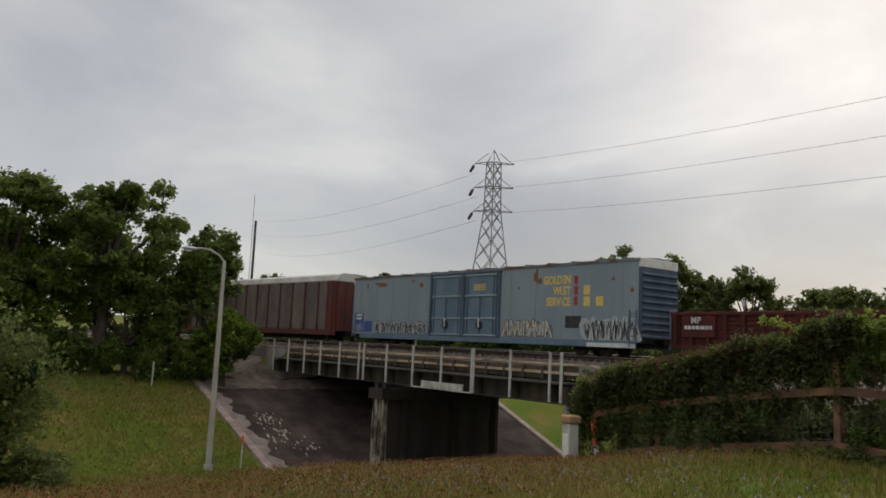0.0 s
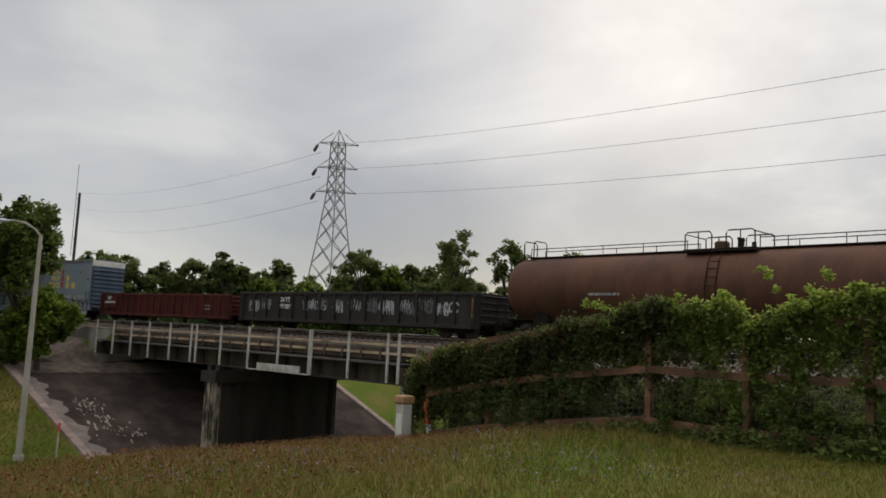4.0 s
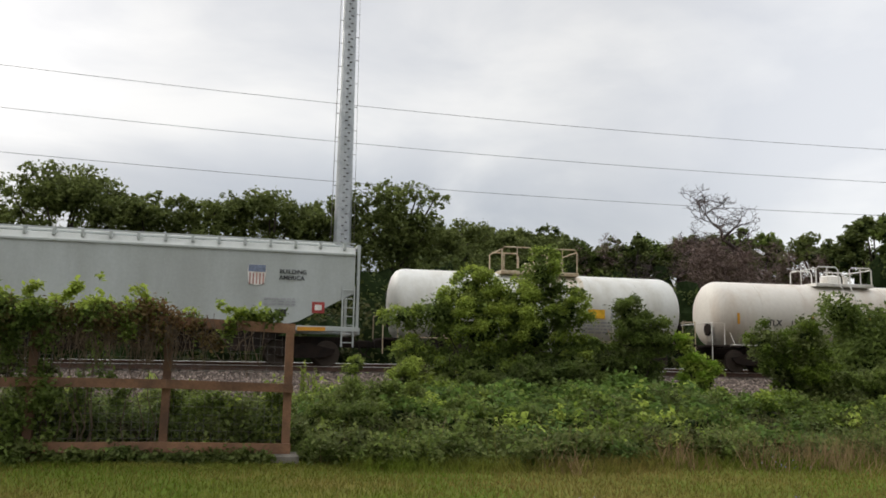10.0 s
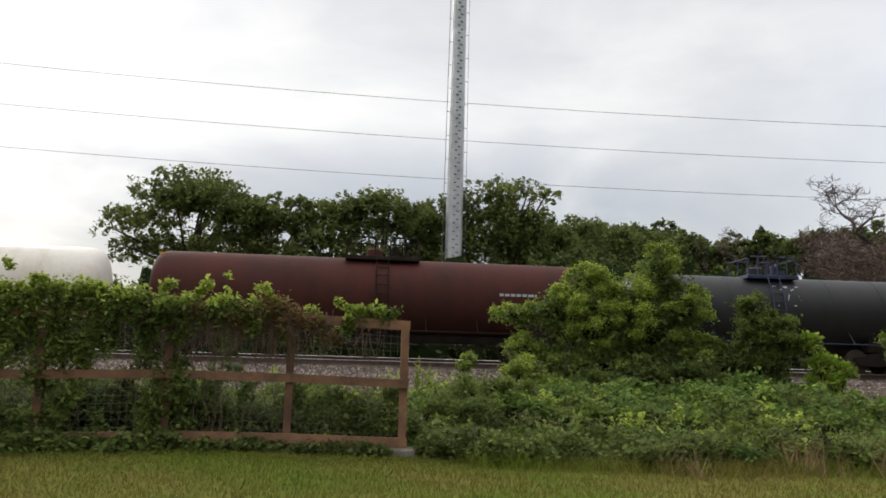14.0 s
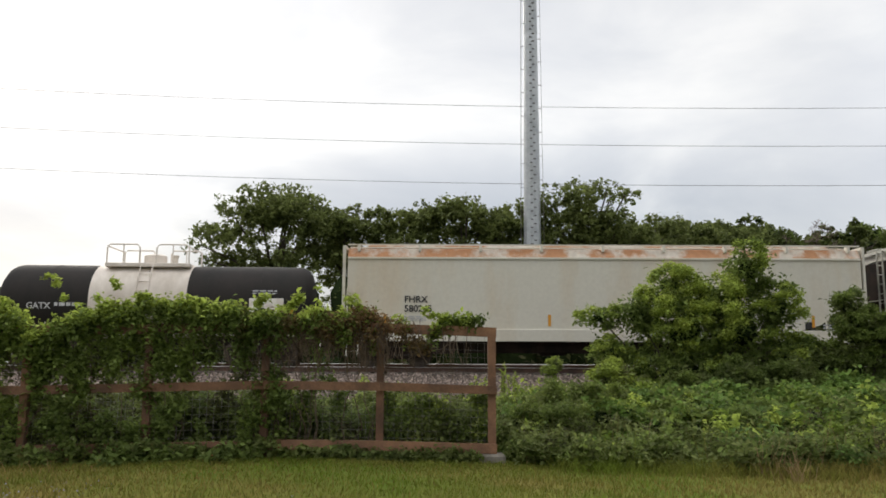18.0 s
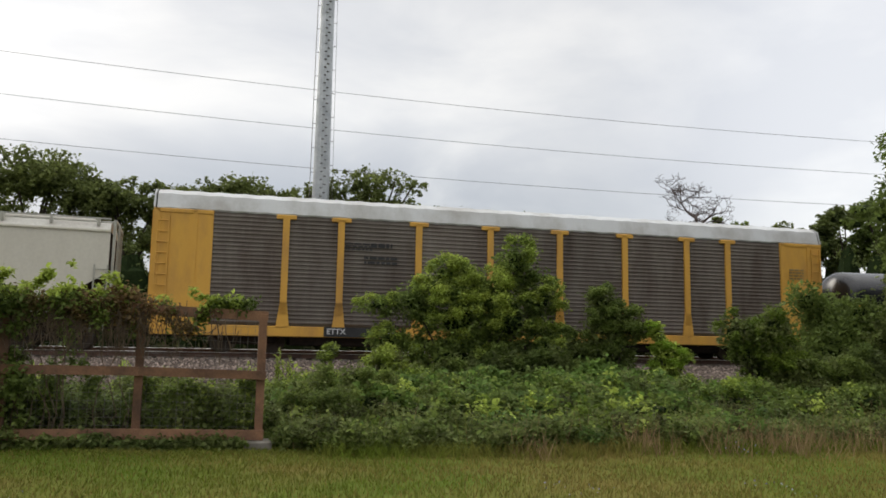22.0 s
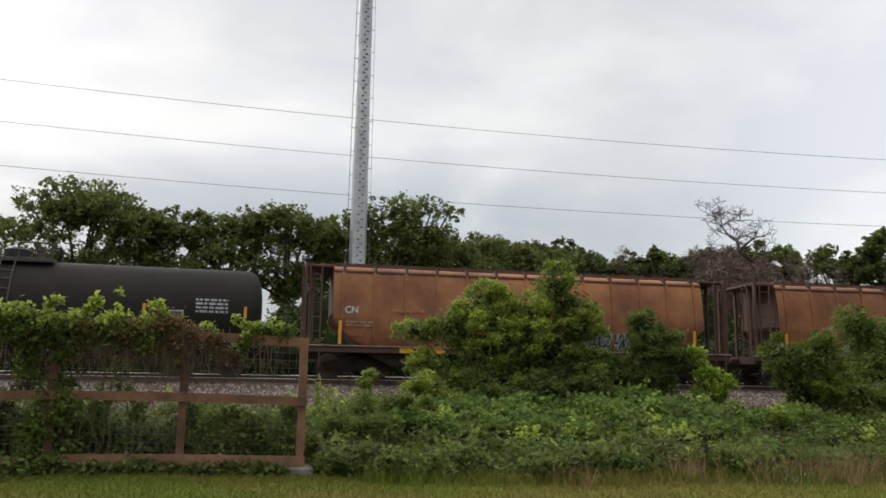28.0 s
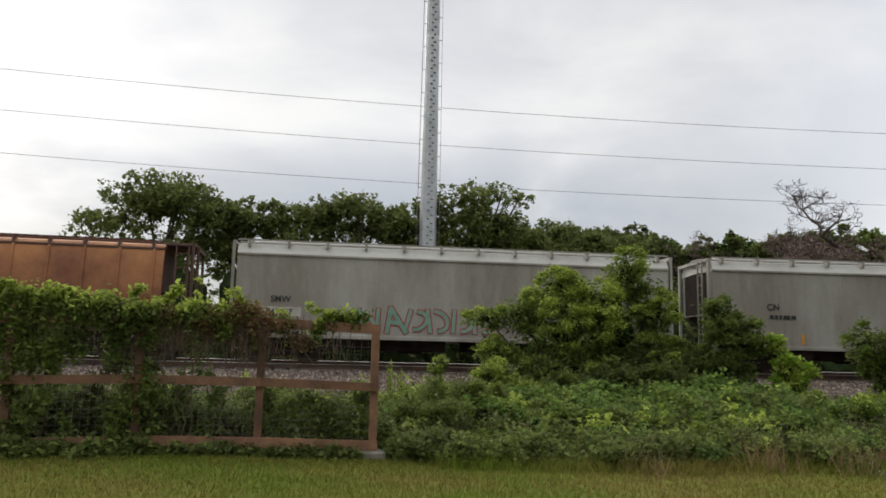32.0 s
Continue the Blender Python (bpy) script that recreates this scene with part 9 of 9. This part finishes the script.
    v, f = blades(np.stack([x, y, z], 1), 0.19, 0.006, R, 0.45)
    tagged(part("wild_flowers", raw_mesh("wild_flowers", v, f, WEED_RED), None), "reddish-brown wild flowers and seed heads along the crest", "flowers", kind="stuff")
    v, f = blades(np.stack([x, y, z], 1)[::2] + [0.05, 0.03, 0], 0.19, 0.008, R, 0.4)
    tagged(part("flower_stalks", raw_mesh("flower_stalks", v, f, BLADES), None), "green stalks among the wild flowers", "flowers", kind="stuff")
    pts = []
    for cx, cy in ((-9.2, 4.0), (-9.6, 5.2), (-8.6, 4.6), (-8.9, 5.8), (-7.6, 5.0), (-7.9, 6.4), (-6.9, 6.2), (-5.6, 6.6), (-8.4, 3.4), (-6.3, 7.4), (-10.2, 6.4), (-5.0, 7.6), (-10.6, 4.4), (-10.9, 5.4), (-7.2, 7.0), (-9.9, 7.4), (-6.0, 8.2), (-4.4, 8.6), (-8.0, 8.0)):
        k = 64
        pts.append(np.stack([R.normal(cx, 0.35, k), R.normal(cy, 0.35, k), 0 * np.arange(k)], 1))
    for cx, cy in ((3.4, 7.5), (3.8, 7.4), (5.9, 7.6), (6.0, 7.2), (-1.8, 8.2), (7.8, 10.4), (7.9, 10.2)):
        pts.append(np.stack([R.normal(cx, 0.1, 9), R.normal(cy, 0.1, 9), 0 * np.arange(9)], 1))
    pts = np.concatenate(pts)
    pts[:, 2] = [ground_z(a, b) + R.uniform(0.10, 0.22) for a, b in pts[:, :2]]
    v, f = leaves(pts, 0.019, R, -0.8, 1.6)
    tagged(part("bluebonnets", raw_mesh("bluebonnets", v, f, BLUEBONNET), None), "scattered blue and white bluebonnet flowers", "flowers", kind="stuff")


build_grass()


def build_bank_grass():
    R = RNG
    n = 44000
    x, y = R.uniform(-64, -40, n), R.uniform(-6, 15, n)
    keep = y < 14.9 + (x + 53) * 0.14
    x, y = x[keep], y[keep]
    z = np.array([ground_z(a, b) for a, b in zip(x, y)])
    v, f = blades(np.stack([x, y, z], 1), 0.20, 0.03, R, 0.5)
    tagged(part("bank_grass", raw_mesh("bank_grass", v, f, BANK_BLADES), None), "rough green grass on the far bank of the cut", "grass", kind="stuff")


build_bank_grass()


def build_near_bank_grass():
    R = RNG
    n = 40000
    x, y = R.uniform(-38, -17, n), R.uniform(13.0, 52, n)
    z = np.array([ground_z(a, b) for a, b in zip(x, y)])
    keep = z > -6.3
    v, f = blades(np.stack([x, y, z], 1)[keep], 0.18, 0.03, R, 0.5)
    tagged(part("bank_grass", raw_mesh("bank_grass", v, f, DARK_BLADES), None), "near bank grass, its shade put into the dark green", "grass", kind="stuff")


build_near_bank_grass()

# ---- pieces of the track bed: ties and loose stones ----


def build_ties():
    base = tagged(new("track"), "timber ties with steel plates under the rails", "track", kind="structure")
    tie = Geo().bevel_box(-0.115, 0.115, -1.3, 1.3, -0.40, -0.19, 0.012).mesh("tie", TIE)
    s = -64.0
    k = 0
    while s < 42:
        part("tie", tie, None, base, at=on_arc(s + 0.03 * math.sin(k * 5.1)))
        s += 0.52
        k += 1
    n = 26000
    R = RNG
    s, o = R.uniform(-24, 40, n), -np.abs(R.normal(0, 1.8, n)) - 1.1
    z = np.where(o > -1.3, -0.26, np.where(o > -2.3, -0.26 + (o + 1.3) * 0.24, -0.50 + (o + 2.3) * 0.185))
    octa = np.array([(1, 0, 0), (0, 1, 0), (-1, 0, 0), (0, -1, 0), (0, 0, 1), (0, 0, -1)], float)
    faces = np.array([(0, 1, 4), (1, 2, 4), (2, 3, 4), (3, 0, 4), (1, 0, 5), (2, 1, 5), (3, 2, 5), (0, 3, 5)])
    a = s / ARC_R
    c = np.stack([(ARC_R + o) * np.sin(a), ARC_Y + (ARC_R + o) * np.cos(a), RAIL_Z + z], 1)
    size = R.uniform(0.028, 0.068, n)
    v = c[:, None, :] + octa[None] * size[:, None, None] * R.uniform(0.55, 1.25, (n, 6, 1))
    f = (faces[None] + 6 * np.arange(n)[:, None, None]).reshape(-1, 3)
    tagged(part("ballast_stones", raw_mesh("ballast_stones", v.reshape(-1, 3), f, STONE), None), "loose grey and pinkish ballast stones", "stones", kind="stuff")


build_ties()


def travelled(t):
    """Metres that the train has rolled by t seconds."""
    u = t / 16.0
    return 162.9265 * u - 4.9504 * u * u + 2.8851 * u ** 3 - 0.3352 * u ** 4


def motions():
    times = [float(t) for t in range(33)]
    for car, s in CARS:
        walk(car, [(t, on_arc(s - travelled(t))) for t in times])
    turns = [32.0 * i / 480 for i in range(481)]
    for wheel, x in WHEELS:
        walk(wheel, [(t, pose(x, 0, 0.46, 0, -math.degrees(travelled(t) / 0.46), 0)) for t in turns])


motions()
